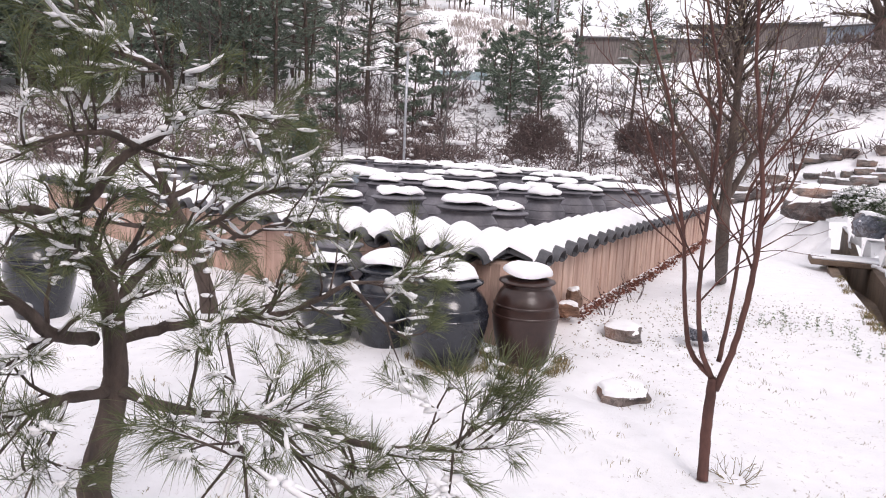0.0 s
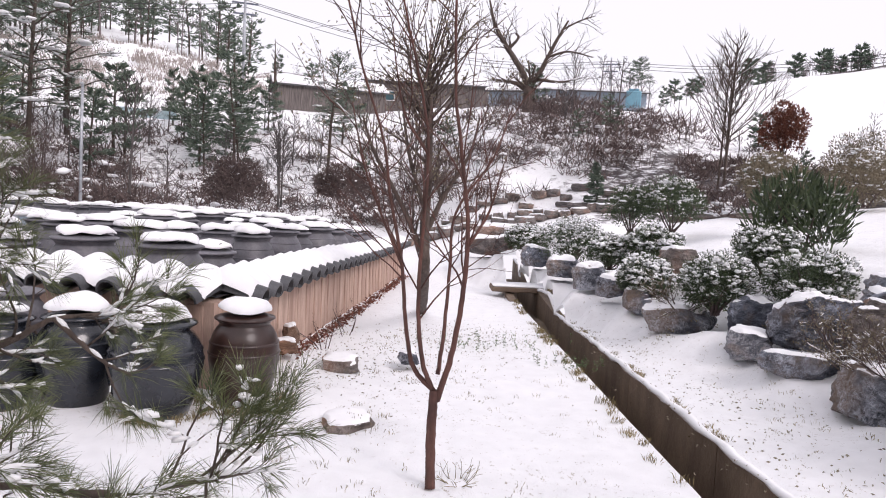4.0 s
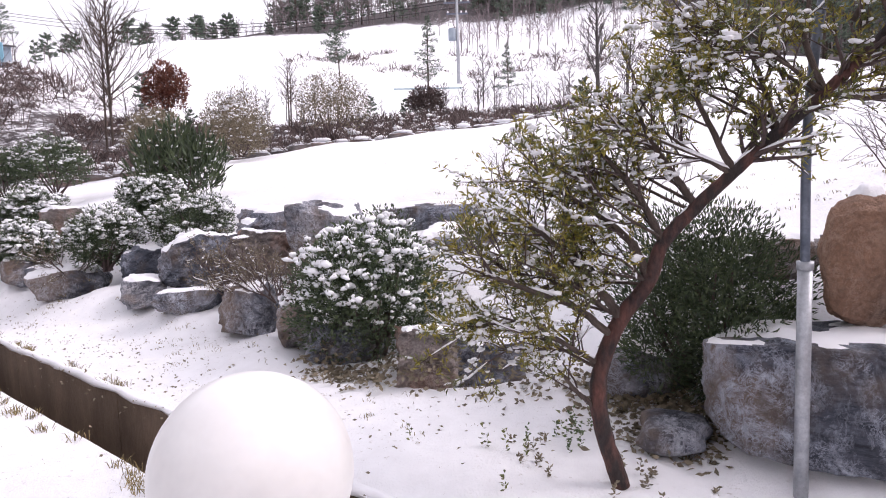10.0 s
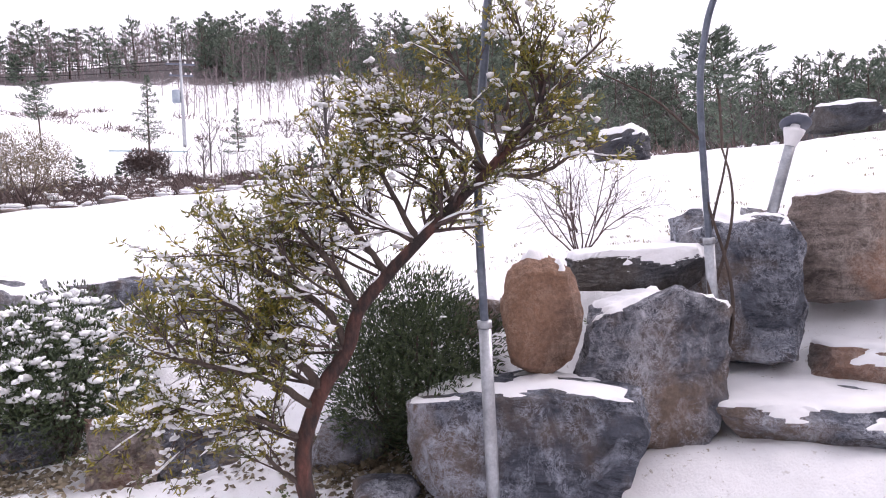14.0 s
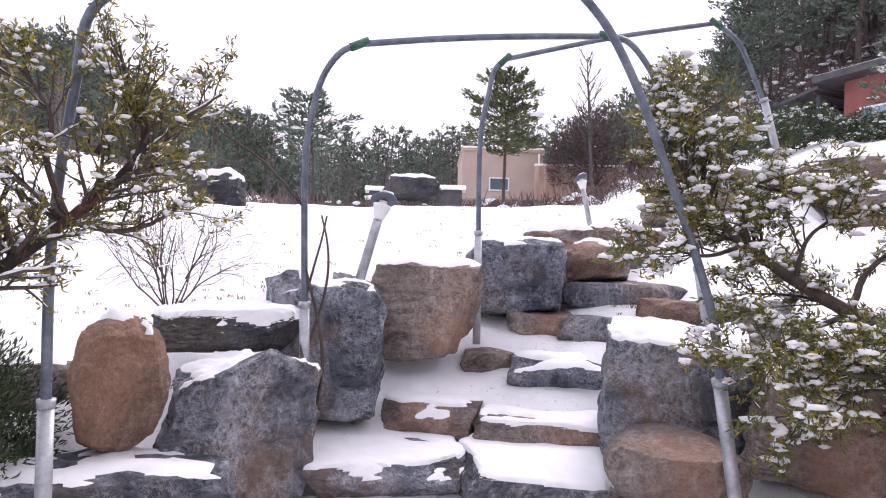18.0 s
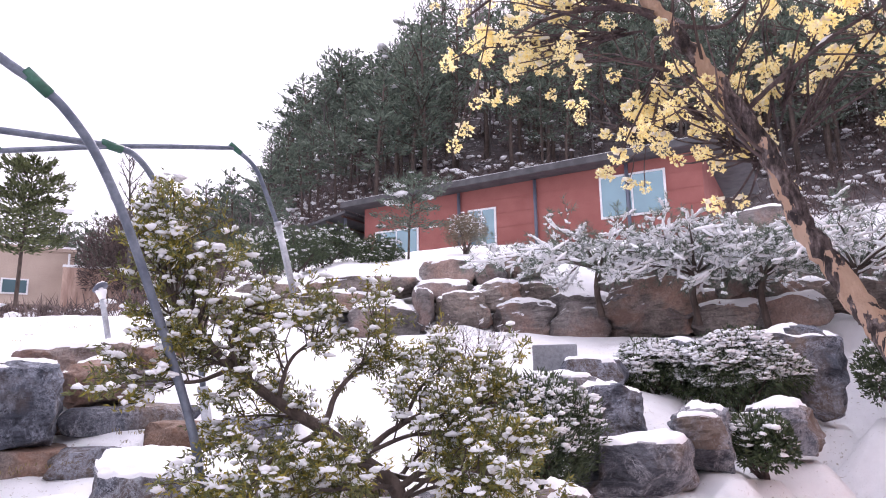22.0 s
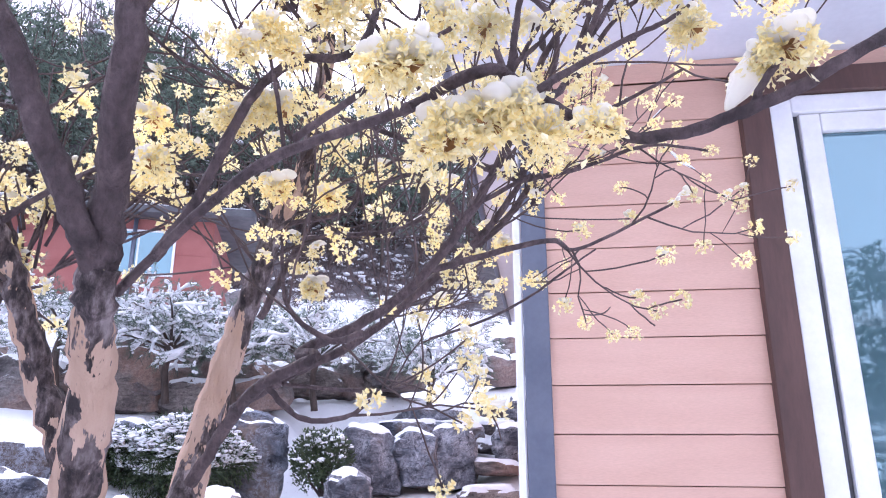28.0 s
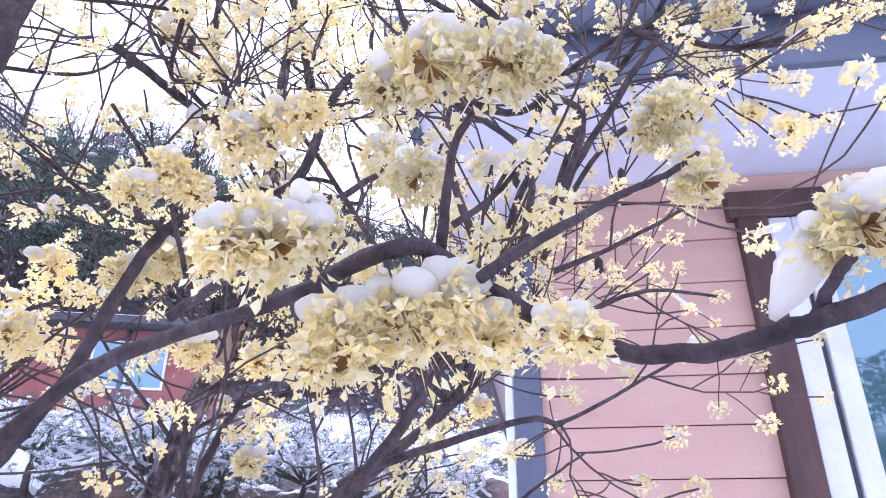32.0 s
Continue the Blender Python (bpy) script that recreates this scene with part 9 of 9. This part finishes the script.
p = 55.807, 15.843, 7.578
utility_pole(p, 8.6, "tall grey utility pole with a transformer", 701)
ends = [np.array(p) + (0, 0, 7.9)]
q = polar(38, 90)
utility_pole(q, 8.0, "distant utility pole on the ridge", 702, False)
ends.append(np.array(q) + (0, 0, 7.4))
q = polar(8, 62)
utility_pole(q, 8.0, "distant utility pole among the trees", 703, False)
ends.append(np.array(q) + (0, 0, 7.4))
q = polar(-40, 40)
utility_pole(q, 7.5, "utility pole at the edge of the wood", 704, False)
ends.append(np.array(q) + (0, 0, 7.0))
for a, b in zip(ends, ends[1:]):
    for k in range(3):
        off = np.array([0.5 * (k - 1), 0.5 * (k - 1), -0.55 * (k == 1)])
        line = [a + (b - a) * t + off - (0, 0, 2.2 * math.sin(math.pi * t)) for t in np.linspace(0, 1, 16)]
        tagged(part("power_cable", tube(Geo(), line, 0.025, 4, False), CABLE), "thin black power cable sagging between the poles", "cable", "power cables")
p = -1.609, 26.073, 0.473
lp = thing("lamp_post", p, "thin pale grey post beyond the jar yard", "post")
part("post", tube(Geo(), [(0, 0, -0.3), (0, 0, 2.2), (0.02, 0, 4.35)], [0.055, 0.05, 0.045], 10), STEEL, lp)
part("post_cap", lathe(Geo(), [(0.05, 4.34), (0.07, 4.36), (0.06, 4.42), (0, 4.44)], 10), STEEL, lp)


# ---- the blossoming tree by the house ----
limbs = [
    ([-0.38, -1.33, -0.1, -0.37, -1.32, 0.6, -0.362, -1.31, 1.3, -0.356, -1.297, 1.5, -0.344, -1.282, 1.6], 0.06, 0.027),
    ([-0.351, -1.286, 1.54, -0.343, -1.282, 1.588, -0.339, -1.273, 1.646, -0.341, -1.258, 1.710, -0.340, -1.237, 1.773, -0.336, -1.214, 1.828, -0.334, -1.201, 1.872], 0.026, 0.017),
    ([-0.335, -1.204, 1.863, -0.313, -1.171, 1.908, -0.284, -1.154, 1.962, -0.260, -1.141, 2.016, -0.217, -1.130, 2.100, -0.203, -1.132, 2.163, -0.191, -1.137, 2.247, -0.184, -1.148, 2.362], 0.013, 0.007),
    ([-0.335, -1.202, 1.869, -0.336, -1.168, 1.927, -0.335, -1.126, 1.987, -0.338, -1.099, 2.084, -0.345, -1.096, 2.151, -0.354, -1.098, 2.236, -0.369, -1.105, 2.349], 0.015, 0.009),
    ([-0.377, -1.393, 1.527, -0.366, -1.451, 1.575, -0.347, -1.509, 1.631, -0.312, -1.542, 1.715, -0.273, -1.558, 1.805, -0.239, -1.543, 1.897, -0.195, -1.538, 1.993, -0.144, -1.528, 2.080, -0.097, -1.517, 2.151, -0.053, -1.502, 2.216, -0.019, -1.472, 2.296, 0.043, -1.503, 2.385], 0.023, 0.009),
    ([-0.416, -1.436, 1.550, -0.455, -1.531, 1.643, -0.481, -1.567, 1.753, -0.507, -1.572, 1.859, -0.530, -1.563, 1.946, -0.554, -1.543, 2.041, -0.583, -1.517, 2.124, -0.602, -1.492, 2.334, -0.614, -1.623, 2.436, -0.625, -1.638, 2.764], 0.025, 0.008),
    ([-0.461, -1.506, 1.676, -0.495, -1.454, 1.754, -0.523, -1.403, 1.795, -0.569, -1.352, 1.823, -0.565, -1.403, 1.836, -0.633, -1.351, 1.873, -0.686, -1.291, 1.928, -0.726, -1.210, 2.017, -0.743, -1.156, 2.085, -0.859, -1.223, 2.191, -0.873, -1.163, 2.255, -1.008, -1.133, 2.478], 0.0085, 0.004),
    ([-0.350, -1.230, 1.857, -0.408, -1.130, 1.916, -0.458, -1.066, 1.951, -0.528, -1.001, 1.972, -0.564, -0.929, 1.980, -0.595, -0.931, 1.978, -0.629, -0.915, 1.952, -0.658, -0.893, 1.933, -0.676, -0.858, 1.926, -0.694, -0.830, 1.930, -0.710, -0.801, 1.937, -0.730, -0.772, 1.952, -0.782, -0.741, 1.987, -0.864, -0.700, 2.041], 0.0046, 0.0042),
    ([-0.380, -1.319, 1.914, -0.418, -1.316, 1.989, -0.459, -1.285, 2.102, -0.504, -1.270, 2.157, -0.578, -1.245, 2.185, -0.658, -1.301, 2.402, -0.842, -1.260, 2.366, -0.893, -1.203, 2.405, -0.948, -1.135, 2.436, -1.041, -1.071, 2.399, -1.101, -0.985, 2.390], 0.0065, 0.003),
    ([-0.484, -1.755, 1.728, -0.541, -1.696, 1.780, -0.612, -1.627, 1.830, -0.703, -1.573, 1.883, -0.783, -1.492, 1.965, -0.841, -1.432, 2.030, -0.875, -1.368, 2.107, -0.879, -1.307, 2.192], 0.009, 0.004),
    ([-0.590, -0.933, 1.986, -0.587, -0.921, 2.009, -0.588, -0.911, 2.036, -0.596, -0.889, 2.057, -0.604, -0.864, 2.086], 0.003, 0.0015),
    ([-0.597, -0.907, 1.963, -0.631, -0.905, 1.989, -0.667, -0.890, 2.013, -0.686, -0.873, 2.022, -0.699, -0.862, 2.032], 0.003, 0.0014),
    ([-0.701, -0.825, 1.933, -0.698, -0.810, 1.945, -0.700, -0.799, 1.955], 0.003, 0.002),
    ([-0.510, -1.323, 2.071, -0.489, -1.270, 2.102, -0.469, -1.232, 2.137], 0.003, 0.0018),
    ([-0.198, -1.540, 1.989, -0.251, -1.498, 2.026, -0.323, -1.467, 2.071, -0.400, -1.432, 2.102], 0.0048, 0.0021),
    ([-0.089, -1.514, 2.155, -0.018, -1.485, 2.180, 0.096, -1.472, 2.173, 0.172, -1.469, 2.142], 0.0054, 0.0021),
    ([-0.071, -1.505, 2.171, 0.038, -1.493, 2.215, 0.134, -1.474, 2.254, 0.253, -1.474, 2.193], 0.0054, 0.0021),
    ([-0.184, -1.532, 2.011, -0.097, -1.514, 2.064, -0.017, -1.497, 2.091, 0.061, -1.486, 2.092], 0.0048, 0.0021),
    ([-0.610, -1.300, 1.848, -0.583, -1.340, 1.844, -0.539, -1.374, 1.887, -0.525, -1.373, 1.973], 0.0048, 0.0021),
    ([-0.523, -1.403, 1.795, -0.560, -1.370, 1.755, -0.601, -1.325, 1.754, -0.625, -1.308, 1.773], 0.0042, 0.0021),
    ([-0.596, -1.632, 1.813, -0.675, -1.591, 1.804, -0.750, -1.543, 1.804, -0.785, -1.515, 1.828], 0.0036, 0.0014),
    ([-0.749, -1.416, 1.865, -0.763, -1.295, 1.872, -0.761, -1.187, 1.881, -0.783, -1.141, 1.906, -0.803, -1.111, 1.926], 0.0022, 0.0009),
    ([-0.660, -1.060, 2.073, -0.682, -1.038, 2.091, -0.697, -1.013, 2.113], 0.003, 0.0015),
    ([-0.482, -1.138, 1.999, -0.518, -1.103, 2.026, -0.558, -1.059, 2.058, -0.591, -1.022, 2.082], 0.004, 0.002),
    ([-0.372, -1.455, 2.450, -0.471, -1.485, 2.414, -0.544, -1.498, 2.389, -0.493, -1.473, 2.512, -0.487, -1.437, 2.627], 0.0065, 0.004),
    ([-0.666, -1.547, 2.467, -0.632, -1.497, 2.541, -0.595, -1.477, 2.646, -0.551, -1.451, 2.746], 0.009, 0.006),
    ([-0.946, -1.438, 2.099, -0.918, -1.386, 2.279, -0.943, -1.335, 2.370, -0.990, -1.268, 2.439, -1.010, -1.200, 2.485, -1.020, -1.112, 2.542], 0.0062, 0.0035),
    ([-0.933, -1.336, 2.210, -0.949, -1.272, 2.292, -0.972, -1.212, 2.341, -1.019, -1.148, 2.358], 0.005, 0.002),
    ([-0.893, -1.259, 2.156, -0.940, -1.211, 2.175, -0.991, -1.141, 2.205], 0.004, 0.002),
    ([-0.760, -1.611, 1.943, -0.836, -1.554, 2.001, -0.902, -1.473, 2.070, -0.926, -1.418, 2.123], 0.0075, 0.005),
    ([-0.577, -1.752, 1.932, -0.625, -1.708, 2.058, -0.657, -1.669, 2.070, -0.746, -1.594, 2.072, -0.814, -1.508, 2.093], 0.007, 0.003),
]
# Slender shoots that fill the crown.
shoot = np.random.default_rng(77)
for k in range(50):
    stem = np.array(limbs[(2, 3, 4, 5, 8, 9, 6)[k % 7]][0], float).reshape(-1, 3)
    stem = stem[len(stem) // 2:]
    a = stem[shoot.integers(0, len(stem))]
    way = unit(np.array([shoot.normal() * 0.6 - 0.1, shoot.normal() * 0.5 - 0.45, 0.15 + 0.6 * shoot.random()]))
    b = a + way * shoot.uniform(0.3, 0.65)
    if min(np.linalg.norm(p - np.array([-0.4, -0.6, 1.8])) for p in (a, b)) < 0.65:
        continue
    limbs.append(([*a, *(a + (b - a) * 0.35 + shoot.normal(size=3) * 0.04), *(a + (b - a) * 0.7 + shoot.normal(size=3) * 0.05), *b], 0.0045, 0.002))
ob, tips, white, rr = tree_from("blossom_tree", "old cornelian cherry with flaking bark and snowy yellow blossom", limbs, 71, [BARK_PEEL if n in (0, 1, 4, 5) else BARK_PLUM for n in range(len(limbs))], (-0.35, -1.285, 0.0), (4, 4), 0.22, 0.1, (45, 45), sides=12, rough=0.12, lift=0.25, start=0.42, every=1.7, twig=0.2, thinnest=0.0018, thickest=0.0032, plain=(0, 1, 7, 10, 11, 12, 13, 21, 22, 23))


def florets(geo, stalks, c, size, n, rr, fine=True):
    """One head of blossom: many tiny flowers on stalks round a point, each of four bent petals."""
    u = around(rr, n)
    u[:, 2] = u[:, 2] * 0.85
    tip = c + u * (size * rr.uniform(0.55, 1.0, n))[:, None]
    if fine:
        blades(stalks, np.repeat(c[None], n, 0), (tip - c) / (np.linalg.norm(tip - c, axis=1, keepdims=True) + 1e-9), size * 0.8, 0.0009, rr, 0.0)
    k = 5 if fine else 3
    at = np.repeat(tip, k, 0)
    d = np.repeat(u, k, 0) * 0.45 + around(rr, n * k)
    d /= np.linalg.norm(d, axis=1, keepdims=True)
    leaves(geo, at, d, size * (0.3 if fine else 0.48), size * (0.2 if fine else 0.34), rr, 0.25)


heads, stalks, bracts, ice = Geo(), Geo(), Geo(), Geo()
twigs, fill = Geo(), np.random.default_rng(79)
CLUSTERS = ((-0.1, -1.585, 2.044), (-0.135, -1.582, 1.977), (-0.19, -1.576, 1.941), (-0.29, -1.56, 2.11), (-0.37, -1.54, 2.07), (0.075, -1.58, 2.295), (0.12, -1.575, 2.17), (0.22, -1.556, 2.18), (-0.06, -1.6, 1.99), (-0.22, -1.6, 2.05))
for c in CLUSTERS:
    foot = np.array([-0.097, -1.517, 2.151]) if c[0] > -0.08 else np.array([-0.239, -1.543, 1.897])
    for _ in range(13):
        q = np.array(c) + fill.normal(size=3) * 0.036
        bend = (foot + q) / 2 + fill.normal(size=3) * 0.02
        tube(twigs, smooth_line([foot + (np.array(c) - foot) * fill.uniform(0.2, 0.7), bend * 0.4 + q * 0.6, q], 3) - (-0.35, -1.285, 0.0), np.linspace(0.0022, 0.001, 7), 4)
        s = fill.uniform(0.011, 0.018)
        florets(heads, stalks, q - (-0.35, -1.285, 0.0), s, 24, fill, False)
        if fill.random() < 0.45:
            lump(ice, q - (-0.35, -1.285, 0.0) + (0, 0, s * 0.6), s * 0.8, fill, 0.6)
stuff(part("twig_work", twigs, BARK_PLUM, ob))
tip_pts = [np.asarray(p)[-1] for p, w in tips]
order = rr.permutation(len(tip_pts))
o = np.array([-0.35, -1.285, 0.0])
eye = np.array([-0.4, -0.62, 1.8]) - o
made = 0
for k in order:
    q = tip_pts[k]
    far = np.linalg.norm(q - eye)
    if made > 1500 or far < 0.42 or q[2] < 1.45:
        continue
    if rr.random() < 0.06:
        continue
    s = rr.uniform(0.01, 0.017)
    florets(heads, stalks, q, s, 22, rr, False)
    if rr.random() < 0.3:
        lump(ice, q + (0, 0, s * 0.6), s * 0.85, rr, 0.6)
    made += 1
NEAR = (
    (-0.563, -0.890, 2.060, 0.0206), (-0.592, -0.876, 2.059, 0.0206), (-0.551, -0.910, 2.054, 0.0144), (-0.605, -0.868, 2.058, 0.0134), (-0.509, -0.939, 1.978, 0.0211), (-0.491, -0.943, 1.973, 0.0161), (-0.526, -0.939, 1.988, 0.0161),
    (-0.552, -0.951, 1.940, 0.0223), (-0.576, -0.940, 1.949, 0.0223), (-0.594, -0.929, 1.956, 0.0198), (-0.617, -0.932, 1.944, 0.0173), (-0.539, -0.959, 1.930, 0.0149), (-0.637, -0.896, 1.937, 0.0165), (-0.538, -1.170, 2.193, 0.0259), (-0.513, -1.183, 2.179, 0.0216),
    (-0.563, -1.156, 2.207, 0.0202), (-0.466, -1.223, 2.154, 0.0216), (-0.438, -1.233, 2.135, 0.0187), (-0.487, -1.228, 2.145, 0.0187), (-0.476, -1.310, 2.110, 0.0216), (-0.446, -1.318, 2.090, 0.0216), (-0.501, -1.308, 2.114, 0.0216), (-0.698, -0.874, 2.064, 0.0175),
    (-0.719, -0.881, 2.031, 0.0154), (-0.692, -0.886, 2.058, 0.0113), (-1.040, -1.028, 2.258, 0.0173), (-0.707, -0.801, 1.965, 0.0185), (-0.702, -0.811, 1.961, 0.0113), (-0.593, -0.971, 2.050, 0.0175), (-0.621, -1.106, 2.148, 0.0202), (-1.045, -1.072, 2.307, 0.0144),
    (-0.525, -1.431, 2.059, 0.0216), (-0.598, -1.423, 2.053, 0.0202), (-0.371, -1.332, 2.028, 0.0216), (-0.633, -1.185, 2.085, 0.0173), (-1.084, -1.015, 2.391, 0.0173), (-1.016, -1.057, 2.433, 0.0216), (-0.364, -1.501, 2.157, 0.0216), (-0.935, -1.518, 2.051, 0.0187), (-0.639, -1.638, 1.970, 0.0216),
)
for x, y, z, s in NEAR:
    q = np.array([x, y, z]) - o
    s *= 1.12
    florets(heads, stalks, q, s, 68, rr)
    hang = around(rr, 9) * (1, 1, 0.5) - (0, 0, 0.55)
    hang /= np.linalg.norm(hang, axis=1, keepdims=True)
    blades(stalks, np.repeat(q[None], 9, 0), hang, s * 1.35, 0.0011, rr, 0.15)
    leaves(heads, q + hang * s * 1.25, hang, s * 0.34, s * 0.2, rr, 0.2)
    d = around(rr, 5) * (1, 1, 0.4) - (0, 0, 0.3)
    leaves(bracts, np.repeat(q[None] - (0, 0, s * 0.1), 5, 0), d / np.linalg.norm(d, axis=1, keepdims=True), s * 0.55, s * 0.4, rr, 0.3)
    for _ in range(9):
        k = s * rr.uniform(0.26, 0.44)
        blob(ice, q + rr.normal(size=3) * (0.32, 0.32, 0.1) * s + (0, 0, s * 0.5), (k * rr.uniform(0.9, 1.4), k * rr.uniform(0.8, 1.1), k * rr.uniform(0.6, 0.85)), rr, 2, 0.09)
# A half-melted slab of snow leans on the branch beside the head at its end.
slab_top, slab_foot = np.array([-0.712, -0.812, 1.975]) - o, np.array([-0.694, -0.838, 1.936]) - o
tube(ice, smooth_line([slab_top, (slab_top + slab_foot) / 2 + (0.002, 0, 0.001), slab_foot], 6), [0.006, 0.0075, 0.0088, 0.0095, 0.0098, 0.0098, 0.0094, 0.0088, 0.008, 0.0068, 0.0052, 0.0036, 0.0015], 14, wobble=0.12, rng=rr)
blob(ice, np.array([-0.676, -0.858, 1.9255]) - o, (0.0035, 0.003, 0.0035), rr, 2, 0.02)
stuff(part("blossom", heads, BLOSSOM, ob, "clusters of small yellow flowers", smooth=False))
stuff(part("flower_stalk", stalks, BLOSSOM, ob, smooth=False))
stuff(part("bract", bracts, BUD, ob, "brown bud scales under the flowers", smooth=False))
stuff(part("wet_snow", ice, WET_SNOW, ob, "wet melting snow on the blossom"))
stuff(part("snow_load", white, SNOW, ob))
g = Geo()
for x, y, z in ((-0.431, -1.362, 2.411), (-0.462, -1.362, 2.412), (-0.398, -1.424, 2.411), (-0.820, -1.216, 2.241), (-0.648, -1.212, 1.996), (-0.993, -1.297, 2.197), (-0.991, -1.232, 2.298)):
    blob(g, np.array([x, y, z]) - o, (0.006, 0.006, 0.014), rr, 1, 0.12)
stuff(part("dry_fruit", g, BARK, ob, "shrivelled dark berries"))


# ---- the ground, one sheet to the horizon ----
gu = axis(-8, 7, 0.09, 900, marks=(-DRAIN_W, 0.0))
gv = axis(-14, 14, 0.1, 900, marks=DRAIN_V)
uu, vv = np.meshgrid(gu, gv, indexing="ij")
gx = DRAIN_A[0] + DRAIN_DIR[0] * vv + DRAIN_OUT[0] * uu
gy = DRAIN_A[1] + DRAIN_DIR[1] * vv + DRAIN_OUT[1] * uu
gz = ground_height(gx, gy)
for sx, sy, sz, sw, sd, sr, bed in SITES:
    # The snow lies against the foot of each boulder, and higher behind a step.
    c, s = math.cos(sr), math.sin(sr)
    near = np.hypot(gx - sx, gy - sy) < 2.2
    a, b = (gx[near] - sx) * c + (gy[near] - sy) * s, -(gx[near] - sx) * s + (gy[near] - sy) * c
    out = np.hypot(np.maximum(np.abs(a) - sw * 0.42, 0), np.maximum(np.abs(b) - sd * 0.42, 0))
    if bed:
        edge = sd * (-0.08 + 0.3 * bumpy(np.stack([gx[near], gy[near], np.zeros(near.sum())], -1), 3.0, 8))
        gz[near] = np.maximum(gz[near], sz + bed - out * 1.3 - np.maximum(edge - b, 0) * 3.0)
    else:
        gz[near] = np.maximum(gz[near], sz - 0.05 - out * 1.3)
for sx, sy, sz, sw, sd, sr, bed in SITES:
    c, s = math.cos(sr), math.sin(sr)
    near = np.hypot(gx - sx, gy - sy) < 2.2
    a, b = (gx[near] - sx) * c + (gy[near] - sy) * s, -(gx[near] - sx) * s + (gy[near] - sy) * c
    out = np.hypot(np.maximum(np.abs(a) - sw * 0.45, 0), np.maximum(np.abs(b) - sd * 0.45, 0))
    front = (b < 0) * 0.12
    gz[near] = np.minimum(gz[near], sz + 0.05 + np.where(b > -0.2 * sd, bed, 0) + np.maximum(out - front, 0) * 1.1)
soft = (uu > 0.3) | (uu < -DRAIN_W - 0.3)
for _ in range(2):
    mean_z = gz.copy()
    mean_z[1:-1, 1:-1] = (gz[1:-1, 1:-1] * 4 + gz[:-2, 1:-1] * 2 + gz[2:, 1:-1] * 2 + gz[1:-1, :-2] * 2 + gz[1:-1, 2:] * 2 + gz[:-2, :-2] + gz[2:, 2:] + gz[:-2, 2:] + gz[2:, :-2]) / 16
    gz = np.where(soft, mean_z, gz)
pts = np.stack([gx.ravel(), gy.ravel(), np.zeros(gx.size)], -1)
dist = np.hypot(gx, gy).ravel()
swell = bumpy(pts, 0.9, 3) * 0.035 + bumpy(pts, 4.5, 4) * 0.02 + bumpy(pts, 0.12, 6) * np.clip(dist - 24, 0, 30) * 0.035
off = np.minimum(np.abs(uu), np.abs(uu + DRAIN_W)).ravel()
gz = gz.ravel() + swell * np.clip(off / 0.3, 0.15, 1)
nu, nv = len(gu), len(gv)
i, j = np.meshgrid(np.arange(nu - 1), np.arange(nv - 1), indexing="ij")
quad = np.stack([i * nv + j, (i + 1) * nv + j, (i + 1) * nv + j + 1, i * nv + j + 1], -1).reshape(-1, 4)
um, vm = ((gu[1:] + gu[:-1]) / 2)[i].ravel(), ((gv[1:] + gv[:-1]) / 2)[j].ravel()
hole = (um > -DRAIN_W) & (um < 0) & (vm > DRAIN_V[0]) & (vm < DRAIN_V[1])
ground = part("ground", Geo().add(np.stack([gx.ravel(), gy.ravel(), gz], -1), quad[~hole]), SNOW_GROUND)
bear = np.degrees(np.arctan2(gx, gy)).ravel() % 360
wild = np.clip((dist - 25.5) / 3, 0, 1) * np.clip((58 - (bear + 90) % 360 + 90) / 10, 0, 1) * (0.5 - 0.25 * np.clip((dist - 36) / 8, 0, 1))
wild = np.maximum(wild, np.clip((dist - 43) / 8, 0, 1) * np.clip((-10 - (bear + 90) % 360 + 90) / 6, 0, 1) * 0.9)
wild = np.maximum(wild, np.clip((dist - 28.5) / 4, 0, 1) * np.clip((bear - 149) / 6, 0, 1) * np.clip((275 - bear) / 8, 0, 1) * 0.9)
wild = np.maximum(wild, np.clip((dist - 99) / 6, 0, 1) * np.clip((bear - 44) / 10, 0, 1) * np.clip((275 - bear) / 8, 0, 1) * 0.95)
wild = np.maximum(wild, np.clip((dist - 46 - 0.9 * np.clip(112 - bear, 0, 40)) / 6, 0, 1) * np.clip((bear - 90) / 6, 0, 1) * np.clip((160 - bear) / 6, 0, 1) * 0.95)
wild = np.maximum(wild, np.clip((dist - 19.5) / 2, 0, 1) * np.clip((34 - dist) / 4, 0, 1) * np.clip((bear - 30) / 10, 0, 1) * np.clip((95 - bear) / 8, 0, 1) * 0.7)
growth = ground.data.attributes.new("undergrowth", "FLOAT", "POINT")
growth.data.foreach_set("value", wild.astype(np.float32))
tagged(ground, "snow-covered lawn and hillsides with grass showing through", "ground", kind="structure")


# ---- coping tiles, one by one ----
for w, me, name, at, d, tip in tile_jobs:
    ob = new(name, me)
    ob.parent = w
    a = math.atan2(d[1], d[0])
    ob.matrix_basis = Matrix.Translation(at) @ Matrix.Rotation(a, 4, "Z") @ Matrix.Rotation(radians(14 + tip), 4, "Y")
